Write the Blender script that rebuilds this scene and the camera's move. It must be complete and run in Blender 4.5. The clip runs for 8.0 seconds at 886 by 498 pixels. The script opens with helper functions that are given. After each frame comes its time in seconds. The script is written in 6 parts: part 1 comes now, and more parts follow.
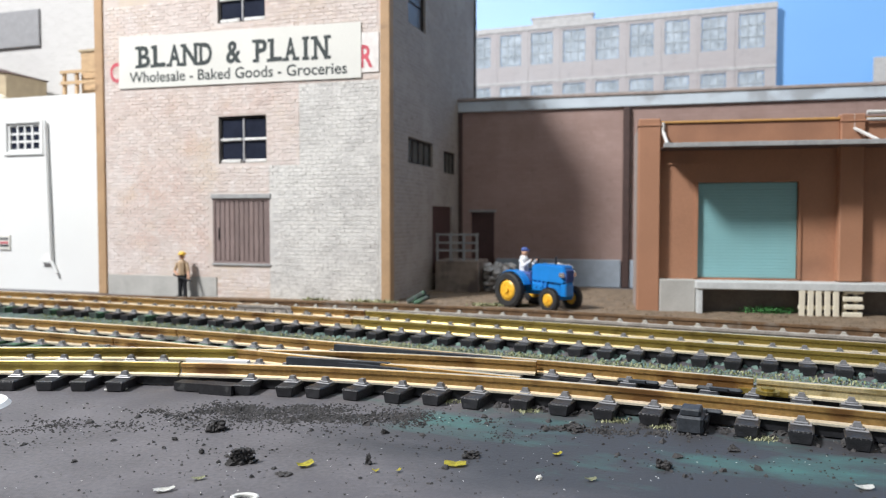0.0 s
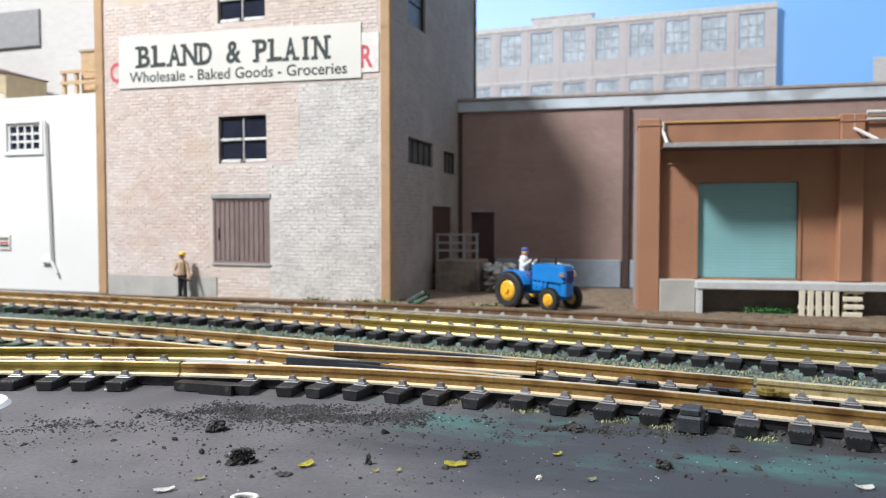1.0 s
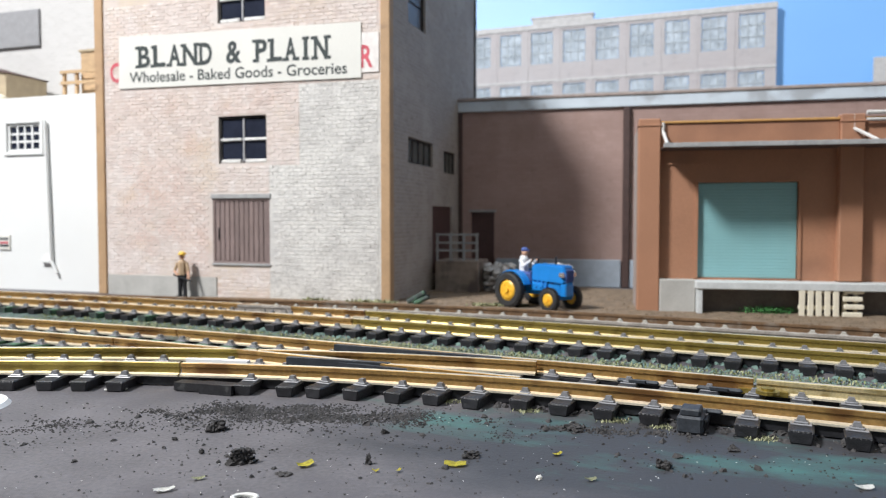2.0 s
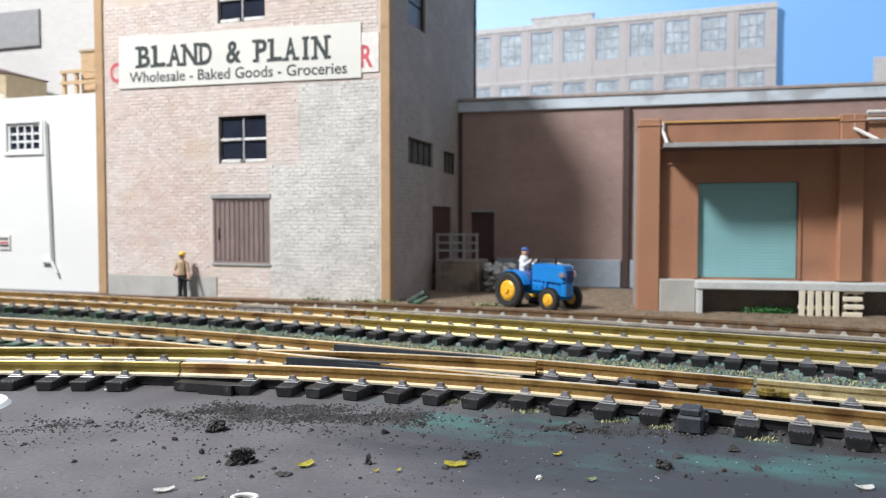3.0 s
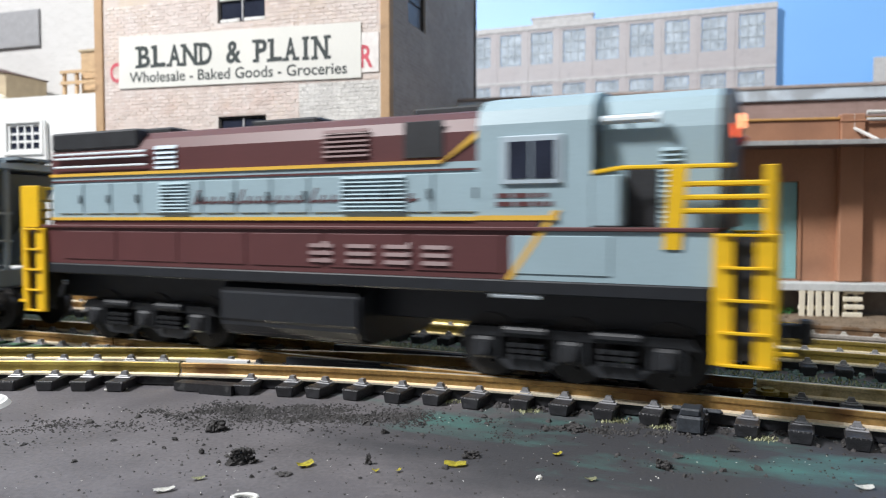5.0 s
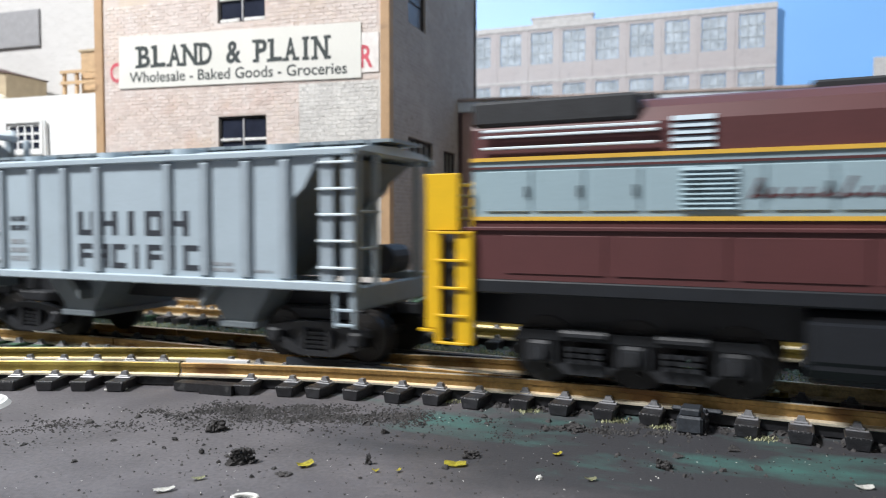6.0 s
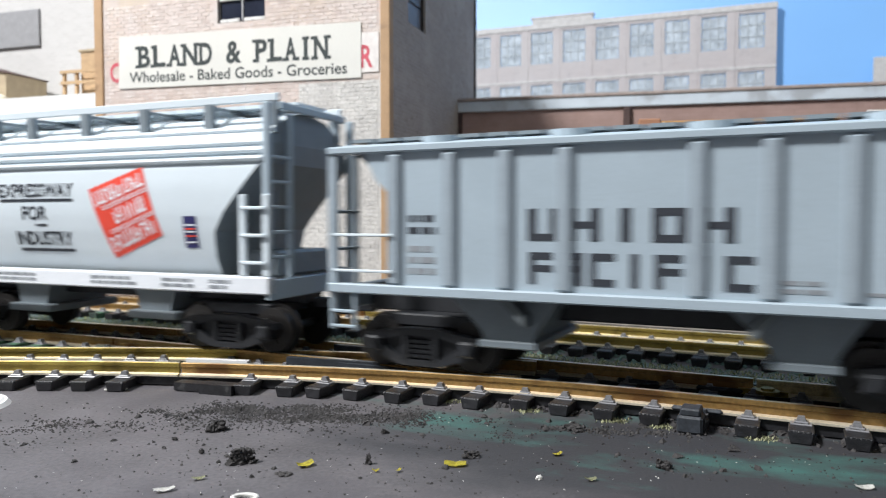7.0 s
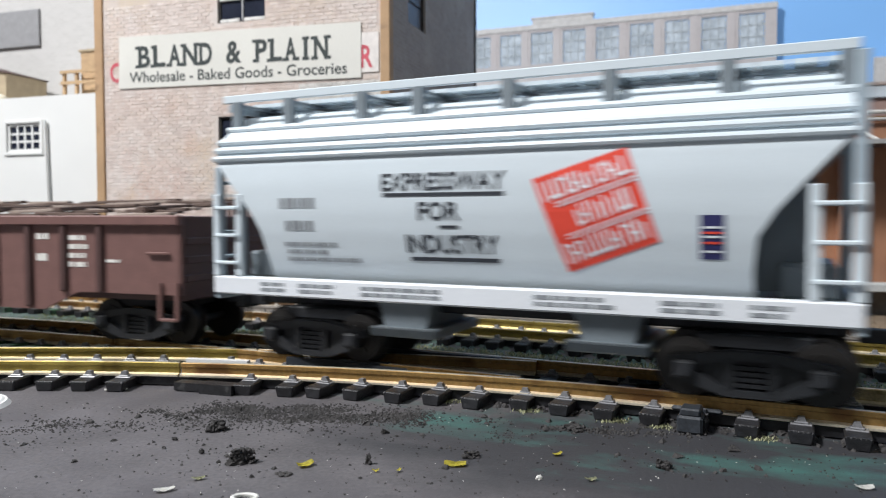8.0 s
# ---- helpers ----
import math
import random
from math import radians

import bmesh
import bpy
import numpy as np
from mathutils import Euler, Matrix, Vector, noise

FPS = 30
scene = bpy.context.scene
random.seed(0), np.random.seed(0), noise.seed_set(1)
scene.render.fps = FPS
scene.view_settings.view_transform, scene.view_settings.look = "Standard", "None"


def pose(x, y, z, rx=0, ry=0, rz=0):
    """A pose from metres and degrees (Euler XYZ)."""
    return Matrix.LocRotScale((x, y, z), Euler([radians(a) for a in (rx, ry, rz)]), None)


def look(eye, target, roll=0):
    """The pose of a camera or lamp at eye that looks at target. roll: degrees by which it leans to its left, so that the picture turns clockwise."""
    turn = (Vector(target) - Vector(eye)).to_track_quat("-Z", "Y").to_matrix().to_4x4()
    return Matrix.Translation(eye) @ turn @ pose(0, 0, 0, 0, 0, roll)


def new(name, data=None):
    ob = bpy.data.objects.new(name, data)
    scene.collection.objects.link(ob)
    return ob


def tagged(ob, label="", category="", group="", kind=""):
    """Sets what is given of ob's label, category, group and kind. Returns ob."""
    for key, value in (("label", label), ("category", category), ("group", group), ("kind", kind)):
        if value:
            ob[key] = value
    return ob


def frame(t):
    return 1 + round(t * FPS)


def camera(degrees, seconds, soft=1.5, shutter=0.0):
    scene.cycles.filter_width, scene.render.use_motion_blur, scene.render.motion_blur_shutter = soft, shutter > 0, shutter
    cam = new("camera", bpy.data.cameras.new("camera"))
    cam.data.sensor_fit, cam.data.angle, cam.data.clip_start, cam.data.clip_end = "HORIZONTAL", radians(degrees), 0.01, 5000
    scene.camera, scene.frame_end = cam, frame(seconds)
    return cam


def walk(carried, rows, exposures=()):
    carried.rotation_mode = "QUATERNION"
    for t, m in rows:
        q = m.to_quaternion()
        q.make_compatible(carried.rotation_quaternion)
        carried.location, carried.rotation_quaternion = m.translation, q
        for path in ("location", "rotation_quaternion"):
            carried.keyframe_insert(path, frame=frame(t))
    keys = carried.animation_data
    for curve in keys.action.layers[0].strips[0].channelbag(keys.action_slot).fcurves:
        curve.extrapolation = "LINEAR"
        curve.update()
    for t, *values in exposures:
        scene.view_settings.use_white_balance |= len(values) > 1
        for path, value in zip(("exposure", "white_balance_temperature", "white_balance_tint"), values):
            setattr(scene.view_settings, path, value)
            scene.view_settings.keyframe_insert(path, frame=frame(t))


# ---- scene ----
cam = camera(62.19, 8.0, soft=1.1, shutter=0.55)
cam.data.dof.use_dof, cam.data.dof.focus_distance, cam.data.dof.aperture_fstop = True, 0.118, 46
K = 0.001  # all plans below are in millimetres
TILT = math.degrees(math.atan(53 / 1300))
CAM_POSE = pose(0, 0, 32.6 * K, 90 - TILT, 0, 0)
walk(cam, [(0, CAM_POSE), (8, CAM_POSE)], [(0, 0.0), (4, 0.0), (5, 0.0), (6, 0.0), (7, -0.03), (7.5, -0.12), (8, -0.27)])

# ---- light: one lamp over the layout, soft room light round it ----
world = bpy.data.worlds.new("room_light")
scene.world = world
world.use_nodes = True
world.node_tree.nodes["Background"].inputs[0].default_value = (0.9, 0.96, 1.0, 1)
world.node_tree.nodes["Background"].inputs[1].default_value = 0.73
key = bpy.data.lights.new("ceiling_lamp", "AREA")
key.shape, key.size, key.energy, key.color = "DISK", 0.12, 10.7, (0.975, 0.98, 0.99)
key_ob = new("ceiling_lamp", key)
key_ob.matrix_world = look((-0.465, -0.04, 0.615), (0.0, 0.24, 0.03))


# ---- materials ----
def material(name, color, rough=0.6, metal=0.0, var=0.25, scale=300, fine=2500, bump=0.15, spec=0.5,
             tint=None, dirt=None, dirt_scale=120, dirt_at=0.56, emit=0.0, rnd=0.0, stretch=None):
    m = bpy.data.materials.new(name)
    m.use_nodes = True
    n, l = m.node_tree.nodes, m.node_tree.links
    b = n["Principled BSDF"]
    b.inputs["Roughness"].default_value, b.inputs["Metallic"].default_value = rough, metal
    b.inputs["Specular IOR Level"].default_value = spec
    co = n.new("ShaderNodeTexCoord")
    src = co.outputs["Object"]
    if stretch:
        mp = n.new("ShaderNodeMapping")
        mp.inputs["Scale"].default_value = stretch
        l.new(src, mp.inputs[0])
        src = mp.outputs[0]
    big, small = n.new("ShaderNodeTexNoise"), n.new("ShaderNodeTexNoise")
    for t, s, d in ((big, scale, 4), (small, fine, 3)):
        t.inputs["Scale"].default_value, t.inputs["Detail"].default_value = s, d
        l.new(src, t.inputs["Vector"])
    add = n.new("ShaderNodeMath")
    add.operation = "ADD"
    l.new(big.outputs[0], add.inputs[0]), l.new(small.outputs[0], add.inputs[1])
    ramp = n.new("ShaderNodeValToRGB")
    other = tint or color
    ramp.color_ramp.elements[0].position, ramp.color_ramp.elements[1].position = 0.72, 1.28
    ramp.color_ramp.elements[0].color = (*[c * (1 - var) for c in color], 1)
    ramp.color_ramp.elements[1].color = (*[min(1, c * (1 + var)) for c in other], 1)
    half = n.new("ShaderNodeMath")
    half.operation = "MULTIPLY"
    half.inputs[1].default_value = 0.5
    l.new(add.outputs[0], half.inputs[0])
    ramp.color_ramp.elements[0].position, ramp.color_ramp.elements[1].position = 0.36, 0.64
    l.new(half.outputs[0], ramp.inputs[0])
    out = ramp.outputs[0]
    if dirt:
        mask, dn, mix = n.new("ShaderNodeValToRGB"), n.new("ShaderNodeTexNoise"), n.new("ShaderNodeMix")
        dn.inputs["Scale"].default_value, dn.inputs["Detail"].default_value = dirt_scale, 7
        l.new(src, dn.inputs["Vector"])
        mask.color_ramp.elements[0].position, mask.color_ramp.elements[1].position = dirt_at, dirt_at + 0.12
        mix.data_type = "RGBA"
        l.new(dn.outputs[0], mask.inputs[0]), l.new(mask.outputs[0], mix.inputs["Factor"])
        l.new(out, mix.inputs["A"])
        mix.inputs["B"].default_value = (*dirt, 1)
        out = mix.outputs["Result"]
    if rnd:
        info, hsv, mr = n.new("ShaderNodeObjectInfo"), n.new("ShaderNodeHueSaturation"), n.new("ShaderNodeMapRange")
        mr.inputs["To Min"].default_value, mr.inputs["To Max"].default_value = 1 - rnd, 1 + rnd
        l.new(info.outputs["Random"], mr.inputs[0]), l.new(mr.outputs[0], hsv.inputs["Value"]), l.new(out, hsv.inputs["Color"])
        out = hsv.outputs[0]
    l.new(out, b.inputs["Base Color"])
    if emit:
        l.new(out, b.inputs["Emission Color"])
        b.inputs["Emission Strength"].default_value = emit
    if bump:
        bp = n.new("ShaderNodeBump")
        bp.inputs["Strength"].default_value, bp.inputs["Distance"].default_value = bump, 0.0004
        l.new(half.outputs[0], bp.inputs["Height"]), l.new(bp.outputs[0], b.inputs["Normal"])
    return m


def brick_material(name, c1, c2, mortar, course=1.55, length=4.4, patches=None, bump=0.4, plane="XZ", loose=False):
    """Brick courses: two brick tones, mortar, and large worn patches of other tones; loose: for bricks that are pieces of their own."""
    m = bpy.data.materials.new(name)
    m.use_nodes = True
    n, l = m.node_tree.nodes, m.node_tree.links
    b = n["Principled BSDF"]
    b.inputs["Roughness"].default_value = 0.85
    b.inputs["Specular IOR Level"].default_value = 0.2
    co, sep, comb = n.new("ShaderNodeTexCoord"), n.new("ShaderNodeSeparateXYZ"), n.new("ShaderNodeCombineXYZ")
    l.new(co.outputs["Object"], sep.inputs[0])
    l.new(sep.outputs[0 if plane == "XZ" else 1], comb.inputs[0]), l.new(sep.outputs[2], comb.inputs[1])
    br = n.new("ShaderNodeTexBrick")
    br.inputs["Scale"].default_value = 1.0
    br.inputs["Brick Width"].default_value, br.inputs["Row Height"].default_value = length * K, course * K
    br.inputs["Mortar Size"].default_value, br.inputs["Mortar Smooth"].default_value = 0.13 * K, 0.4
    br.inputs["Color1"].default_value, br.inputs["Color2"].default_value = (*c1, 1), (*c2, 1)
    br.inputs["Mortar"].default_value = (*mortar, 1)
    l.new(comb.outputs[0], br.inputs["Vector"])
    out, place = br.outputs[0], co.outputs["Object"]
    if loose:
        geo, info, add, wrap_1, tone = (n.new("ShaderNode" + k) for k in ("NewGeometry", "ObjectInfo", "Math", "Math", "ValToRGB"))
        wrap_1.operation = "FRACT"
        l.new(geo.outputs["Random Per Island"], add.inputs[0]), l.new(info.outputs["Random"], add.inputs[1])
        l.new(add.outputs[0], wrap_1.inputs[0]), l.new(wrap_1.outputs[0], tone.inputs[0])
        for e, c in zip(tone.color_ramp.elements, (c2, c1)):
            e.color = (*c, 1)
        out, place = tone.outputs[0], geo.outputs["Position"]
    for col, scl, at, soft_edge, amount in patches or ():
        ns, rp, mx, am = n.new("ShaderNodeTexNoise"), n.new("ShaderNodeValToRGB"), n.new("ShaderNodeMix"), n.new("ShaderNodeMath")
        ns.inputs["Scale"].default_value, ns.inputs["Detail"].default_value, ns.inputs["Roughness"].default_value = scl, 8, 0.65
        l.new(place, ns.inputs["Vector"])
        rp.color_ramp.elements[0].position, rp.color_ramp.elements[1].position = at, at + soft_edge
        am.operation, am.inputs[1].default_value = "MULTIPLY", amount
        mx.data_type = "RGBA"
        l.new(ns.outputs[0], rp.inputs[0]), l.new(rp.outputs[0], am.inputs[0]), l.new(am.outputs[0], mx.inputs["Factor"])
        l.new(out, mx.inputs["A"])
        mx.inputs["B"].default_value = (*col, 1)
        out = mx.outputs["Result"]
    l.new(out, b.inputs["Base Color"])
    bp = n.new("ShaderNodeBump")
    bp.inputs["Strength"].default_value, bp.inputs["Distance"].default_value, bp.invert = bump, 0.0002, True
    grit = n.new("ShaderNodeTexNoise")
    grit.inputs["Scale"].default_value, grit.inputs["Detail"].default_value = 1500, 3
    l.new(place, grit.inputs["Vector"])
    l.new(grit.outputs[0] if loose else br.outputs["Fac"], bp.inputs["Height"]), l.new(bp.outputs[0], b.inputs["Normal"])
    return m


def glow(name, color, strength):
    m = bpy.data.materials.new(name)
    m.use_nodes = True
    b = m.node_tree.nodes["Principled BSDF"]
    b.inputs["Base Color"].default_value = (*color, 1)
    b.inputs["Emission Color"].default_value, b.inputs["Emission Strength"].default_value = (*color, 1), strength
    return m


M = {}
M["ply"] = material("painted_plywood", (0.102, 0.095, 0.101), 0.6, var=0.3, scale=70, fine=1600, bump=0.35,
                    dirt=(0.078, 0.072, 0.08), dirt_scale=45, dirt_at=0.52)


def tone_smears(m, color, centre, inner, outer, gain, lo, hi, streak):
    """Green paint, and dimmer ground, dragged in streaks along the line round a centre given in metres."""
    n, l = m.node_tree.nodes, m.node_tree.links
    b = n["Principled BSDF"]
    old = b.inputs["Base Color"].links[0].from_socket
    co, ns, rp = n.new("ShaderNodeTexCoord"), n.new("ShaderNodeTexNoise"), n.new("ShaderNodeValToRGB")
    turn, mp, sq = n.new("ShaderNodeMapping"), n.new("ShaderNodeMapping"), n.new("ShaderNodeMapping")
    turn.inputs["Rotation"].default_value = (0, 0, radians(22))
    mp.inputs["Scale"].default_value, sq.inputs["Scale"].default_value = streak, (0.4, 1.3, 0)
    ns.inputs["Scale"].default_value, ns.inputs["Detail"].default_value, ns.inputs["Roughness"].default_value = 1.0, 9, 0.68
    l.new(co.outputs["Object"], turn.inputs[0]), l.new(turn.outputs[0], mp.inputs[0]), l.new(mp.outputs[0], ns.inputs["Vector"])
    dist, place = n.new("ShaderNodeVectorMath"), n.new("ShaderNodeMapRange")
    dist.operation = "DISTANCE"
    l.new(turn.outputs[0], sq.inputs[0]), l.new(sq.outputs[0], dist.inputs[0])
    cx, cy = centre
    c, q = math.cos(radians(22)), math.sin(radians(22))
    dist.inputs[1].default_value = (0.4 * (cx * c - cy * q), 1.3 * (cx * q + cy * c), 0)
    place.inputs["From Min"].default_value, place.inputs["From Max"].default_value = inner, outer
    place.inputs["To Min"].default_value, place.inputs["To Max"].default_value = gain, -0.35
    l.new(dist.outputs["Value"], place.inputs[0])
    add = n.new("ShaderNodeMath")
    l.new(ns.outputs[0], add.inputs[0]), l.new(place.outputs[0], add.inputs[1])
    rp.color_ramp.elements[0].position, rp.color_ramp.elements[1].position = lo, hi
    mx = n.new("ShaderNodeMix")
    mx.data_type = "RGBA"
    l.new(add.outputs[0], rp.inputs[0]), l.new(rp.outputs[0], mx.inputs["Factor"]), l.new(old, mx.inputs["A"])
    mx.inputs["B"].default_value = (*color, 1)
    l.new(mx.outputs["Result"], b.inputs["Base Color"])


# near-right ground darkened: the lamp's falloff is put into the board colour
tone_smears(M["ply"], (0.038, 0.038, 0.043), (0.062, 0.084), 0.02, 0.05, 0.42, 0.45, 0.8, (25, 60, 1))
tone_smears(M["ply"], (0.05, 0.125, 0.112), (0.025, 0.109), 0.012, 0.05, 0.09, 0.55, 0.74, (34, 75, 1))
M["cinder"] = material("cinder", (0.04, 0.037, 0.037), 0.8, var=0.5, bump=0.6)
M["rubble"] = material("grey_rubble", (0.54, 0.53, 0.52), 0.9, var=0.4, bump=0.6)
M["tie"] = material("tie_plastic", (0.021, 0.021, 0.024), 0.4, var=0.45, scale=700, fine=5000, bump=0.35, rnd=0.25,
                    dirt=(0.085, 0.085, 0.086), dirt_scale=420, dirt_at=0.62)
M["spike"] = material("spike_plastic", (0.2, 0.2, 0.21), 0.28, var=0.25, bump=0.1)
M["tie_green"] = material("tie_plastic_dusted_green", (0.035, 0.05, 0.045), 0.7, var=0.4, dirt=(0.06, 0.14, 0.08), dirt_scale=300, dirt_at=0.52)
M["tie_grey"] = material("tie_weathered_grey", (0.2, 0.18, 0.16), 0.85, var=0.3, dirt=(0.42, 0.4, 0.36), dirt_scale=260, dirt_at=0.55)
M["brass"] = material("brass_rail", (0.42, 0.255, 0.09), 0.4, 0.6, var=0.25, scale=150, fine=1500, bump=0.12,
                      dirt=(0.2, 0.1, 0.035), dirt_scale=110, dirt_at=0.52)
M["olive"] = material("tarnished_brass_rail", (0.38, 0.285, 0.075), 0.34, 0.7, var=0.25, scale=150, bump=0.12,
                      dirt=(0.17, 0.12, 0.03), dirt_scale=130, dirt_at=0.55)
# pale gold rail, lightened further for the light on its flat top
M["pale_brass"] = material("pale_lit_brass_rail", (0.62, 0.52, 0.29), 0.42, 0.6, var=0.25, scale=400, fine=2500, bump=0.3, dirt=(0.36, 0.28, 0.12), dirt_scale=300, dirt_at=0.56)
# polished metal, paled so the bright reflection along the rail is in the colour
M["rail_foot"] = material("polished_rail_foot_highlight", (0.86, 0.78, 0.62), 0.3, 0.55, var=0.15, bump=0.08)
M["rust"] = material("rusty_rail", (0.16, 0.095, 0.05), 0.7, 0.3, var=0.35, bump=0.3, dirt=(0.22, 0.17, 0.13), dirt_scale=200)
M["grey_rail"] = material("grey_weathered_rail", (0.3, 0.27, 0.24), 0.8, 0.1, var=0.3, bump=0.3, dirt=(0.45, 0.42, 0.38), dirt_scale=170, dirt_at=0.55)
M["room"] = material("unseen_light_blocking_wall", (0.3, 0.29, 0.28), 0.9, var=0.05, scale=3, fine=40, bump=0)
M["steel"] = material("nickel_silver", (0.7, 0.68, 0.62), 0.3, 0.9, var=0.15, bump=0.08)
M["frog"] = material("frog_plastic", (0.035, 0.04, 0.048), 0.4, var=0.3, bump=0.2)
M["grass"] = material("grass_fibre", (0.13, 0.17, 0.06), 0.9, var=0.45, tint=(0.22, 0.24, 0.1), bump=0)
M["teal_turf"] = material("teal_ground_foam", (0.135, 0.205, 0.18), 0.95, var=0.3, bump=0.4)
M["tuft"] = material("dry_yellow_tuft", (0.33, 0.335, 0.2), 0.9, var=0.35, bump=0)
M["yellow_bit"] = material("yellow_scrap", (0.55, 0.48, 0.06), 0.6, var=0.3, bump=0.1)
M["bush"] = material("green_foliage", (0.06, 0.22, 0.06), 0.85, var=0.5, bump=0)
M["chip"] = material("white_chip", (0.75, 0.74, 0.7), 0.6, var=0.1, bump=0.1)
M["white_plastic"] = material("white_plastic", (0.82, 0.82, 0.82), 0.35, var=0.04, bump=0)
FRONT_WEAR = (((0.72, 0.68, 0.66), 22, 0.46, 0.2, 0.55), ((0.58, 0.36, 0.29), 30, 0.5, 0.14, 0.4), ((0.6, 0.48, 0.32), 38, 0.52, 0.14, 0.4),
              ((0.42, 0.33, 0.3), 190, 0.53, 0.12, 0.35), ((0.8, 0.77, 0.75), 170, 0.53, 0.12, 0.4), ((0.3, 0.24, 0.22), 850, 0.54, 0.08, 0.5), ((0.84, 0.81, 0.78), 850, 0.55, 0.08, 0.4))
GREY_WEAR = (((0.76, 0.74, 0.7), 60, 0.46, 0.14, 0.55), ((0.24, 0.225, 0.215), 900, 0.54, 0.07, 0.5), ((0.84, 0.82, 0.79), 800, 0.55, 0.08, 0.45))
M["tower_front"] = brick_material("worn_painted_mortar", (0.57, 0.495, 0.45), (0.53, 0.46, 0.415), (0.6, 0.53, 0.49), bump=0.2, patches=FRONT_WEAR[:3])
M["tower_grey"] = brick_material("grey_worn_mortar", (0.53, 0.515, 0.495), (0.49, 0.475, 0.46), (0.56, 0.545, 0.52), bump=0.2, patches=GREY_WEAR[:1])
M["front_brick"] = brick_material("worn_painted_brick", (0.67, 0.58, 0.535), (0.54, 0.455, 0.415), (0.6, 0.5, 0.45), bump=0.5, patches=FRONT_WEAR, loose=True)
M["grey_brick"] = brick_material("grey_worn_brick", (0.6, 0.58, 0.555), (0.49, 0.475, 0.455), (0.6, 0.58, 0.55), bump=0.5, patches=GREY_WEAR, loose=True)
# brick toned darker than the front: the side's shade is in the colour
M["tower_side"] = brick_material("shade_toned_side_brick", (0.37, 0.33, 0.295), (0.32, 0.285, 0.255), (0.42, 0.38, 0.35), plane="YZ",
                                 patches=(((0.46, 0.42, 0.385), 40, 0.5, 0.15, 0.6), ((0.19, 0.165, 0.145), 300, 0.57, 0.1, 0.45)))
M["white_brick"] = brick_material("whitewashed_brick", (0.53, 0.52, 0.51), (0.49, 0.48, 0.47), (0.57, 0.56, 0.55),
                                  patches=(((0.55, 0.54, 0.53), 120, 0.55, 0.15, 0.4),))
M["brown_wall"] = brick_material("brown_brick", (0.385, 0.268, 0.238), (0.352, 0.243, 0.215), (0.335, 0.232, 0.205), course=1.7, length=5,
                                 bump=0.2, patches=(((0.48, 0.355, 0.32), 14, 0.45, 0.2, 0.6), ((0.23, 0.15, 0.125), 35, 0.53, 0.2, 0.45), ((0.22, 0.15, 0.13), 220, 0.56, 0.12, 0.3)))
M["factory"] = brick_material("hazy_printed_brick", (0.55, 0.515, 0.52), (0.51, 0.475, 0.485), (0.58, 0.56, 0.575), course=2, length=6, bump=0.05,
                              patches=(((0.56, 0.54, 0.55), 16, 0.45, 0.2, 0.75), ((0.38, 0.37, 0.39), 110, 0.54, 0.15, 0.45)))
M["factory_trim"] = material("hazy_stone_trim", (0.6, 0.595, 0.595), 0.9, var=0.15, bump=0.05)
M["factory_glass"] = material("hazy_printed_window", (0.36, 0.42, 0.48), 0.7, var=0.16, scale=45, fine=260, bump=0, tint=(0.53, 0.6, 0.67))
M["factory_bar"] = material("hazy_window_bar", (0.47, 0.52, 0.56), 0.8, var=0.1, bump=0)
M["cardstock"] = material("brown_card_corner", (0.42, 0.27, 0.15), 0.7, var=0.15, scale=100, bump=0.15, dirt=(0.26, 0.16, 0.09), dirt_scale=150, dirt_at=0.6)
M["paper"] = material("cream_paper", (0.66, 0.65, 0.605), 0.75, var=0.05, scale=60, bump=0.08)
M["ink"] = material("dark_green_ink", (0.035, 0.045, 0.045), 0.7, var=0.2, bump=0)
M["old_red"] = material("faded_red_paint", (0.55, 0.1, 0.13), 0.8, var=0.25, bump=0.1)
M["old_white"] = material("faded_white_paint", (0.72, 0.68, 0.65), 0.85, var=0.15, bump=0.2)
M["dark_glass"] = material("dark_window", (0.02, 0.024, 0.04), 0.15, var=0.3, scale=120, bump=0)
M["side_glass"] = material("dull_side_window", (0.11, 0.115, 0.105), 0.35, var=0.3, scale=120, bump=0)
M["brown_glass"] = material("brown_shaded_window", (0.075, 0.055, 0.045), 0.35, var=0.3, scale=120, bump=0)
M["bar_white"] = material("chipped_white_bar", (0.66, 0.65, 0.63), 0.7, var=0.3, scale=500, bump=0.2)
M["window_bar"] = material("window_frame_paint", (0.33, 0.33, 0.34), 0.6, var=0.2, bump=0.1)
M["black_frame"] = material("black_window_frame", (0.04, 0.037, 0.035), 0.6, var=0.3, bump=0.1)
M["sill"] = material("stone_sill", (0.6, 0.58, 0.55), 0.8, var=0.15, bump=0.2)
M["plank"] = material("brown_grey_planks", (0.21, 0.155, 0.145), 0.75, var=0.2, bump=0.25, rnd=0.12, stretch=(3, 3, 0.5))
M["lintel"] = material("grey_lintel", (0.34, 0.34, 0.34), 0.8, var=0.2, bump=0.2)
M["concrete"] = material("grey_concrete", (0.42, 0.41, 0.385), 0.85, var=0.15, scale=120, bump=0.2, dirt=(0.32, 0.31, 0.29), dirt_scale=60)
M["white_wall"] = material("white_styrene_wall", (0.73, 0.735, 0.725), 0.6, var=0.03, scale=40, bump=0.04)
M["grey_panel"] = material("grey_panel", (0.27, 0.27, 0.28), 0.8, var=0.12, bump=0.05)
M["tan"] = material("tan_card", (0.42, 0.34, 0.23), 0.8, var=0.12, bump=0.1)
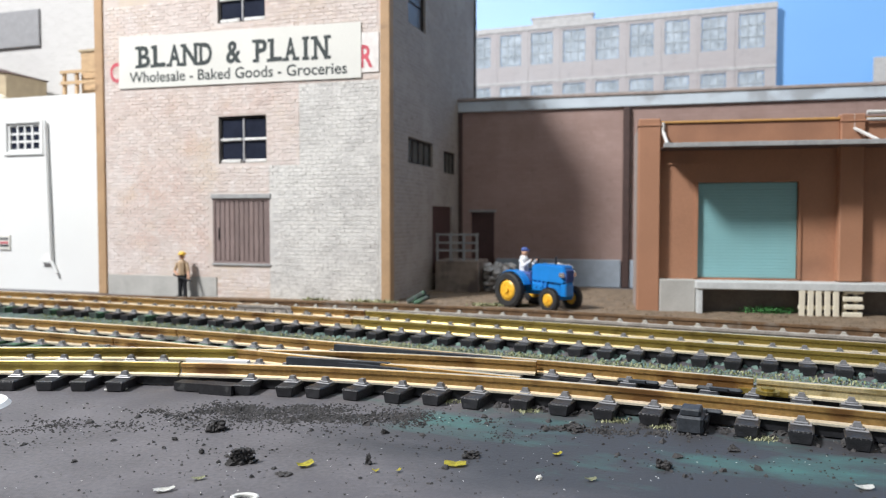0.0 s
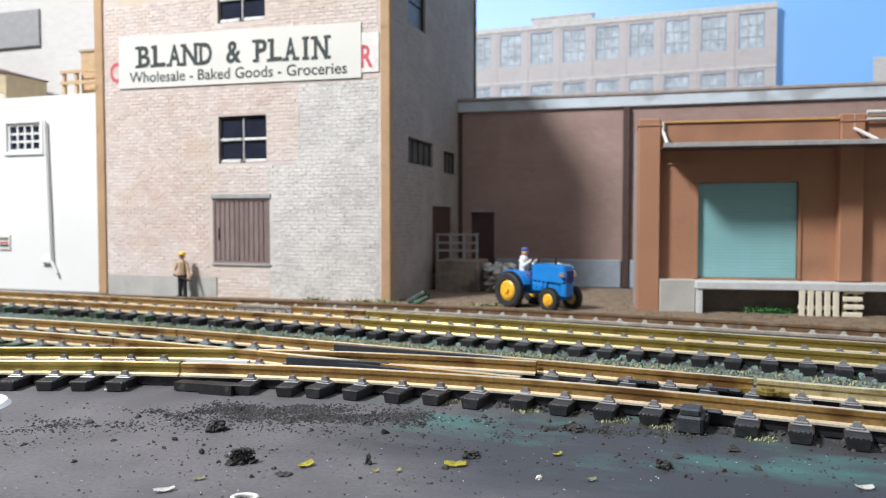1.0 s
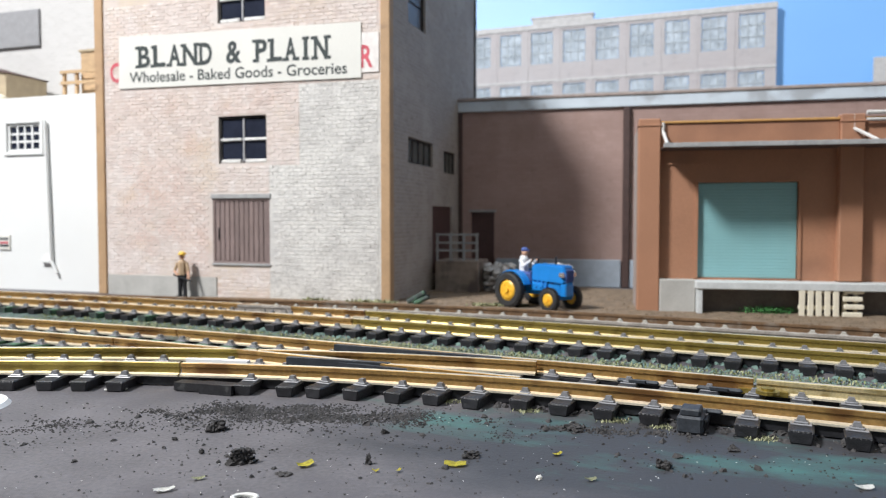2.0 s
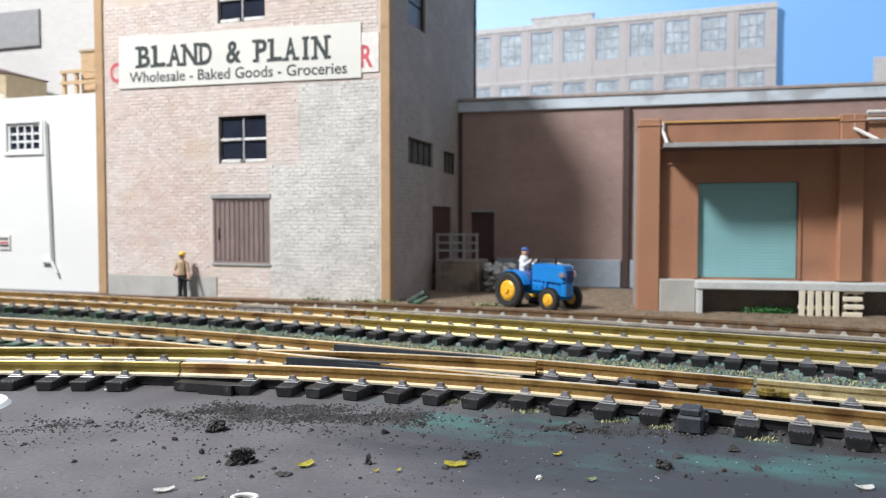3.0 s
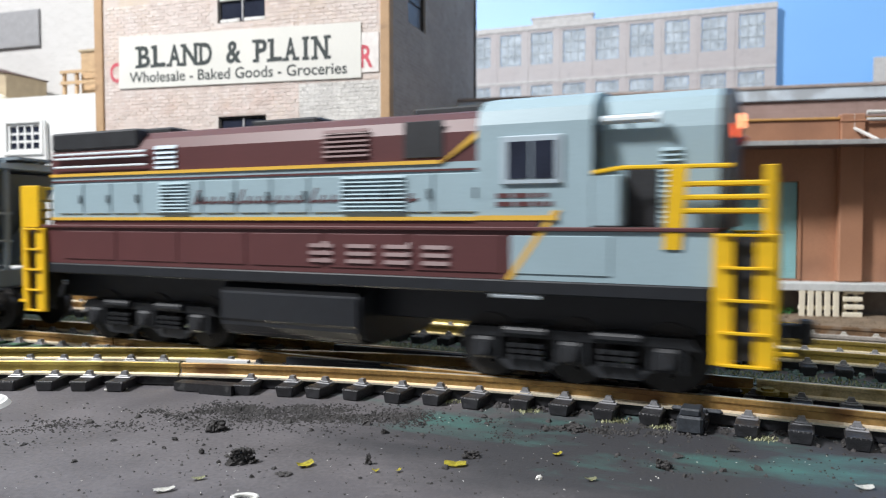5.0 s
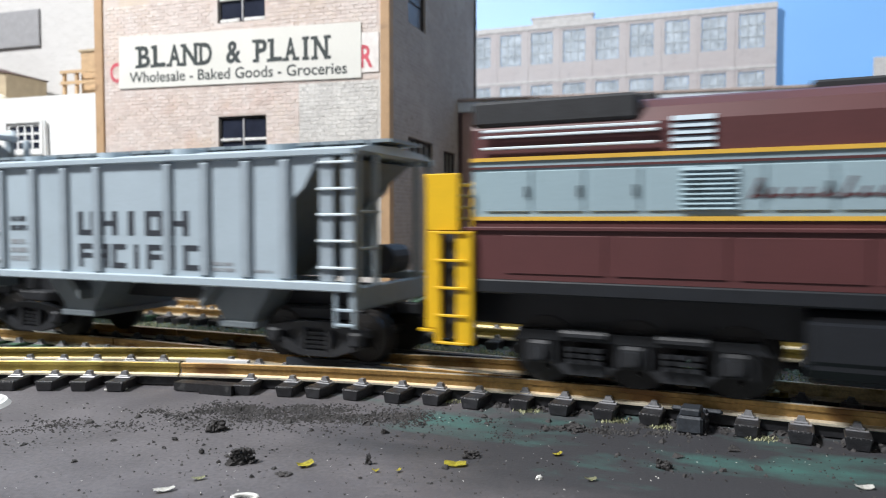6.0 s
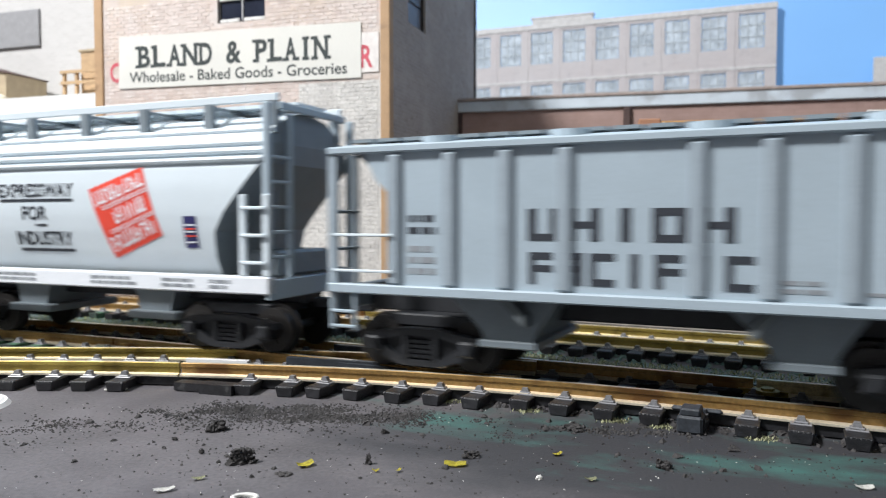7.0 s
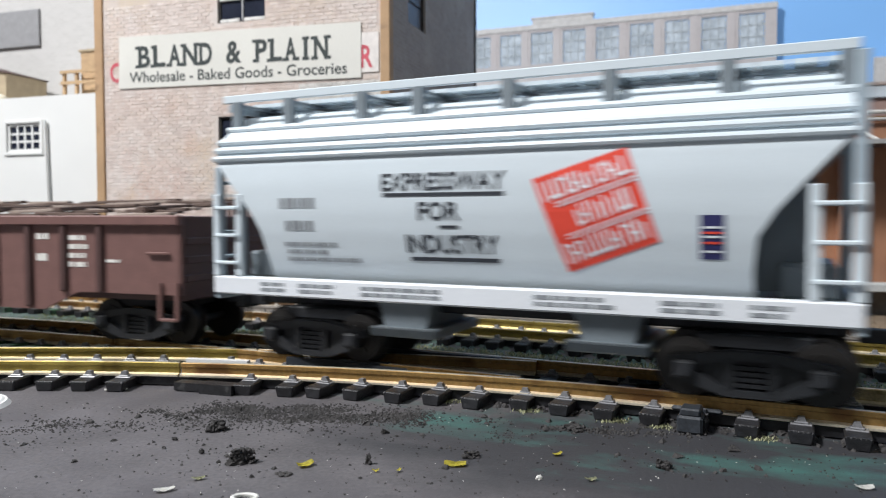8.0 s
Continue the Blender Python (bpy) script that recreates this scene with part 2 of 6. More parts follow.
M["wood"] = material("pale_wood", (0.48, 0.33, 0.19), 0.7, var=0.2, bump=0.2, stretch=(1, 1, 4))
M["blue_trim"] = material("pale_blue_fascia", (0.58, 0.65, 0.71), 0.6, var=0.12, scale=80, bump=0.1, dirt=(0.4, 0.43, 0.46), dirt_scale=60)
M["blue_base"] = material("blue_grey_plinth", (0.36, 0.41, 0.47), 0.7, var=0.12, bump=0.15)
M["cap"] = material("roof_cap_felt", (0.35, 0.29, 0.265), 0.9, var=0.2, bump=0.2)
M["dark_pipe"] = material("dark_brown_pipe", (0.075, 0.045, 0.04), 0.6, var=0.25, bump=0.1)
M["terracotta"] = material("terracotta_paint", (0.39, 0.195, 0.115), 0.62, var=0.1, scale=60, bump=0.1, dirt=(0.31, 0.155, 0.095), dirt_scale=40)
M["ochre"] = material("ochre_cap", (0.5, 0.27, 0.09), 0.7, var=0.15, bump=0.1)
M["roller"] = material("teal_roller_door", (0.245, 0.47, 0.49), 0.5, var=0.06, scale=80, bump=0.05)
M["dock_grey"] = material("pale_dock_edge", (0.56, 0.58, 0.58), 0.7, var=0.12, bump=0.15)
M["dark_void"] = material("dark_underdock_shade", (0.15, 0.135, 0.125), 0.9, var=0.2, bump=0.2)
M["cream"] = material("cream_plastic", (0.78, 0.72, 0.58), 0.5, var=0.08, bump=0.1)
M["dirt"] = material("brown_dirt", (0.19, 0.14, 0.095), 0.95, var=0.4, scale=250, bump=0.6)
M["stained"] = material("stained_brown_concrete", (0.25, 0.21, 0.18), 0.9, var=0.25, bump=0.3, dirt=(0.12, 0.1, 0.09), dirt_scale=90, dirt_at=0.52)
# brown board paled towards yellow: the light on it is in the colour
M["old_board"] = material("lit_yellowish_board", (0.3, 0.235, 0.155), 0.85, var=0.3, scale=150, bump=0.3, dirt=(0.15, 0.11, 0.075), dirt_scale=70, dirt_at=0.52)
M["fence"] = material("grey_railing", (0.3, 0.32, 0.33), 0.5, var=0.15, bump=0.1)
M["tr_blue"] = material("glossy_blue_paint", (0.015, 0.21, 0.6), 0.28, var=0.12, bump=0.05)
M["tr_yellow"] = material("yellow_wheel_paint", (0.85, 0.47, 0.04), 0.4, var=0.1, bump=0.05)
M["tyre"] = material("black_rubber", (0.025, 0.025, 0.026), 0.7, var=0.3, bump=0.2)
M["chrome"] = material("silver_lamp", (0.75, 0.75, 0.75), 0.25, 0.9, var=0.05, bump=0)
M["skin"] = material("figure_skin", (0.55, 0.32, 0.22), 0.6, var=0.1, bump=0)
M["shirt"] = material("figure_white_shirt", (0.75, 0.76, 0.78), 0.6, var=0.08, bump=0.1)
M["tan_shirt"] = material("figure_tan_shirt", (0.42, 0.3, 0.19), 0.7, var=0.15, bump=0.1)
M["blue_cap"] = material("figure_blue_cloth", (0.06, 0.1, 0.3), 0.7, var=0.15, bump=0.1)
M["hard_hat"] = material("yellow_hard_hat", (0.75, 0.5, 0.08), 0.4, var=0.1, bump=0)
M["black"] = material("matt_black", (0.017, 0.0185, 0.022), 0.55, var=0.35, bump=0.2)
M["frame_black"] = material("satin_black_frame", (0.012, 0.014, 0.018), 0.42, var=0.2, bump=0.1)
M["maroon"] = material("maroon_paint", (0.085, 0.026, 0.027), 0.5, var=0.1, scale=120, bump=0.05)
M["loco_grey"] = material("blue_grey_paint", (0.28, 0.38, 0.425), 0.5, var=0.06, scale=100, bump=0.05)
M["loco_dark"] = material("dark_grey_nose", (0.035, 0.04, 0.045), 0.45, var=0.15, bump=0.05)
M["yellow"] = material("safety_yellow", (0.7, 0.425, 0.012), 0.4, var=0.07, bump=0.05)
M["gold"] = material("golden_yellow_stripe", (0.66, 0.4, 0.06), 0.4, var=0.05, bump=0)
M["number"] = glow("lit_number_board", (1.0, 0.13, 0.04), 1.6)
M["headlamp"] = glow("lit_headlamp", (1.0, 0.4, 0.2), 3.6)
M["red_lens"] = material("red_marker_lens", (0.5, 0.02, 0.02), 0.3, var=0.05, bump=0)
M["hopper_grey"] = material("hopper_grey_paint", (0.375, 0.45, 0.505), 0.42, var=0.06, scale=80, bump=0.05, dirt=(0.335, 0.405, 0.455), dirt_scale=40)
M["hopper_side_rib"] = material("hopper_side_rib_grey", (0.3, 0.355, 0.4), 0.45, var=0.08, bump=0.05)
# car grey darkened for ends, outlets and fittings: their shade is in the colour
M["hopper_rib"] = material("hopper_shaded_part_grey", (0.2, 0.235, 0.26), 0.45, var=0.08, bump=0.05)
# darkest copy of the car grey, with the shadow inside the ends painted in
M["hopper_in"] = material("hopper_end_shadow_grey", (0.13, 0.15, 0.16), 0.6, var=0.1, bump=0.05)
M["white_car"] = material("pale_grey_gloss", (0.63, 0.7, 0.745), 0.46, var=0.03, scale=60, bump=0.03)
M["white_sill"] = material("white_sill_paint", (0.76, 0.79, 0.83), 0.4, var=0.03, bump=0)
M["letter"] = material("black_lettering", (0.03, 0.035, 0.045), 0.5, var=0.1, bump=0)
M["pale_letter"] = material("grey_lettering", (0.25, 0.27, 0.29), 0.5, var=0.1, bump=0)
M["logo_red"] = material("orange_red_logo", (0.78, 0.075, 0.045), 0.4, var=0.05, bump=0)
M["navy"] = material("navy_stripe", (0.03, 0.03, 0.12), 0.4, var=0.05, bump=0)
M["oxide"] = material("brown_oxide_paint", (0.185, 0.098, 0.088), 0.5, var=0.12, bump=0.08)
# darkened copy of the oxide: shadow on the car end is in the colour
M["oxide_dark"] = material("shaded_oxide_paint", (0.085, 0.045, 0.042), 0.55, var=0.12, bump=0.08)
M["load"] = material("brown_load", (0.13, 0.09, 0.075), 0.8, var=0.3, bump=0.3)
M["load_pale"] = material("pale_worn_slat", (0.36, 0.29, 0.25), 0.6, var=0.25, bump=0.2, stretch=(0.4, 3, 3))
M["wheel"] = material("wheel_steel", (0.022, 0.02, 0.019), 0.45, 0.2, var=0.3, bump=0.1)
# the sky paint also glows faintly, added to the lamplight on the board
M["sky"] = material("painted_sky_blue_glow", (0.2, 0.43, 0.8), 0.9, var=0.05, scale=3, fine=9, bump=0, emit=0.27)


def haze_across(m, color, x0, x1):
    """The sky paint grows paler towards one end of its board (metres along it)."""
    n, l = m.node_tree.nodes, m.node_tree.links
    b = n["Principled BSDF"]
    old = b.inputs["Base Color"].links[0].from_socket
    co, sep, mr, mx = (n.new("ShaderNode" + k) for k in ("TexCoord", "SeparateXYZ", "MapRange", "Mix"))
    mr.inputs["From Min"].default_value, mr.inputs["From Max"].default_value = x1, x0
    mr.interpolation_type, mx.data_type = "SMOOTHSTEP", "RGBA"
    l.new(co.outputs["Object"], sep.inputs[0]), l.new(sep.outputs[0], mr.inputs[0]), l.new(mr.outputs[0], mx.inputs["Factor"])
    l.new(old, mx.inputs["A"])
    mx.inputs["B"].default_value = (*color, 1)
    l.new(mx.outputs["Result"], b.inputs["Base Color"]), l.new(mx.outputs["Result"], b.inputs["Emission Color"])


haze_across(M["sky"], (0.4, 0.6, 0.88), -0.02, 0.27)
M["dull_gold"] = material("dull_yellow_chevron", (0.3, 0.19, 0.025), 0.5, var=0.2, bump=0)
M["stripe_dark"] = material("dark_plaid_panel", (0.05, 0.045, 0.03), 0.5, var=0.2, bump=0)


# ---- mesh helpers (millimetres) ----
def box(bm, x0, x1, y0, y1, z0, z1, bevel=0.0, m=None, mi=0):
    r = bmesh.ops.create_cube(bm, size=1.0)
    vs = r["verts"]
    for v in vs:
        v.co = Vector((x0 + (v.co.x + 0.5) * (x1 - x0), y0 + (v.co.y + 0.5) * (y1 - y0), z0 + (v.co.z + 0.5) * (z1 - z0)))
    if bevel:
        es = list({e for v in vs for e in v.link_edges})
        r = bmesh.ops.bevel(bm, geom=es, offset=bevel, segments=1, affect="EDGES")
        vs = list({v for f in r["faces"] for v in f.verts})
    if m is not None:
        for v in vs:
            v.co = m @ v.co
    if mi:
        for f in {f for v in vs for f in v.link_faces}:
            f.material_index = mi
    return bm


def rod(bm, p, q, r, seg=8, r2=None, mi=0):
    p, q = Vector(p), Vector(q)
    res = bmesh.ops.create_cone(bm, cap_ends=True, segments=seg, radius1=r, radius2=r if r2 is None else r2, depth=(q - p).length)
    m = Matrix.Translation((p + q) / 2) @ (q - p).to_track_quat("Z", "Y").to_matrix().to_4x4()
    for v in res["verts"]:
        v.co = m @ v.co
    if mi:
        for f in {f for v in res["verts"] for f in v.link_faces}:
            f.material_index = mi
    return bm


def ball(bm, c, rx, ry=None, rz=None, sub=2, mi=0, rough=0.0):
    res = bmesh.ops.create_icosphere(bm, subdivisions=sub, radius=1)
    ry, rz = ry or rx, rz or rx
    for v in res["verts"]:
        k = 1 + rough * (random.random() - 0.5)
        v.co = Vector((c[0] + v.co.x * rx * k, c[1] + v.co.y * ry * k, c[2] + v.co.z * rz * k))
    for f in {f for v in res["verts"] for f in v.link_faces}:
        f.material_index = mi
        f.smooth = not rough
    return bm


def prism(bm, pts, a, b, axis="y", mi=0):
    """A polygon in xz (axis y), xy (axis z) or yz (axis x), drawn out from a to b."""
    def at(u, w, d):
        return {"y": (u, d, w), "z": (u, w, d), "x": (d, u, w)}[axis]
    lo = [bm.verts.new(at(u, w, a)) for u, w in pts]
    hi = [bm.verts.new(at(u, w, b)) for u, w in pts]
    fs = [bm.faces.new(lo), bm.faces.new(hi[::-1])]
    n = len(pts)
    fs += [bm.faces.new((lo[i], hi[i], hi[(i + 1) % n], lo[(i + 1) % n])) for i in range(n)]
    for f in fs:
        f.material_index = mi
    bmesh.ops.recalc_face_normals(bm, faces=fs)
    return bm


def sheet(bm, x0, x1, z0, z1, t, holes=(), m=None):
    """An upright wall from x0 to x1 and z0 to z1, front at y = 0, t thick, with openings (x0, x1, z0, z1) through it."""
    xs = sorted({x0, x1, *[h[0] for h in holes], *[h[1] for h in holes]})
    zs = sorted({z0, z1, *[h[2] for h in holes], *[h[3] for h in holes]})
    solid = lambda i, j: 0 <= i < len(xs) - 1 and 0 <= j < len(zs) - 1 and not any(
        h[0] <= (xs[i] + xs[i + 1]) / 2 <= h[1] and h[2] <= (zs[j] + zs[j + 1]) / 2 <= h[3] for h in holes)
    seen = {}

    def vert(x, y, z):
        if (x, y, z) not in seen:
            seen[x, y, z] = bm.verts.new(m @ Vector((x, y, z)) if m else (x, y, z))
        return seen[x, y, z]
    for i in range(len(xs) - 1):
        for j in range(len(zs) - 1):
            if not solid(i, j):
                continue
            a, b, c, d = xs[i], xs[i + 1], zs[j], zs[j + 1]
            quads = [[(a, 0, c), (b, 0, c), (b, 0, d), (a, 0, d)], [(a, t, c), (a, t, d), (b, t, d), (b, t, c)]]
            if not solid(i - 1, j):
                quads.append([(a, 0, c), (a, 0, d), (a, t, d), (a, t, c)])
            if not solid(i + 1, j):
                quads.append([(b, 0, c), (b, t, c), (b, t, d), (b, 0, d)])
            if not solid(i, j - 1):
                quads.append([(a, 0, c), (a, t, c), (b, t, c), (b, 0, c)])
            if not solid(i, j + 1):
                quads.append([(a, 0, d), (b, 0, d), (b, t, d), (a, t, d)])
            for q in quads:
                bm.faces.new([vert(*p) for p in q])
    return bm


def mesh_of(name, bm, mats):
    for v in bm.verts:
        v.co *= K
    me = bpy.data.meshes.new(name)
    bm.to_mesh(me)
    bm.free()
    for mt in mats if isinstance(mats, (list, tuple)) else [mats]:
        me.materials.append(M[mt])
    return me


def part(name, bm, mats, parent=None, label="", at=None):
    ob = new(name, mesh_of(name, bm, mats))
    ob.parent = parent
    if at is not None:
        ob.matrix_basis = at
    return tagged(ob, label)


def thing(name, label, category, at=None, group="", kind=""):
    ob = new(name)
    ob.empty_display_size = 0.01
    if at is not None:
        ob.matrix_basis = at
    return tagged(ob, label, category, group, kind)


def at_mm(x, y, z=0, rz=0, rx=0, ry=0):
    return pose(x * K, y * K, z * K, rx, ry, rz)


def words(text, width, height, bold=0.0):
    """The outline of a word as a bmesh in xz, its lower left corner at 0, 0, of that width and height in millimetres."""
    cu = bpy.data.curves.new("words", "FONT")
    cu.body, cu.offset, cu.extrude, cu.resolution_u = text, bold, 0.0, 3
    ob = bpy.data.objects.new("words", cu)
    scene.collection.objects.link(ob)
    me = bpy.data.meshes.new_from_object(ob.evaluated_get(bpy.context.evaluated_depsgraph_get()))
    bpy.data.objects.remove(ob)
    bm = bmesh.new()
    bm.from_mesh(me)
    bpy.data.meshes.remove(me)
    xs, ys = [v.co.x for v in bm.verts], [v.co.y for v in bm.verts]
    for v in bm.verts:
        v.co = Vector(((v.co.x - min(xs)) / (max(xs) - min(xs)) * width, 0, (v.co.y - min(ys)) / (max(ys) - min(ys)) * height))
    return bm


def shift(bm, dx=0, dy=0, dz=0):
    for v in bm.verts:
        v.co += Vector((dx, dy, dz))
    return bm


NB = bmesh.new

# ---- ground and backdrop ----
RAIL = 4.6
TURN = -25.8
CS, SN = math.cos(radians(25.8)), math.sin(radians(25.8))


def plan(s, n):
    """From the way along the line and across it to the plan's x and y."""
    return s * CS + n * SN, -s * SN + n * CS


bm = NB()
box(bm, -1400, 1400, -500, 1500, -18, 0)
tagged(part("ground", bm, "ply"), "dark purple-grey painted plywood board with green paint smears", "ground", kind="structure")
bm = NB()
box(bm, -900, 1100, 0, 6, -10, 620)
tagged(part("backdrop", bm, "sky", at=at_mm(27 + 3, 606, 0, -20.8)), "plain blue painted sky board with a faint added glow, behind the layout", "backdrop", kind="structure")

# unseen walls, added to hold back fill light from the sides and behind
for name, x0, x1, y0, y1 in (("wall_south", -1.5, 1.5, -0.72, -0.7), ("wall_west", -1.52, -1.5, -0.7, 1.1), ("wall_east", 1.5, 1.52, -0.7, 1.1)):
    bm = NB()
    box(bm, x0 / K, x1 / K, y0 / K, y1 / K, -18, 900)
    tagged(part(name, bm, "room"), "unseen dim wall added to cut the side light", "wall", kind="structure")


# ---- tracks ----
def rail_mesh(path, foot="rail_foot", head="brass"):
    """A rail of head, web and foot along plan points; slots: web and head, foot."""
    prof = [(-1.25, 2.0, 1), (-1.25, 2.35, 1), (-0.4, 2.6, 0), (-0.35, 3.7, 0), (-0.62, 3.85, 0), (-0.62, 4.5, 0), (-0.5, 4.6, 0),
            (0.5, 4.6, 0), (0.62, 4.5, 0), (0.62, 3.85, 0), (0.35, 3.7, 0), (0.4, 2.6, 0), (1.25, 2.35, 1), (1.25, 2.0, 1)]
    bm = NB()
    rings = []
    for i, p in enumerate(path):
        a, b = Vector(path[max(0, i - 1)]), Vector(path[min(len(path) - 1, i + 1)])
        d = (b - a).normalized()
        rings.append([bm.verts.new((p[0] - d.y * o, p[1] + d.x * o, z)) for o, z, _ in prof])
    n = len(prof)
    for r, q in zip(rings, rings[1:]):
        for k in range(n):
            f = bm.faces.new((r[k], r[(k + 1) % n], q[(k + 1) % n], q[k]))
            f.material_index = 1 if k in (0, 1, 6, 11, 12, 13) else 0
    bm.faces.new(rings[0])
    bm.faces.new(rings[-1][::-1])
    bmesh.ops.recalc_face_normals(bm, faces=bm.faces)
    return bm


def bend(s):
    """How far the branch has left the main line."""
    if s > -15:
        return 0.0
    if s > -142:
        return 0.0019 * (s + 15) ** 2
    return 0.0019 * 127 ** 2 + (-142 - s) * 0.4826


def ease(s):
    """How far the main line swings over where it comes round its curve."""
    if s > -100:
        return 0.0
    return 0.0006 * (s + 100) ** 2 if s > -320 else 0.0006 * 220 ** 2 + (-320 - s) * 0.264


def ease_far(s):
    return ease(s) * 0.5


def span(a, b, step=6.0):
    n = max(2, int(abs(b - a) / step) + 1)
    return [a + (b - a) * i / (n - 1) for i in range(n)]


TIE_L = 28.8


def tie_mesh(length=TIE_L, near_spikes=True, gauge=8.25):
    bm = NB()
    box(bm, -1.8, 1.8, -length / 2, length / 2, 0.0, 2.0, 0.2)
    for v in bm.verts:
        v.co.x *= 0.8 + 0.2 * v.co.z / 2.0
        v.co.y *= 0.985 + 0.015 * v.co.z / 2.0
    for k in range(5):
        box(bm, -1.5 + 0.62 * k, -1.1 + 0.62 * k, -length / 2 - 0.02, -length / 2 + 1.0, 1.85, 2.05, 0.05)
    for side in (-1, 1):
        for off in (-1.9, 1.9):
            y = side * gauge + off
            box(bm, -1.5, 1.5, y - 0.95, y + 0.95, 1.95, 2.25, 0.1, mi=1)
            box(bm, -1.0, 1.0, y - 0.7, y + 0.7, 2.25, 2.55, 0.1, mi=1)
            prism(bm, [(-0.72, 2.55), (0.72, 2.55), (0.42, 3.25), (-0.42, 3.25)], y - 0.5, y + 0.5, mi=1)
    return mesh_of("tie", bm, ["tie", "spike"])


TIE = tie_mesh()
TIE_G = TIE.copy()
TIE_G.materials[0] = M["tie_green"]
TIE_W = TIE.copy()
TIE_W.materials[0], TIE_W.materials[1] = M["tie_grey"], M["tie_grey"]


def lay_tie(track, me, s, n, turn=0.0, dz=0.0):
    ob = new("tie", me)
    ob.parent = track
    x, y = plan(s, n)
    ob.matrix_basis = at_mm(x, y, dz, TURN + turn + random.uniform(-1.6, 1.6))
    return ob


def web(bm, pts, w=0.7, z0=0.3, z1=1.75):
    """A strip of plastic along plan points, as under a rail."""
    rings = []
    for i, p in enumerate(pts):
        d = (Vector(pts[min(len(pts) - 1, i + 1)]) - Vector(pts[max(0, i - 1)])).normalized()
        o = Vector((-d.y, d.x)) * w
        rings.append([bm.verts.new((*(Vector(p) + k * o), z)) for k, z in ((1, z0), (1, z1), (-1, z1), (-1, z0))])
    for r, q in zip(rings, rings[1:]):
        for k in range(4):
            bm.faces.new((r[k], q[k], q[(k + 1) % 4], r[(k + 1) % 4]))
    bm.faces.new(rings[0]), bm.faces.new(rings[-1][::-1])
    bmesh.ops.recalc_face_normals(bm, faces=bm.faces)


main = thing("railway_track", "brass model railway turnout on chunky black plastic ties", "railway track")
branch = thing("railway_track", "tarnished brass branch track curving off the turnout", "railway track")
second = thing("railway_track", "tarnished brass second track on black plastic ties", "railway track")
siding = thing("railway_track", "rusty siding track on weathered grey ties", "railway track")

mainline = lambda n, a, b: [plan(s, n - (ease(s) if n < 150 else ease_far(s))) for s in span(a, b, 8)]
curve = lambda n, a, b: [plan(s, n - bend(s)) for s in span(a, b, 5)]
part("rail", rail_mesh(mainline(139.25, -760, -142)), ["brass", "rail_foot"], main)
part("rail", rail_mesh(mainline(139.25, -141.6, -6.6)), ["brass", "rail_foot"], main)
part("rail", rail_mesh(mainline(139.25, -6.1, 420)), ["pale_brass", "rail_foot"], main, "pale gold brass rail, its lit top in the colour")
part("rail", rail_mesh(mainline(122.75, -760, -145)), ["brass", "rail_foot"], main)
part("rail", rail_mesh(mainline(122.75, -144.6, -44)), ["brass", "rail_foot"], main)
part("rail", rail_mesh(curve(122.75, -108, -16) + mainline(122.75, -10, 70)), ["brass", "rail_foot"], main)
part("rail", rail_mesh(mainline(122.75, 70.5, 420)), ["brass", "rail_foot"], main)
part("rail", rail_mesh(curve(139.25, -104, -46)), ["brass", "rail_foot"], main)
part("rail", rail_mesh(curve(122.75, -420, -108.5)), ["olive", "rail_foot"], branch)
part("rail", rail_mesh(curve(139.25, -420, -104.6)), ["olive", "rail_foot"], branch)
part("rail", rail_mesh(mainline(174.75, -760, -113)), ["brass", "rail_foot"], second)
part("rail", rail_mesh(mainline(174.75, -112.5, 420)), ["olive", "rail_foot"], second)
part("rail", rail_mesh(mainline(191.25, -760, -119)), ["brass", "rail_foot"], second)
part("rail", rail_mesh(mainline(191.25, -118.5, 420)), ["olive", "rail_foot"], second)
leave = lambda s: 25.5 * (lambda u: u * u * (3 - 2 * u))(min(1, max(0, (s + 290) / 240)))
side_curve = lambda n, a, b: [plan(s, n + leave(s) - ease_far(s)) for s in span(a, b, 8)]
part("rail", rail_mesh(side_curve(174.75, -165, 420)), ["grey_rail", "grey_rail"], siding)
part("rail", rail_mesh(side_curve(191.25, -250, 420)), ["rust", "rust"], siding)

for track, pts in ([(main, mainline(n, -300, 300)) for n in (122.75, 139.25)] + [(branch, curve(n, -330, -20)) for n in (122.75, 139.25)]
                   + [(second, mainline(n, -420, 300)) for n in (174.75, 191.25)]):
    web(bm := NB(), pts)
    part("tie_web", bm, "tie", track)

for i in range(-52, 35):
    s = 0.6 + i * 7.35 + (0.9 if i < -2 else 0.4)
    if s > -105:
        extra = bend(s) if s > -84 else 0.0
        me = TIE
        if extra > 1.5:
            bm = NB()
            box(bm, -1.8, 1.8, -14.4 - extra, 14.4, 0.0, 2.0, 0.2)
            for v in bm.verts:
                v.co.x *= 0.8 + 0.2 * v.co.z / 2.0
            for k in range(5):
                box(bm, -1.5 + 0.62 * k, -1.1 + 0.62 * k, -14.42 - extra, -13.4 - extra, 1.85, 2.05, 0.05)
            for y in (-10.1 - extra, -6.4 - extra, -10.1, -6.4, 6.4, 10.1):
                box(bm, -1.5, 1.5, y - 0.95, y + 0.95, 1.95, 2.25, 0.1, mi=1)
                box(bm, -1.0, 1.0, y - 0.7, y + 0.7, 2.25, 2.55, 0.1, mi=1)
                prism(bm, [(-0.72, 2.55), (0.72, 2.55), (0.42, 3.25), (-0.42, 3.25)], y - 0.5, y + 0.5, mi=1)
            me = mesh_of("tie", bm, ["tie", "spike"])
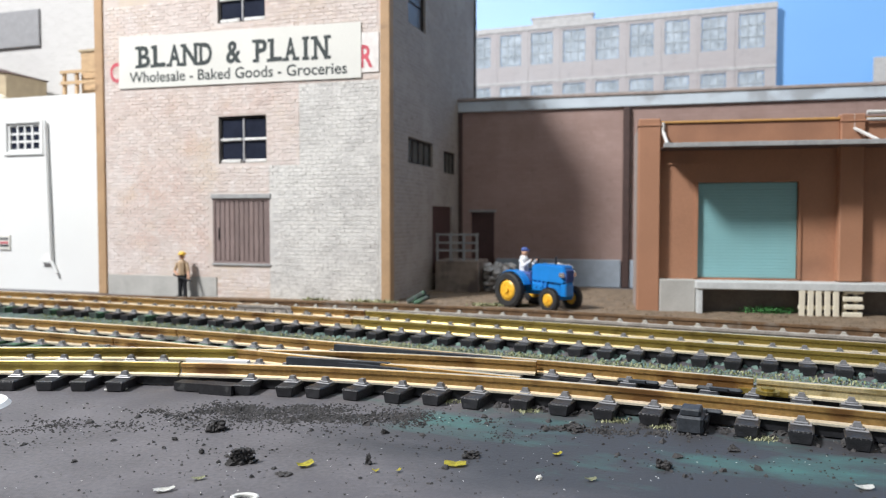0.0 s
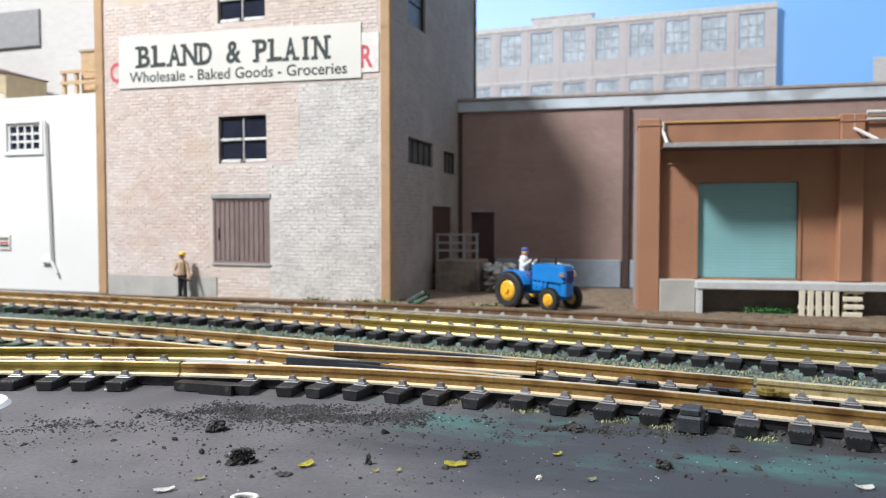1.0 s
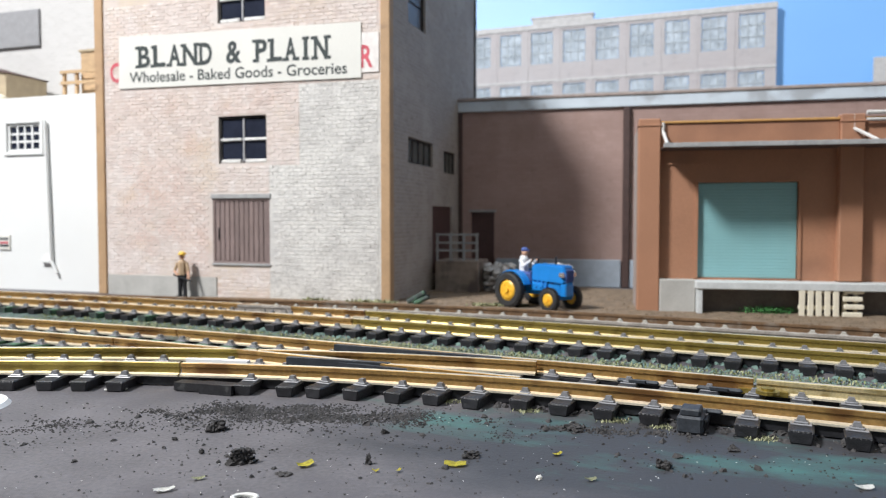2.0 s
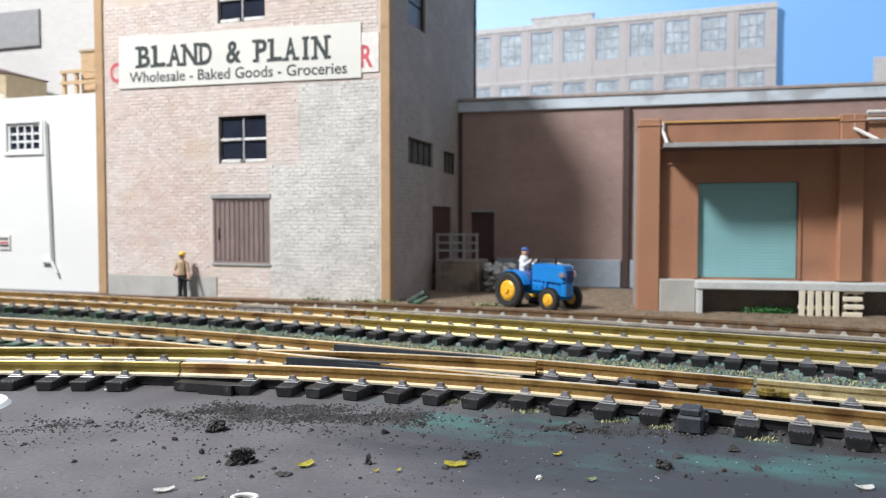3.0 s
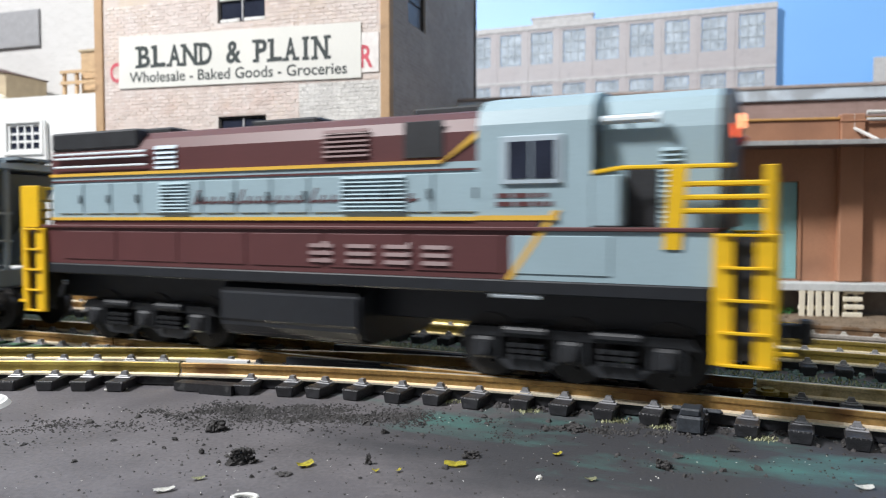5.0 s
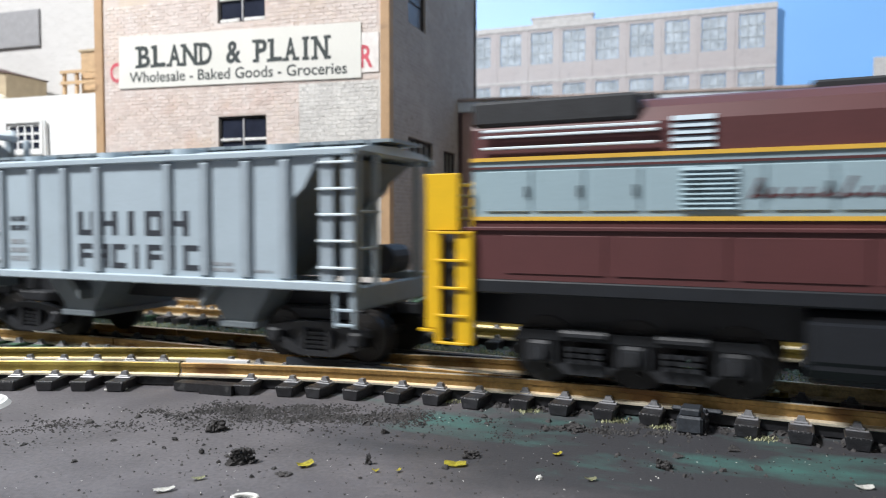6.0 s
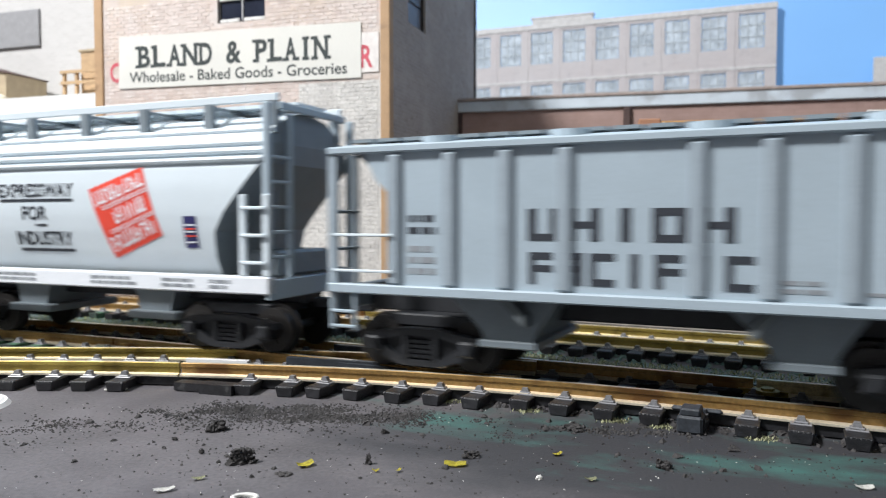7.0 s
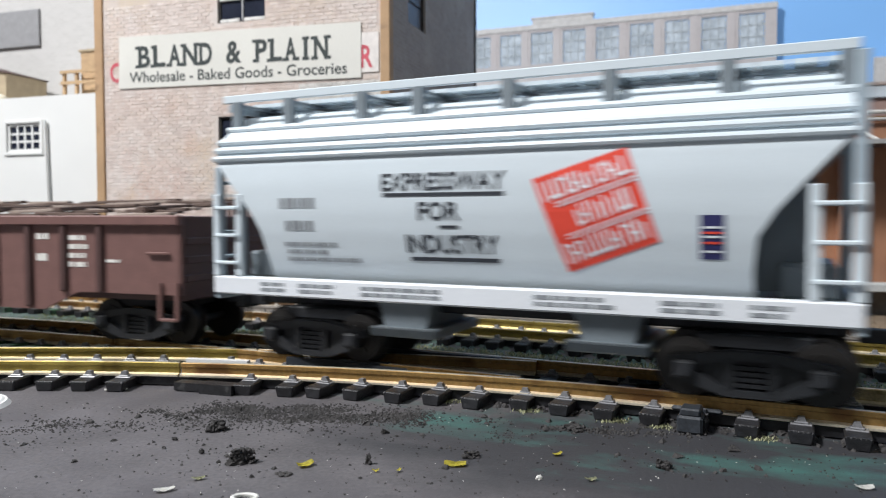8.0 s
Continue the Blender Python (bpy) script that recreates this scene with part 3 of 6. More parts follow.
        lay_tie(main, me, s, 131.0 + random.uniform(-0.3, 0.3))
    else:
        lay_tie(main, TIE_G, s, 131.0 - ease(s), math.degrees(math.atan(0.0012 * min(220, -100 - s))))
for i in range(46):
    s = -70 - i * 6.6 + (2.1 if i > 4 or i == 3 else 0.2)
    slope = math.degrees(math.atan(2 * 0.0019 * min(127, -15 - s)))
    if s < -86 and i not in (5, 6, 7):
        lay_tie(branch, TIE, s, 131.0 - bend(s), slope, dz=-0.02)
for i in range(-58, 40):
    s = 2.0 + i * 7.0
    lay_tie(second, TIE if i > -26 or i % 3 else TIE_G, s, 183.0 - ease_far(s) + random.uniform(-0.4, 0.4), math.degrees(math.atan(0.0006 * min(220, max(0, -100 - s)))))
for i in range(-34, 40):
    s = 4.0 + i * 7.2
    if leave(s) > 9:
        lay_tie(siding, TIE_W, s, 183.0 + leave(s) - ease_far(s), 0, dz=-0.05 + 0.3)

# turnout furniture: frog, guard rails, joiners, the switch rod block
bm = NB()
for a, b, n, w in ((-93, -66, 121.4, 0.8), (-94, -70, 124.6, 0.6)):
    (x0, y0), (x1, y1) = plan(a, n), plan(b, n - 0.4)
    prism(bm, [(x0, y0 - w), (x1, y1 - w * 0.5), (x1, y1 + w * 0.5), (x0, y0 + w)], 2.2, 4.3, "z")
part("frog", bm, "frog", main, "black plastic frog")
bm = NB()
web(bm, [plan(-115.7, 115.3), plan(-102.4, 119.0)], 0.75, 2.0, 3.2)
part("rail_joiner", bm, "white_plastic", branch, "white plastic joiner strip")
bm = NB()
web(bm, [plan(-116.2, 103.4), plan(-103.6, 108.0)], 0.55, 1.9, 2.5)
part("rail_joiner", bm, "white_plastic", branch, "white plastic joiner strip")
bm = NB()
web(bm, [plan(-106.3, 103.4), plan(-100.6, 104.4)], 1.3, 0.2, 1.7)
web(bm, [plan(-100.4, 104.0), plan(-93.5, 105.0)], 1.5, 0.0, 1.9)
part("tie_strip", bm, "tie", branch, "broken black plastic tie strip")
for a, b, n, n1 in ((-92.5, -53.5, 136.2, 137.4), (-92.7, -71.0, 119.4, 123.0)):
    bm = NB()
    pts = [plan(a, n), plan(b, n1)]
    web(bm, pts, 0.6, 2.0, 4.75)
    part("guard_rail", bm, "frog", main, "black plastic guard rail")


def joiner(track, s, n, length, mat="steel"):
    bm = NB()
    (x0, y0), (x1, y1) = plan(s - length / 2, n), plan(s + length / 2, n)
    web(bm, [(x0, y0), (x1, y1)], 1.5, 2.0, 2.45 if mat == "white_plastic" else 2.9)
    part("rail_joiner", bm, mat, track, "folded metal rail joiner")


joiner(main, -142, 139.25 - ease(-142), 9)
joiner(main, -145, 122.75 - ease(-145), 9)
joiner(second, -113, 174.75, 9, "rail_foot")
joiner(second, -118, 191.25, 9, "rail_foot")
joiner(main, -5, 139.25, 8, "olive")
for s, n in ((-26.3, 137.4), (-12.1, 137.4), (-13.9, 120.9)):
    bm = NB()
    box(bm, -3.9, 3.9, -0.5, 0.5, 2.0, 2.9, 0.4)
    box(bm, -1.6, 1.6, -0.8, -0.4, 2.2, 3.0, 0.15)
    x, y = plan(s, n)
    part("rail_brace", bm, "frog", main, "black plastic rail brace", at_mm(x, y, 0, TURN))
bm = NB()
box(bm, -1.9, 1.9, -2.2, 2.2, 0.0, 2.7, 0.35)
box(bm, -1.5, 1.5, -1.8, 1.8, 2.6, 3.8, 0.25)
x, y = plan(-14.3, 117.4)
part("switch_block", bm, "frog", main, "black plastic throw-rod block", at_mm(x, y, 0, TURN))
bm = NB()
rod(bm, (0, 0, 2.9), (0, 0, 3.5), 1.9, 14)
rod(bm, (0, 0, 3.5), (0, 0, 3.9), 1.1, 12)
x, y = plan(-4.2, 135.6)
part("rail_rivet", bm, "olive", main, "brass rivet", at_mm(x, y, 0))


# ---- buildings ----
def window_in(parent, x0, x1, z0, z1, cols, rows, bar="window_bar", glass="dark_glass", y=1.4, frame_w=0.8, m=None, bar_w=0.45, sill=True, bar_mat=None):
    """A window part with frame, panes and bars, set in an opening."""
    m = m or Matrix()
    bm = NB()
    for a, b, c, d in ((x0, x1, z0, z0 + frame_w), (x0, x1, z1 - frame_w, z1), (x0, x0 + frame_w, z0 + frame_w, z1 - frame_w),
                       (x1 - frame_w, x1, z0 + frame_w, z1 - frame_w)):
        box(bm, a, b, y - 0.5, y + 0.5, c, d, m=m)
    w = part("window", bm, bar, parent)
    cw, rh = (x1 - x0 - 2 * frame_w) / cols, (z1 - z0 - 2 * frame_w) / rows
    for i in range(cols):
        for j in range(rows):
            bm = NB()
            box(bm, x0 + frame_w + i * cw + bar_w / 2, x0 + frame_w + (i + 1) * cw - bar_w / 2, y + 0.15, y + 0.35,
                z0 + frame_w + j * rh + bar_w / 2, z0 + frame_w + (j + 1) * rh - bar_w / 2, m=m)
            part("pane", bm, glass, w)
    bm = NB()
    for i in range(1, cols):
        box(bm, x0 + frame_w + i * cw - bar_w / 2, x0 + frame_w + i * cw + bar_w / 2, y - 0.35, y + 0.4, z0 + frame_w, z1 - frame_w, m=m)
    for j in range(1, rows):
        box(bm, x0 + frame_w, x1 - frame_w, y - 0.3, y + 0.38, z0 + frame_w + j * rh - bar_w / 2, z0 + frame_w + j * rh + bar_w / 2, m=m)
    part("glazing_bar", bm, bar_mat or bar, w)
    if sill:
        bm = NB()
        box(bm, x0 - 0.5, x1 + 0.5, -0.8, 1.2, z0 - 0.9, z0, 0.15, m=m)
        part("sill", bm, "sill", w)
    return w


# the tower: printed brick front, side with shade in its colour, brown corner strips
TOWER_H = 150
tower = thing("warehouse_building", "tall worn whitewashed brick warehouse with brown card corners", "building", at_mm(-20.2, 279.8, 0, -17.8))
W2, W1, DOOR = (-75.5, -53.1, 55.4, 74.5), (-75.3, -53.2, 112.1, 131.0), (-78.7, -51.8, 14.5, 41.0)
part("wall", sheet(NB(), -133, -3, 0, TOWER_H, 2.5, (W2, W1, DOOR)), "tower_front", tower, "worn pinkish whitewashed brick")
GREY_SHEETS = ((-38.2, -3.2, 53.02, 85.5), (-51.9, -3.2, 0.2, 53.0))
for a, b, c, d in GREY_SHEETS:
    bm = NB()
    box(bm, a, b, -0.16, 0.1, c, d)
    part("wall_patch", bm, "tower_grey", tower, "greyer brick facing sheet")
bm = NB()
box(bm, -132, -77, -0.5, 0.3, 0, 8.6)
part("plinth", bm, "concrete", tower, "grey concrete plinth")
SIDE = Matrix.Rotation(radians(90), 4, "Z")
side_holes = ((20, 51, 55.5, 66.0), (67, 86, 54.2, 64.5), (20, 41.5, 112, 132), (50.5, 80.4, 8, 38.5))
part("wall", sheet(NB(), 3, 122, 0, TOWER_H, 2.5, side_holes, SIDE), "tower_side", tower, "grey brick side wall with its shade in the colour")
bm = NB()
box(bm, -133, 0, 119, 121.5, 0, TOWER_H)
box(bm, -133, -130.5, 3, 119, 0, TOWER_H)
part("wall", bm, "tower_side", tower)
bm = NB()
box(bm, -132, -1, 1, 121, TOWER_H - 6, TOWER_H - 4)
part("roof", bm, "cap", tower)
for a, b, y0, y1 in ((-137, -132.6, -0.9, 3), (-3.4, 0.5, -0.9, 2.9)):
    bm = NB()
    box(bm, a, b, y0, y1, 0, TOWER_H, 0.3)
    part("corner_strip", bm, "cardstock", tower, "brown card corner strip")
bm = NB()
box(bm, -0.2, 0.6, 120.8, 122.6, 0, TOWER_H, 0.2)
part("corner_strip", bm, "black_frame", tower, "dark rear corner strip")
for w in (W2, W1):
    pane_set = window_in(tower, *w, 2, 2, "black_frame", frame_w=0.8, bar_w=0.7, sill=False, bar_mat="window_bar")
    bm = NB()
    for a, b in ((w[0] + 1.2, (w[0] + w[1]) / 2 - 1.0), ((w[0] + w[1]) / 2 + 1.2, w[1] - 0.3)):
        box(bm, a, b, 0.1, 1.1, w[2] + 0.1, w[2] + 1.5, 0.2)
        box(bm, a - 0.6, b + 0.2, 0.5, 1.3, (w[2] + w[3]) / 2 - 0.5, (w[2] + w[3]) / 2 + 0.6, 0.2)
    part("chipped_rail", bm, "bar_white", pane_set, "chipped white window rail")
window_in(tower, *side_holes[0], 4, 1, "black_frame", "side_glass", m=SIDE, sill=False)
window_in(tower, *side_holes[1], 3, 1, "black_frame", "side_glass", m=SIDE, sill=False)
window_in(tower, *side_holes[2], 1, 2, "black_frame", "brown_glass", m=SIDE, sill=False)
bm = NB()
box(bm, 50.5, 80.4, 1.0, 1.8, 8, 38.5, m=SIDE)
part("door", bm, "oxide_dark", tower, "dark shaded side door")
door = part("door", sheet(NB(), DOOR[0], DOOR[1], DOOR[2], DOOR[3], 0.8, ((DOOR[0] + 1, DOOR[1] - 1, DOOR[2] + 1, DOOR[3] - 1),)), "plank", tower,
            "brown-grey vertical plank loading door")
n_pl = 11
pw = (DOOR[1] - DOOR[0] - 2) / n_pl
for i in range(n_pl):
    bm = NB()
    x0 = DOOR[0] + 1 + i * pw
    box(bm, x0 + 0.12, x0 + pw - 0.12, 0.35, 1.3, DOOR[2] + 1, DOOR[3] - 1, 0.15)
    part("plank", bm, "plank", door)
bm = NB()
box(bm, DOOR[0] - 0.5, DOOR[1] + 0.5, -0.7, 0.6, DOOR[3], DOOR[3] + 1.8, 0.15)
part("lintel", bm, "lintel", tower)
bm = NB()
box(bm, DOOR[0] - 0.3, DOOR[1] + 0.5, -0.6, 0.6, DOOR[2] - 0.9, DOOR[2], 0.1)
part("sill", bm, "lintel", tower)
rod(b2 := NB(), (DOOR[0] + 2.8, 0.1, 24), (DOOR[0] + 2.8, 0.1, 29), 0.3, 6)
part("door_handle", b2, "black", tower)
bm = NB()
box(bm, -16, -4.2, -0.42, 0.1, 88.5, 103.5)
part("painted_patch", bm, "old_white", tower, "faded white painted sign patch")
part("old_lettering", shift(words("R", 5.0, 8.6, 0.02), -11.6, -0.5, 90.2), "old_red", tower, "faded red painted letter R")
part("old_lettering", shift(words("C", 6.0, 8.6, 0.02), -129.4, -0.15, 91.0), "old_red", tower, "faded red painted letter C")

banner = thing("sign_banner", "cream paper shop banner with dark lettering on the brick wall", "sign", at_mm(-20.2, 279.8, 0, -17.8))
bm = NB()
prism(bm, [(-124.4, 88.3), (-11.4, 86.6), (-11.4, 107.7), (-123.8, 110.1)], -0.68, -0.44)
part("board", bm, "paper", banner)


def slab_word(text, x, z, width, height, parent, serif, bold, rise=0.0):
    """A word with slab serifs: letters in the built-in font, bars at their feet and heads."""
    n, cell = len(text), width / len(text)
    for i, ch in enumerate(text):
        if ch == " ":
            continue
        w = cell * (0.26 if ch in "I" else 0.92 if ch in "&N" else 0.8)
        cx = x + (i + 0.5) * cell
        bm = shift(words(ch, w, height, bold), cx - w / 2, 0, 0)
        feet = {"B": (0.0,), "L": (0.0,), "A": (0.06, 0.94), "N": (0.04, 0.96), "D": (0.0,), "P": (0.05,), "I": (0.5,)}.get(ch, ())
        tops = {"B": (0.0,), "L": (0.08,), "N": (0.04, 0.96), "D": (0.0,), "P": (0.0,), "I": (0.5,)}.get(ch, ())
        for marks, zz in ((feet, 0.0), (tops, height - serif)):
            for u in marks:
                a = cx - w / 2 + u * w
                v = [bm.verts.new((a + dx, -0.02, zz + dz)) for dx, dz in ((-1.5, 0), (1.5, 0), (1.5, serif), (-1.5, serif))]
                bm.faces.new(v)
        shift(bm, 0, -0.73 - 0.004 * i, z + rise * (cx - x))
        part("letter", bm, "ink", parent)


for word, x, w in (("BLAND", -114.8, 38.0), ("&", -71.3, 7.8), ("PLAIN", -58.0, 33.0)):
    slab_word(word, x, 96.5 - 0.0225 * (x + 115), w, 9.1, banner, 1.3, 0.03, -0.0225)
part("lettering", shift(words("Wholesale - Baked Goods - Groceries", 101.5, 4.6, 0.014), -118.7, -0.73, 90.4), "ink", banner, "Wholesale - Baked Goods - Groceries")
for v in banner.children[-1].data.vertices:
    v.co.z -= (v.co.x + 0.12) * 0.02

# white building beside the tower and the blocks behind it
white = thing("white_building", "plain white flat-roofed building with a small barred window", "building", at_mm(-20.2, 279.8, 0, -17.8))
WH = (-192.3, -172.6, 63.5, 76.5)
part("wall", sheet(NB(), -330, -135.5, 0, 88.3, 2.5, (WH,), Matrix.Translation((0, 4, 0))), "white_wall", white)
bm = NB()
box(bm, -330, -135.5, 6.6, 40, 86, 88)
part("roof", bm, "white_wall", white)
window_in(white, *WH, 4, 3, "white_wall", y=4.9, frame_w=1.2, bar_w=0.9, m=Matrix(), sill=False)
bm = NB()
box(bm, WH[0] - 1.6, WH[1] + 1.6, 3.2, 4.1, WH[2] - 1.6, WH[2], 0.2)
box(bm, WH[0] - 1.6, WH[0], 3.4, 4.1, WH[2], WH[3] + 1.4, 0.2)
box(bm, WH[1], WH[1] + 1.6, 3.4, 4.1, WH[2], WH[3] + 1.4, 0.2)
box(bm, WH[0], WH[1], 3.4, 4.1, WH[3], WH[3] + 1.4, 0.2)
part("window_frame", bm, "white_wall", white)
bm = NB()
rod(bm, (-166.6, 2.6, 13.5), (-168.6, 2.6, 77), 0.75, 8)
rod(bm, (-166.6, 2.6, 13.8), (-163.6, 2.6, 8), 0.7, 8)
box(bm, -172.5, -166.6, 2.2, 3.8, 12.8, 13.8)
part("downpipe", bm, "white_wall", white, "white painted downpipe")
bm = NB()
box(bm, -198, -191.5, 3.3, 3.95, 18.5, 25)
notice = part("notice", bm, "paper", white, "small notice with red and dark bars")
for z, c in ((23.0, "letter"), (21.2, "old_red"), (19.8, "letter")):
    bm = NB()
    box(bm, -197.3, -192.2, 3.15, 3.28, z, z + 0.9)
    part("bar", bm, c, notice)

back = thing("brick_building", "whitewashed brick building with a grey panel, behind the white one", "building", at_mm(-20.2, 279.8, 0, -17.8))
bm = NB()
box(bm, -340, -133.6, 45, 60, 0, 165)
part("wall", bm, "white_brick", back)
bm = NB()
box(bm, -260, -213.8, 43.5, 45, 123, 142, 0.2)
part("panel", bm, "grey_panel", back, "blank grey window panel")
shed = thing("tan_shed", "tan card roof shed on the white building's roof", "shed", at_mm(-20.2, 279.8, 88, -17.8))
bm = NB()
prism(bm, [(-260, 0), (-203.5, 0), (-203.5, 14.5), (-233.5, 21.5), (-260, 19)], 14, 38)
part("wall", bm, "tan", shed)
bm = NB()
prism(bm, [(-204, 14.5), (-202.5, 14.8), (-233.5, 23), (-260, 20.4), (-260, 19), (-233.5, 21.5)], 13, 39)
part("roof", bm, "dark_pipe", shed, "dark brown roof edge")
landing = thing("wooden_landing", "pale wooden roof landing with a railing", "landing", at_mm(-20.2, 279.8, 88, -17.8))
bm = NB()
box(bm, -159.6, -137.5, 15, 24, 0, 21.5, 0.3)
part("hut", bm, "wood", landing)
bm = NB()
box(bm, -160.4, -137, 14.4, 24.6, 21.5, 22.7, 0.2)
part("roof", bm, "tan", landing)
for x in (-167.5, -160.4):
    bm = NB()
    box(bm, x, x + 1.4, 12, 13.4, 0, 13)
    part("post", bm, "wood", landing)
for z in (6.5, 11.5):
    bm = NB()
    box(bm, -168, -138, 11.2, 12, z, z + 1.4)
    part("rail", bm, "wood", landing)
bm = NB()
ball(bm, (-204, 10, 1.2), 4.5, 4, 3)
tagged(part("roof_vent", bm, "cream", at=at_mm(-20.2, 279.8, 88, -17.8)), "cream rounded roof vent on the white roof", "vent")

# brown warehouse wall
brown = thing("brown_warehouse", "long brown brick warehouse with a pale blue fascia", "building", at_mm(6.8, 367.6, 0, -14))
BD = (7.5, 19.0, 4, 36)
part("wall", sheet(NB(), -20, 330, 0, 85.2, 3, (BD,)), "brown_wall", brown)
bm = NB()
box(bm, -20, 330, 3, 80, 82, 84)
part("roof", bm, "cap", brown)
bm = NB()
box(bm, -1, 330, -1.6, 3, 85.2, 90.4, 0.3)
part("fascia", bm, "blue_trim", brown, "pale blue painted fascia board")
bm = NB()
box(bm, -1, 330, -2.2, 6, 90.4, 92.0, 0.3)
part("parapet_cap", bm, "cap", brown)
bm = NB()
box(bm, 20, 80, -1.4, 0, 0, 13.2, 0.3)
box(bm, 84, 330, -1.4, 0, 0, 13.2, 0.3)
part("plinth", bm, "blue_base", brown, "blue-grey plinth")
bm = NB()
box(bm, 80.5, 83.8, -2.2, 1, 0, 85, 0.4)
part("downpipe", bm, "dark_pipe", brown, "dark brown downpipe")
bm = NB()
box(bm, 1, 3, -1.4, 1, 0, 92, 0.3)
part("downpipe", bm, "dark_pipe", brown)
bm = NB()
box(bm, BD[0], BD[1], 1.4, 2.4, BD[2], BD[3])
part("door", bm, "oxide_dark", brown, "dark recessed door")
bm = NB()
box(bm, BD[0] - 1, BD[1] + 1, -0.7, 1, BD[3], BD[3] + 1.2)
part("lintel", bm, "lintel", brown)

# loading platform with its railing in the corner
plat = thing("loading_platform", "stained concrete loading platform with a grey railing", "platform", at_mm(-3.5, 322, 0, -16))
bm = NB()
box(bm, 0, 19.5, 0, 20, 0, 14.5, 0.4)
part("base", bm, "stained", plat)
for x in (0.8, 6.8, 12.8, 18.6):
    bm = NB()
    box(bm, x - 0.45, x + 0.45, 0.6, 1.5, 14.5, 26.5)
    part("post", bm, "fence", plat)
for z in (18.5, 21.8, 25.4):
    bm = NB()
    box(bm, 0, 19.4, 0.4, 1.0, z, z + 0.9)
    part("rail", bm, "fence", plat)

# dock building: terracotta front, canopy, teal roller door, raised dock
dock = thing("dock_building", "terracotta freight house with canopy and a teal roller door", "building", at_mm(67.8, 255.9, 0, -11))
RD = (20.4, 52.8, 12.2, 45.2)
part("wall", sheet(NB(), 0, 190, 0, 66, 2.5, (RD,), Matrix.Translation((0, 3, 0))), "terracotta", dock)
bm = NB()
box(bm, 0, 190, 5.6, 20, 62, 64)
box(bm, 0, 2, 5.6, 20, 0, 62)
box(bm, 0, 190, 20, 22, 0, 64)
part("roof", bm, "cap", dock)
for x in (0.0, 64.6):
    bm = NB()
    box(bm, x, x + 7.4, -0.4, 4, 0 if x == 0 else 11.8, 67.2, 0.3)
    part("pilaster", bm, "terracotta", dock)
    bm = NB()
    box(bm, x - 0.3, x + 7.7, -0.7, 4, 64.6, 65.2, 0.1)
    part("band", bm, "terracotta", dock)
bm = NB()
box(bm, 7.4, 64.6, 0.8, 4, 57.4, 65.4, 0.2)
box(bm, 72, 190, 0.8, 4, 57.4, 65.4, 0.2)
part("beam", bm, "terracotta", dock)
bm = NB()
box(bm, 7.4, 64.6, 0.2, 5, 65.4, 66.3, 0.2)
box(bm, 72, 190, 0.2, 5, 65.4, 66.3, 0.2)
part("beam_cap", bm, "ochre", dock, "ochre coping strip")
bm = NB()
box(bm, 7.5, 190, -14, 3.1, 56.3, 57.1, 0.15)
part("canopy", bm, "dark_pipe", dock, "thin dark canopy slab")
bm = NB()
box(bm, 7.0, 190, -14.6, -13.9, 55.9, 57.4, 0.1)
part("canopy_edge", bm, "lintel", dock, "grey gutter edge")
for x in (8.2, 68.6):
    bm = NB()
    rod(bm, (x + (2.6 if x > 50 else 0), -13.6, 57.2), (x, 0.1, 62.5), 0.55, 6)
    rod(bm, (x, 0.1, 62.3), (x, 0.1, 67 if x > 50 else 65.8), 0.55, 6)
    part("canopy_tie", bm, "sill", dock, "white canopy tie rod")
bm = NB()
rod(bm, (72.2, -0.6, 67.5), (190, -0.6, 67.5), 0.7, 8)
rod(bm, (72.2, -0.6, 65.2), (190, -0.6, 65.2), 0.5, 8)
part("pipe", bm, "sill", dock, "white pipe along the coping")
bm = NB()
box(bm, 7.4, 22, 2.5, 3, 51.5, 52.3)
part("string_course", bm, "terracotta", dock)
shutter_frame = NB()
for a, b, c, d in ((RD[0] - 0.9, RD[0], RD[2], RD[3] + 0.9), (RD[1], RD[1] + 0.9, RD[2], RD[3] + 0.9), (RD[0], RD[1], RD[3], RD[3] + 0.9)):
    box(shutter_frame, a, b, 2.5, 4, c, d)
part("door_frame", shutter_frame, "terracotta", dock)
bm = NB()
box(bm, RD[0], RD[1], 4.9, 5.4, RD[2], RD[3])
rd = part("roller_door", bm, "roller", dock, "closed teal roller door")
slat_bm = NB()
box(slat_bm, RD[0] + 0.1, RD[1] - 0.1, 0, 0.7, 0.0, 1.06, 0.09)
slat = mesh_of("slat", slat_bm, "roller")
for i in range(30):
    ob = new("slat", slat)
    ob.parent = rd
    ob.matrix_basis = at_mm(0, 4.3, RD[2] + 0.1 + i * 1.09)
bm = NB()
box(bm, 19.0, 190, -5.4, 4.2, 9.0, 11.6, 0.25)
part("dock_slab", bm, "dock_grey", dock, "pale grey dock edge")
bm = NB()
box(bm, 7.5, 19.4, -1.2, 3.4, 0, 11.8, 0.3)
part("abutment", bm, "concrete", dock, "grey concrete abutment")
bm = NB()
box(bm, 19.5, 21.2, -5.0, 2, 0, 9, 0.2)
part("dock_post", bm, "dock_grey", dock)
# dark sheet before the wall stands in for the shade below the slab
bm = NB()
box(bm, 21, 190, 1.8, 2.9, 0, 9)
part("underdock_wall", bm, "dark_void", dock, "dark sheet standing in for the shade under the dock")

# printed factory in front of the sky board, and a pale block farther along
factory = thing("factory_building", "hazy printed brick factory with tall windows", "building", at_mm(27, 598, 0, -20.8))
bays = [(-5.6 + i * 25.2, 11.9 + i * 25.2) for i in range(9)]
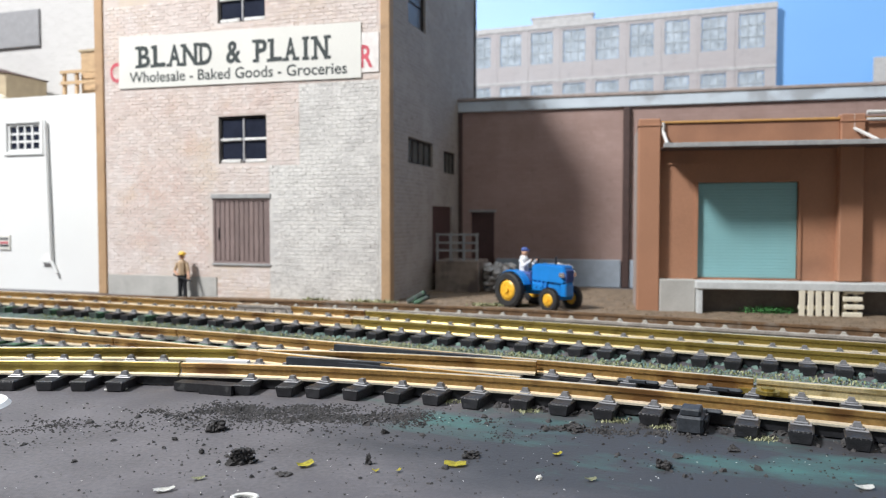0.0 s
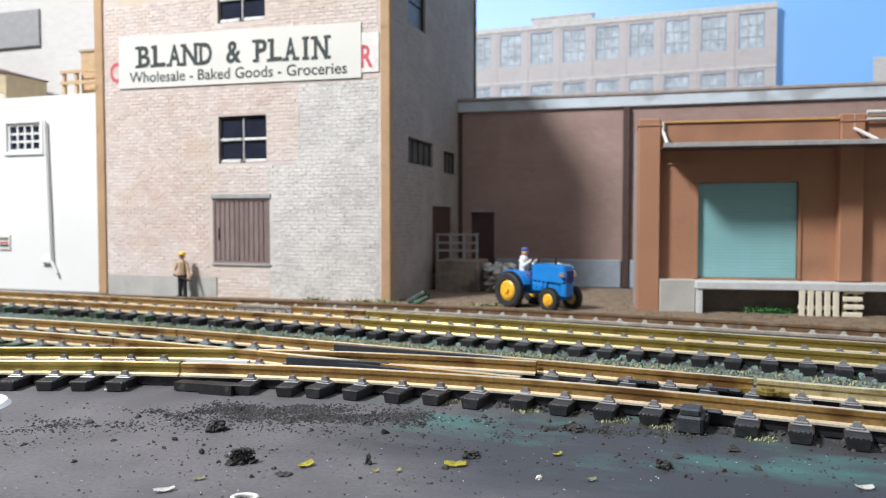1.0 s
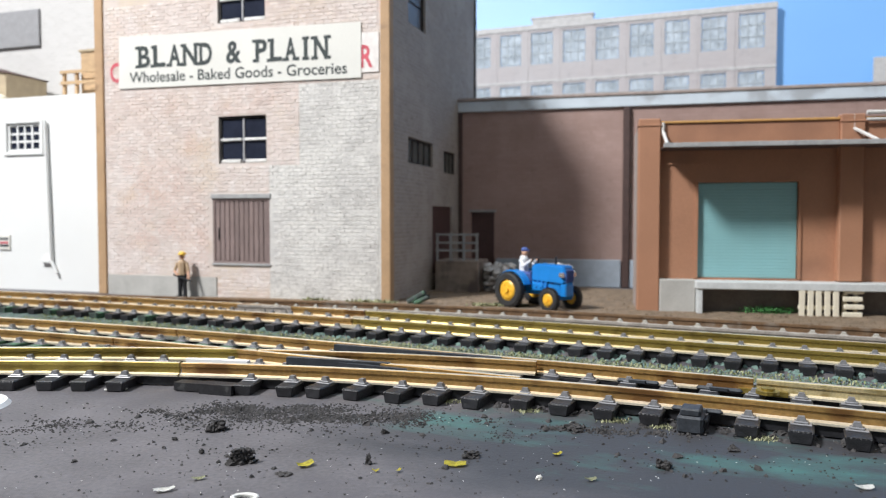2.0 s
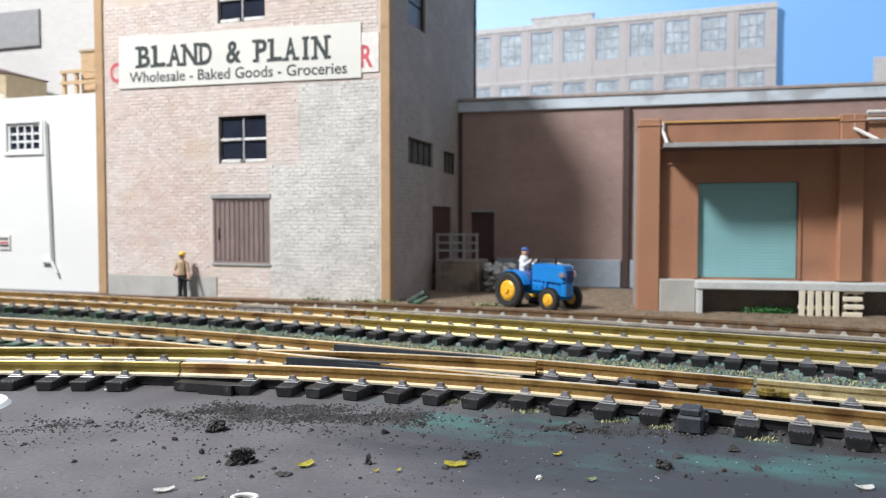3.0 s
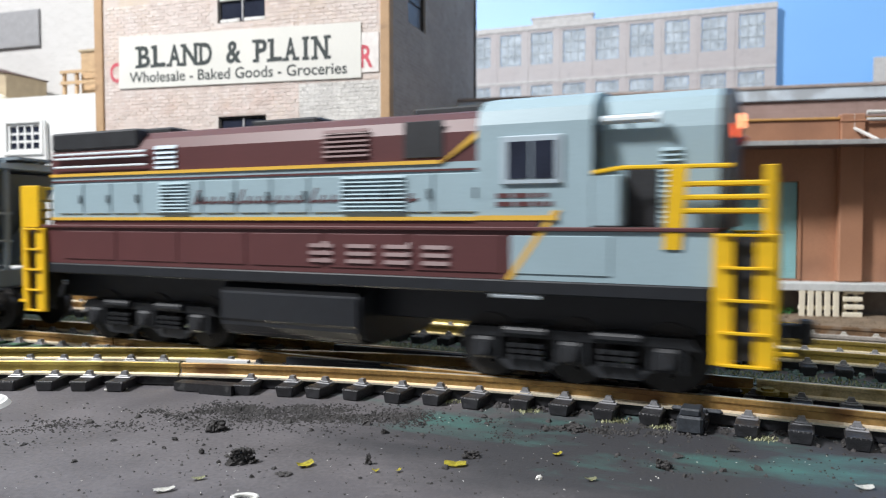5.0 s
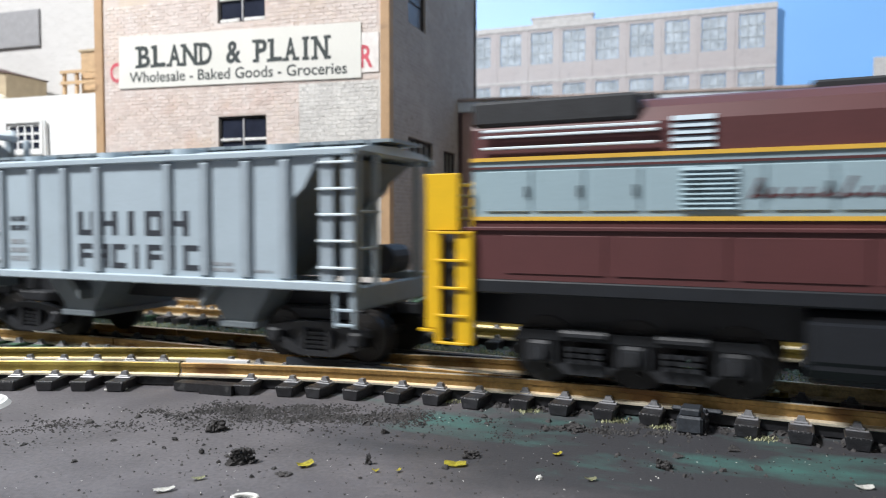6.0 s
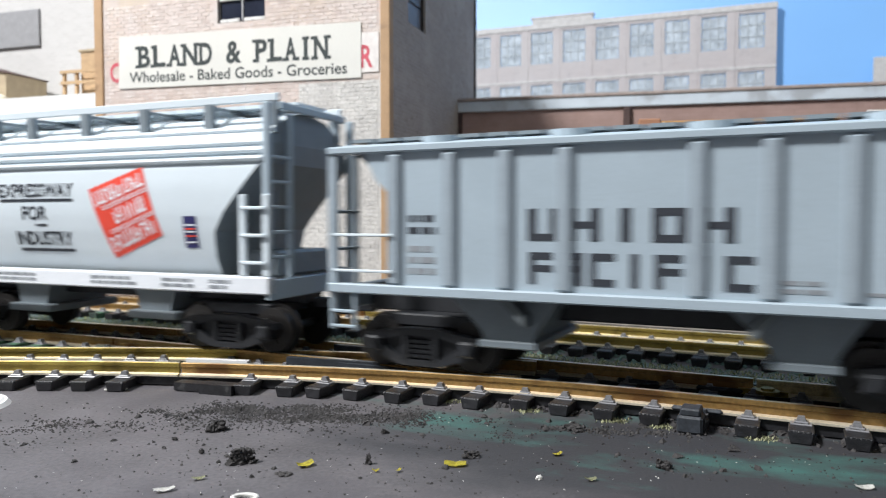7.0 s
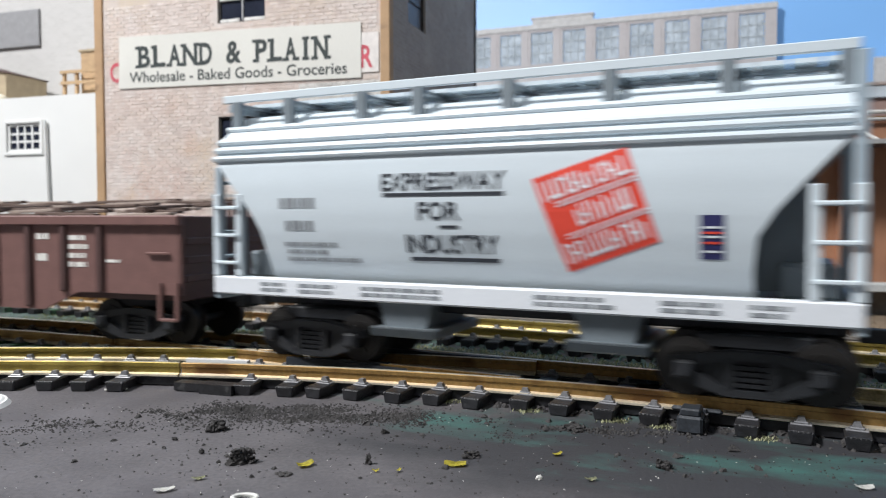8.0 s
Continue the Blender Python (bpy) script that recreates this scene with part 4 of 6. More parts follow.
holes = [(a, b, 153.5, 178.2) for a, b in bays] + [(a, b, 121, 137.5) for a, b in bays]
part("wall", sheet(NB(), -30, 221, 0, 181, 3, holes), "factory", factory)
bm = NB()
box(bm, -30, 221.4, -0.8, 4, 180.2, 184.4, 0.3)
box(bm, 46, 93, -0.6, 4, 184.4, 188.2, 0.3)
box(bm, 45, 94, -1.0, 4, 188.2, 189.8, 0.2)
part("cornice", bm, "factory_trim", factory)
bm = NB()
box(bm, -30, 221, -0.5, 1, 139.2, 141.0, 0.1)
part("band", bm, "factory_trim", factory)
for i in range(9):
    for z0, z1, r in ((153.5, 178.2, 3), (121, 137.5, 2)):
        window_in(factory, bays[i][0], bays[i][1], z0, z1, 3, r, "factory_bar", "factory_glass", y=0.9, frame_w=0.5, bar_w=0.7, sill=False)
    bm = NB()
    box(bm, bays[i][0] - 5.4, bays[i][0] - 2.2, -0.35, 1, 100, 180.2)
    part("pier", bm, "factory", factory)
bm = NB()
box(bm, 0, 60, 0, 4, 0, 141)
far = thing("pale_block", "pale grey distant block in front of the sky", "building", at_mm(289, 497, 0, -20.8))
part("wall", bm, "factory_trim", far)


# ---- rolling stock (x forward, near side at negative y, z from the board) ----
def wheelset(parent, x, r, name="wheelset"):
    bm = NB()
    for side in (-1, 1):
        rod(bm, (0, side * 7.1, 0), (0, side * 9.4, 0), r, 24)
        rod(bm, (0, side * 6.6, 0), (0, side * 7.1, 0), r + 0.7, 24)
        rod(bm, (0, side * 9.4, 0), (0, side * 9.7, 0), r * 0.72, 16)
        rod(bm, (0, side * 9.7, 0), (0, side * 11.5, 0), 1.1, 8)
        for k in range(4):
            a = k * math.pi / 2
            ball(bm, (math.cos(a) * r * 0.55, side * 9.6, math.sin(a) * r * 0.55), 0.5, sub=1)
    rod(bm, (0, -7, 0), (0, 7, 0), 0.9, 8)
    ob = part(name, bm, "wheel", parent, at=at_mm(x, 0, RAIL + r))
    return ob, x, r


WHEELS = []


def bogie(parent, x, axles, r, heavy=False):
    """A truck: side frames with springs and journal boxes, bolster, wheelsets."""
    a, b = axles[0], axles[-1]
    z = RAIL + r
    bm = NB()
    box(bm, (a + b) / 2 - 3, (a + b) / 2 + 3, -10.2, 10.2, z - 0.5, z + 2.8, 0.3)
    rod(bm, ((a + b) / 2, 0, z + 2.8), ((a + b) / 2, 0, z + 6.2), 3.5, 12)
    box(bm, a + 1, b - 1, -8.8, 8.8, z + 3.0, z + 5.4, 0.3)
    fr = part("truck", bm, "black", parent, "black plastic truck", at_mm(x, 0, 0))
    for side in (-1, 1):
        bm = NB()
        y0, y1 = sorted((side * 10.2, side * 12.4))
        yo = side * 13.3
        if heavy:
            prism(bm, [(a - 5, z + 1.6), (a - 3.5, z + 3.6), (b + 3.5, z + 3.6), (b + 5, z + 1.6), (b + 2.5, z + 2.0), (a - 2.5, z + 2.0)], y0, y1)
            for ax in axles:
                box(bm, ax - 2.0, ax + 2.0, min(y0, yo), max(y1, yo), z - 1.9, z + 1.9, 0.5)
                rod(bm, (ax, yo - side * 0.1, z), (ax, yo + side * 0.5, z), 1.2, 10)
                box(bm, ax - 2.9, ax - 2.3, y0, y1, z - 2.2, z + 2.2)
                box(bm, ax + 2.3, ax + 2.9, y0, y1, z - 2.2, z + 2.2)
            for c in [(p + q) / 2 for p, q in zip(axles, axles[1:])]:
                prism(bm, [(c - 5, z - 2.2), (c - 3.4, z - 3.6), (c + 3.4, z - 3.6), (c + 5, z - 2.2), (c + 3, z - 1.6), (c - 3, z - 1.6)], y0, y1)
                for k in (-2.2, 0, 2.2):
                    for h in (-1.2, -0.2, 0.8):
                        rod(bm, (c + k, side * 12.6, z + h - 0.32), (c + k, side * 12.6, z + h + 0.32), 0.95, 10)
                rod(bm, (c - 3.8, side * 13.0, z + 3.2), (c + 3.8, side * 13.0, z + 3.2), 0.9, 10)
        else:
            c = (a + b) / 2
            prism(bm, [(a - 2.6, z + 0.6), (a - 2.2, z + 1.9), (c - 3.4, z + 3.2), (c + 3.4, z + 3.2), (b + 2.2, z + 1.9), (b + 2.6, z + 0.6),
                       (b - 2, z + 0.9), (c + 3.4, z + 1.9), (c - 3.4, z + 1.9), (a + 2, z + 0.9)], y0, y1)
            prism(bm, [(a - 1.8, z - 1.4), (a + 2, z - 0.2), (c - 3.2, z - 2.6), (c + 3.2, z - 2.6), (b - 2, z - 0.2), (b + 1.8, z - 1.4),
                       (c + 3.8, z - 3.7), (c - 3.8, z - 3.7)], y0, y1)
            yi = sorted((side * 10.4, side * 11.2))
            box(bm, a + 1.2, b - 1.2, yi[0], yi[1], z - 2.4, z + 2.4, 0.2)
            for x0 in (c - 3.6, c + 2.6):
                box(bm, x0, x0 + 1.0, y0, y1, z - 2.8, z + 2.2)
            for ax in axles:
                box(bm, ax - 1.6, ax + 1.6, min(y0, yo), max(y1, yo), z - 1.4, z + 1.5, 0.45)
                rod(bm, (ax, yo, z), (ax, yo + side * 0.3, z), 0.9, 10)
            for k in (-1.5, 0, 1.5):
                for h in (-1.9, -1.0, -0.1, 0.8):
                    rod(bm, (c + k, side * 11.6, z + h - 0.3), (c + k, side * 11.6, z + h + 0.3), 0.72, 10)
        part("side_frame", bm, "black", fr)
    for ax in axles:
        WHEELS.append(wheelset(fr, ax, r))
    return fr


def coupler(parent, x, d, z=14.5):
    bm = NB()
    box(bm, min(x, x + d * 6.5), max(x, x + d * 6.5), -1.1, 1.1, z - 1.1, z + 1.1, 0.2)
    box(bm, min(x + d * 5.4, x + d * 8.0), max(x + d * 5.4, x + d * 8.0), -2.0, 1.6, z - 1.9, z + 1.9, 0.4)
    rod(bm, (x + d * 5.8, 0, z - 5.5), (x + d * 5.8, 0, z - 1), 0.35, 6)
    part("coupler", bm, "black", parent)


def ladder(parent, x0, x1, y, z0, z1, rungs, mat, stile=1.2, depth=1.0, label="", bar=0.45):
    bm = NB()
    for a in (x0, x1 - stile):
        box(bm, a, a + stile, y, y + depth, z0, z1, 0.15)
    lad = part("ladder", bm, mat, parent, label)
    for i in range(rungs):
        z = z0 + (i + 0.5) * (z1 - z0) / rungs
        bm = NB()
        rod(bm, (x0 + stile * 0.5, y - 0.35, z), (x1 - stile * 0.5, y - 0.35, z), bar, 6)
        part("rung", bm, mat, lad)
    return lad


def louvre(bm, x0, x1, z0, z1, n, y):
    h = (z1 - z0) / n
    for i in range(n):
        prism(bm, [(y, z0 + i * h + 0.15), (y - 0.5, z0 + i * h + 0.15), (y, z0 + (i + 1) * h - 0.1)], x0, x1, "x")


def bars(parent, x0, x1, z0, z1, rows, y, mat, name="lettering", label="", seed=1):
    """Small writing as plain bars."""
    rnd = random.Random(seed)
    h = (z1 - z0) / rows
    for i in range(rows):
        bm = NB()
        x = x0
        end = x1 - rnd.random() * (x1 - x0) * 0.25
        while x < end:
            w = min(rnd.uniform(1.0, 3.2), end - x)
            box(bm, x, x + w, y, y + 0.08, z0 + i * h + h * 0.2, z0 + i * h + h * 0.75)
            x += w + 0.5
        part(name, bm, mat, parent, label)


# diesel locomotive
loco = thing("diesel_locomotive", "maroon and grey model diesel locomotive with yellow end railings", "locomotive")
bm = NB()
box(bm, -155.4, -10.6, -17.2, 17.2, 20.2, 22.6, 0.3)
box(bm, -164.2, -3.4, -15.6, 15.6, 20.3, 22.5, 0.3)
box(bm, -160, -4, -9, 9, 14, 20.2, 0.3)
part("frame", bm, "frame_black", loco)
SK = -17.0
bm = NB()
prism(bm, [(-156.5, 22.6), (-42.5, 22.6), (-36.5, 30.6), (-156.5, 30.6)], SK, -SK)
part("skirt", bm, "maroon", loco, "maroon lower side panel")
bm = NB()
prism(bm, [(-42.4, 22.6), (-10.5, 22.6), (-10.5, 30.6), (-36.4, 30.6)], SK, -SK)
part("skirt", bm, "loco_grey", loco, "grey lower side panel")
bm = NB()
prism(bm, [(-42.9, 22.6), (-41.9, 22.6), (-33.6, 34), (-34.8, 34)], SK - 0.25, SK)
part("stripe", bm, "gold", loco, "slanting golden stripe")
bm = NB()
box(bm, -157.2, -10, -17.5, 17.5, 30.6, 31.3, 0.15)
part("walkway", bm, "maroon", loco)
HY = -14.6


def hood(x0, x1, z0, z1, mat, name="hood", round_top=True):
    bm = NB()
    if round_top:
        sec = [(HY, z0), (HY, z1 - 4.5), (HY + 1.2, z1 - 2.2), (HY + 3.4, z1 - 0.8), (HY + 7, z1), (-HY - 7, z1), (-HY - 3.4, z1 - 0.8),
               (-HY - 1.2, z1 - 2.2), (-HY, z1 - 4.5), (-HY, z0)]
    else:
        sec = [(HY, z0), (HY, z1), (-HY, z1), (-HY, z0)]
    prism(bm, sec, x0, x1, "x")
    return part(name, bm, mat, loco)


hood(-157, -47, 31.3, 33.0, "maroon", round_top=False)
hood(-157, -47, 33.0, 42.6, "loco_grey", round_top=False)
long_hood = hood(-157, -47, 42.6, 52.2, "maroon")
bm = NB()
box(bm, -157.2, -34, HY - 0.35, HY - 0.02, 32.35, 33.0)
part("stripe", bm, "gold", loco, "golden waist stripe")
bm = NB()
box(bm, -157.2, -56, HY - 0.35, HY - 0.02, 42.3, 42.95)
prism(bm, [(-56, 42.2), (-55, 43.1), (-47.2, 49.0), (-47.2, 47.6)], HY - 0.35, HY - 0.02)
part("stripe", bm, "gold", loco, "golden upper stripe")
bm = NB()
box(bm, -157, -47, HY - 0.2, HY, 41.0, 41.4)
part("pinstripe", bm, "maroon", loco)
# doors and louvres along the hood
for i in range(12):
    x = -154.5 + i * 8.9
    bm = NB()
    box(bm, x, x + 8.1, HY - 0.3, HY, 33.8, 40.6, 0.12)
    dr = part("hood_door", bm, "loco_grey", loco)
    bm = NB()
    box(bm, x + 7.2, x + 7.6, HY - 0.7, HY - 0.3, 36.2, 38, 0.05)
    part("handle", bm, "black", dr)
# pale grey upper louvre: highlights on its slats are put into the colour
for x0, x1, z0, z1, n, y, mt in ((-122.5, -114.5, 33.9, 40.5, 9, HY - 0.3, "loco_grey"), (-76.4, -62.8, 33.9, 40.6, 9, HY - 0.3, "loco_grey"),
                                 (-124, -117.8, 43.2, 48.4, 5, HY, "hopper_grey"), (-80.5, -70.5, 44.0, 49.4, 6, HY, "maroon"), (-82.2, -76.9, 24.4, 28.6, 3, SK, "maroon"),
                                 (-73.9, -68.2, 24.4, 28.6, 3, SK, "maroon"), (-65.9, -60.7, 24.4, 28.6, 3, SK, "maroon"), (-58.3, -53.1, 24.4, 28.6, 3, SK, "maroon")):
    louvre(bm := NB(), x0, x1, z0, z1, n, y)
    part("louvre", bm, mt, loco)
for x in range(-150, -40, 18):
    bm = NB()
    box(bm, x, x + 16.5, SK - 0.2, SK, 23.6, 29.9, 0.1)
    part("side_panel", bm, "maroon" if x < -52 else "loco_grey", loco)
bm = NB()
box(bm, -63.2, -55.4, HY - 0.25, HY, 43.4, 49.9, 0.1)
part("grille", bm, "black", loco, "dark intake grille")
bm = NB()
box(bm, -157, -129, HY - 0.3, HY + 3.5, 48.2, 52.4, 0.5)
part("radiator", bm, "black", loco, "dark radiator intake")
for z in (44.4, 46.3, 47.3):
    bm = NB()
    rod(bm, (-155, HY - 0.8, z), (-126, HY - 0.8, z), 0.25, 6)
    part("handrail", bm, "white_car", loco)
bm = NB()
for x0, x1 in ((-150, -128), (-105, -88), (-66, -48)):
    box(bm, x0, x1, -6, 6, 52.0, 53.6, 0.4)
part("roof_fan", bm, "black", loco)
# faded script lettering as slanted bars on the band
for i in range(22):
    x = -113 + i * 2.35 + (1.2 if i > 11 else 0)
    tall = i in (0, 5, 12)
    bm = NB()
    prism(bm, [(x, 35.6), (x + 0.5, 35.6), (x + (1.9 if tall else 1.2), 38.6 if tall else 37.2), (x + (1.4 if tall else 0.7), 38.6 if tall else 37.2)], HY - 0.42, HY - 0.32)
    prism(bm, [(x + 0.3, 35.6), (x + 2.1, 36.0), (x + 2.2, 36.4), (x + 0.5, 36.05)], HY - 0.44, HY - 0.33)
    part("lettering", bm, "maroon", loco, "maroon script lettering shapes")
# cab
cab = part("cab", NB(), "loco_grey", loco, "grey cab with a side window")
sec = [(-17, 31.3), (-17, 48.2), (-16.2, 50.6), (-13.4, 52.6), (-8, 53.8), (8, 53.8), (13.4, 52.6), (16.2, 50.6), (17, 48.2), (17, 31.3)]
prism(bm := NB(), sec, -48, -28.6, "x")
part("shell", bm, "loco_grey", cab)
bm = NB()
box(bm, -43.6, -33.2, -17.5, -16.9, 38.2, 46.2, 0.2)
cw = part("window", bm, "hopper_grey", cab, "cab window with pale frame")
for x0, x1 in ((-42.4, -38.6), (-38.2, -34.4)):
    bm = NB()
    box(bm, x0, x1, -17.62, -17.4, 39.2, 45.2)
    part("pane", bm, "dark_glass", cw)
bm = NB()
prism(bm, [(-48.2, 31.3), (-37.5, 31.3), (-35.8, 33.2), (-48.2, 33.2)], -17.3, -17.02)
part("stripe", bm, "maroon", cab)
bm = NB()
box(bm, -48.1, -34.0, -17.45, -17.02, 32.4, 33.2)
part("stripe", bm, "gold", cab)
bars(cab, -44.5, -34.5, 34.4, 37.2, 2, -17.12, "maroon", label="maroon lettering bars")
bm = NB()
box(bm, -28.6, -28.1, -16, -8.5, 39.5, 47.5)
part("front_window", bm, "dark_glass", cab)
bm = NB()
box(bm, -29, -24, -16.9, -13.3, 31.3, 39.6, 0.3)
part("battery_box", bm, "loco_grey", loco)
# short hood
HYS = -13.2
sec = [(HYS, 31.3), (HYS, 46.8), (HYS + 0.7, 49.4), (HYS + 2.4, 51.6), (HYS + 5, 53.0), (-4, 53.7), (4, 53.7), (-HYS - 5, 53.0), (-HYS - 2.4, 51.6), (-HYS - 0.7, 49.4), (-HYS, 46.8), (-HYS, 31.3)]
prism(bm := NB(), sec, -28.6, -10.2, "x")
part("short_hood", bm, "loco_grey", loco)
bm = NB()
prism(bm, [(u * 0.995, 31.3 + (w - 31.3) * 0.995) for u, w in sec], -10.2, -8.6, "x")
part("hood_end", bm, "loco_dark", loco, "dark grey hood end")
bm = NB()
louvre(bm, -18.6, -15.4, 31.8, 43.8, 15, HYS)
part("louvre", bm, "loco_grey", loco)
bm = NB()
rod(bm, (-27.5, HYS - 1.6, 48.2), (-19.5, HYS - 1.6, 48.2), 0.7, 10)
rod(bm, (-19.5, HYS - 1.6, 48.2), (-18.6, HYS - 1.6, 48.2), 0.7, 10, 1.1)
rod(bm, (-24, HYS - 1.6, 48.2), (-24, HYS + 0.4, 48.2), 0.35, 6)
part("air_horn", bm, "white_car", loco)
bm = NB()
box(bm, -23.9, -19.0, HYS - 0.25, HYS, 31.5, 40.5, 0.1)
part("hood_door", bm, "black", loco, "dark open door of the short hood")
bm = NB()
box(bm, -9.0, -8.2, -9.4, -4.2, 45.6, 47.4, 0.2)
part("number_board", bm, "number", loco, "glowing red number board")
bm = NB()
box(bm, -8.9, -8.2, -0.6, 5.2, 47.0, 51.2, 0.5)
part("headlight_bezel", bm, "loco_dark", loco)
for y in (1.0, 3.6):
    bm = NB()
    rod(bm, (-8.4, y, 49.1), (-7.8, y, 49.1), 1.15, 14)
    part("headlight", bm, "headlamp", loco, "lit warm headlight")
for y in (9.0,):
    bm = NB()
    ball(bm, (-8.5, y, 46.4), 1.1, sub=1)
    part("marker_light", bm, "red_lens", loco)


def end_rails(x0, x1, xe, d, near_stile, far_stile):
    """Yellow platform end: steps, corner sheets, end fence with slats, pilot. d points outwards."""
    for side in (-1, 1):
        y = side * 17.2
        yo = y - 0.9 if side < 0 else y
        bm = NB()
        box(bm, x0, x0 + near_stile, yo, yo + 0.9, 11.2, 30.5, 0.12)
        box(bm, x1 - far_stile, x1, yo, yo + 0.9, 11.2, 30.5, 0.12)
        lad = part("ladder", bm, "yellow", loco, "yellow end steps")
        for k in range(5):
            z = 30.3 - 4.72 * k
            bm = NB()
            box(bm, x0 + near_stile * 0.4, x1 - far_stile * 0.35, yo - 0.5 if side < 0 else yo + 0.6, yo + 0.3 if side < 0 else yo + 1.4, z - 0.25, z + 0.2, 0.08)
            part("rung", bm, "yellow", lad)
        bm = NB()
        box(bm, x0 + 0.4, x1 - 0.4, min(y - side * 0.4, y - side * 1.4), max(y - side * 0.4, y - side * 1.4), 12.0, 30)
        part("step_back", bm, "black", lad)
        bm = NB()
        if d > 0:
            box(bm, xe - 0.9, xe + 0.6, min(y, y - side * 0.7), max(y, y - side * 0.7), 27.2, 40.4, 0.15)
            rod(bm, (x1 - 1.5, y - side * 0.3, 13.4), (x1 + 2.2, y - side * 0.3, 13.4), 0.35, 6)
        else:
            box(bm, xe, x0 + 4.0, min(y, y - side * 0.7), max(y, y - side * 0.7), 30.6, 40.4, 0.15)
            box(bm, xe, x0, min(y, y - side * 0.7), max(y, y - side * 0.7), 13.6, 30.6, 0.15)
            rod(bm, (xe + 1.5, y - side * 0.3, 13.2), (xe - 1.2, y - side * 0.3, 13.2), 0.35, 6)
        part("corner_sheet", bm, "yellow", loco, "yellow corner sheet")
    lo, hi = sorted((xe, xe + d * 0.6))
    for y0, y1 in ((-15.0, -10.4), (-5.8, -2.0), (3.7, 7.3)):
        bm = NB()
        box(bm, lo, hi, y0, y1, 27.0, 40.0, 0.12)
        part("fence_sheet", bm, "yellow", loco, "yellow end fence sheet")
    bm = NB()
    box(bm, lo, hi, -16.5, -2.0, 39.7, 40.4, 0.1)
    box(bm, lo, hi, -2.0, 15.2, 38.9, 39.5, 0.1)
    part("fence_rail", bm, "yellow", loco)
    for z in (32.6, 34.8, 37.0):
        bm = NB()
        rod(bm, (xe - d * 0.6, -14, z), (xe - d * 0.6, 7, z), 0.3, 6)
        part("fence_rail", bm, "dull_gold", loco)
    bm = NB()
    prism(bm, [(-15, 11.5), (-9.5, 11.5), (-7, 17.5), (7, 17.5), (9.5, 11.5), (15, 11.5), (15, 31), (-15, 31)], min(xe - d * 0.5, xe + d * 0.2), max(xe - d * 0.5, xe + d * 0.2), "x")
    pilot = part("pilot", bm, "stripe_dark", loco, "dark pilot plate with dull yellow chevrons")
    for i in range(5):
        for sg in (-1, 1):
            bm = NB()
            yy = sg * (0.6 + i * 3.1)
            far = [min(14.8, max(-14.8, yy + sg * k)) for k in (1.5, 8.6, 7.1)]
            drop = min(7.6, (14.8 - abs(yy)) * 1.05)
            prism(bm, [(yy, 29.8), (far[0], 29.8), (far[1], 29.8 - drop), (far[2], 29.8 - drop)], xe + d * 0.25, xe + d * 0.4, "x")
            part("chevron", bm, "dull_gold", pilot)
    bm = NB()
    for sg in (-1, 1):
        rod(bm, (xe + d * 0.2, sg * 5.5, 16.5), (xe + d * 2.4, sg * 5.5, 13.0), 0.5, 8)
    part("air_hose", bm, "black", pilot)


end_rails(-10.4, -1.8, -2.8, 1, 2.8, 2.9)
end_rails(-162.6, -155.6, -164.8, -1, 1.1, 3.0)
bm = NB()
rod(bm, (-28.5, -16.8, 39.8), (-24, -16.8, 40.5), 0.35, 6)
rod(bm, (-24, -16.8, 40.5), (-8, -16.8, 40.4), 0.35, 6)
part("handrail", bm, "yellow", loco)
bm = NB()
prism(bm, [(-17.6, 28.0), (-15.0, 28.0), (-14.2, 40.4), (-16.8, 40.4)], -17.3, -16.7)
part("rail_sheet", bm, "yellow", loco)
for z in (33.8, 35.8, 37.8):
    bm = NB()
    rod(bm, (-16, -16.8, z), (-3, -16.8, z), 0.42, 6)
    part("handrail", bm, "yellow", loco)
bm = NB()
prism(bm, [(-15, 9.5), (-12, 8.6), (12, 8.6), (15, 9.5), (16.6, 12), (16.6, 18.5), (14, 20.2), (-14, 20.2), (-16.6, 18.5), (-16.6, 12)], -105.2, -71.5, "x")
bmesh.ops.bevel(bm, geom=bm.edges[:], offset=0.7, segments=2, affect="EDGES")
part("fuel_tank", bm, "frame_black", loco, "black fuel tank")
bm = NB()
rod(bm, (-45.6, -16.4, 19.9), (-37, -16.4, 19.9), 0.5, 8)
part("air_pipe", bm, "white_car", loco)
bogie(loco, -33, (-15.5, 0, 15.5), 5.7, True)
bogie(loco, -130, (-15.5, 0, 15.5), 5.7, True)
coupler(loco, -4.5, 1), coupler(loco, -165, -1)

# grey covered hopper with ribs
hop = thing("covered_hopper", "grey ribbed covered hopper car with black block lettering", "freight car")
Y0 = -16.6
for side in (-1, 1):
    bm = NB()
    prism(bm, [(-97.8, 20.6), (-14.2, 20.6), (-14.2, 36.4), (-11.6, 38.6), (-8.2, 44.6), (-103.2, 44.6), (-100.6, 39.6), (-97.8, 37.0)], side * 16.0, side * 16.6)
    part("side_sheet", bm, "hopper_grey", hop)
    for x in (-96.6, -85.8, -75.6, -65.4, -45.2, -35.2, -24.9, -15.7):
        bm = NB()
        a, b = sorted((side * 16.6, side * 17.5))
        box(bm, x - 1.35, x + 1.35, a, b, 20.8, 44.2, 0.45)
        part("rib", bm, "hopper_side_rib", hop)
    bm = NB()
    a, b = sorted((side * 15.4, side * 17.7))
    box(bm, -110.6, 0, a, b, 19.0, 20.8, 0.25)
    part("side_sill", bm, "hopper_grey", hop)
    bm = NB()
    box(bm, -110.6, 0, a, b, 44.4, 45.8, 0.25)
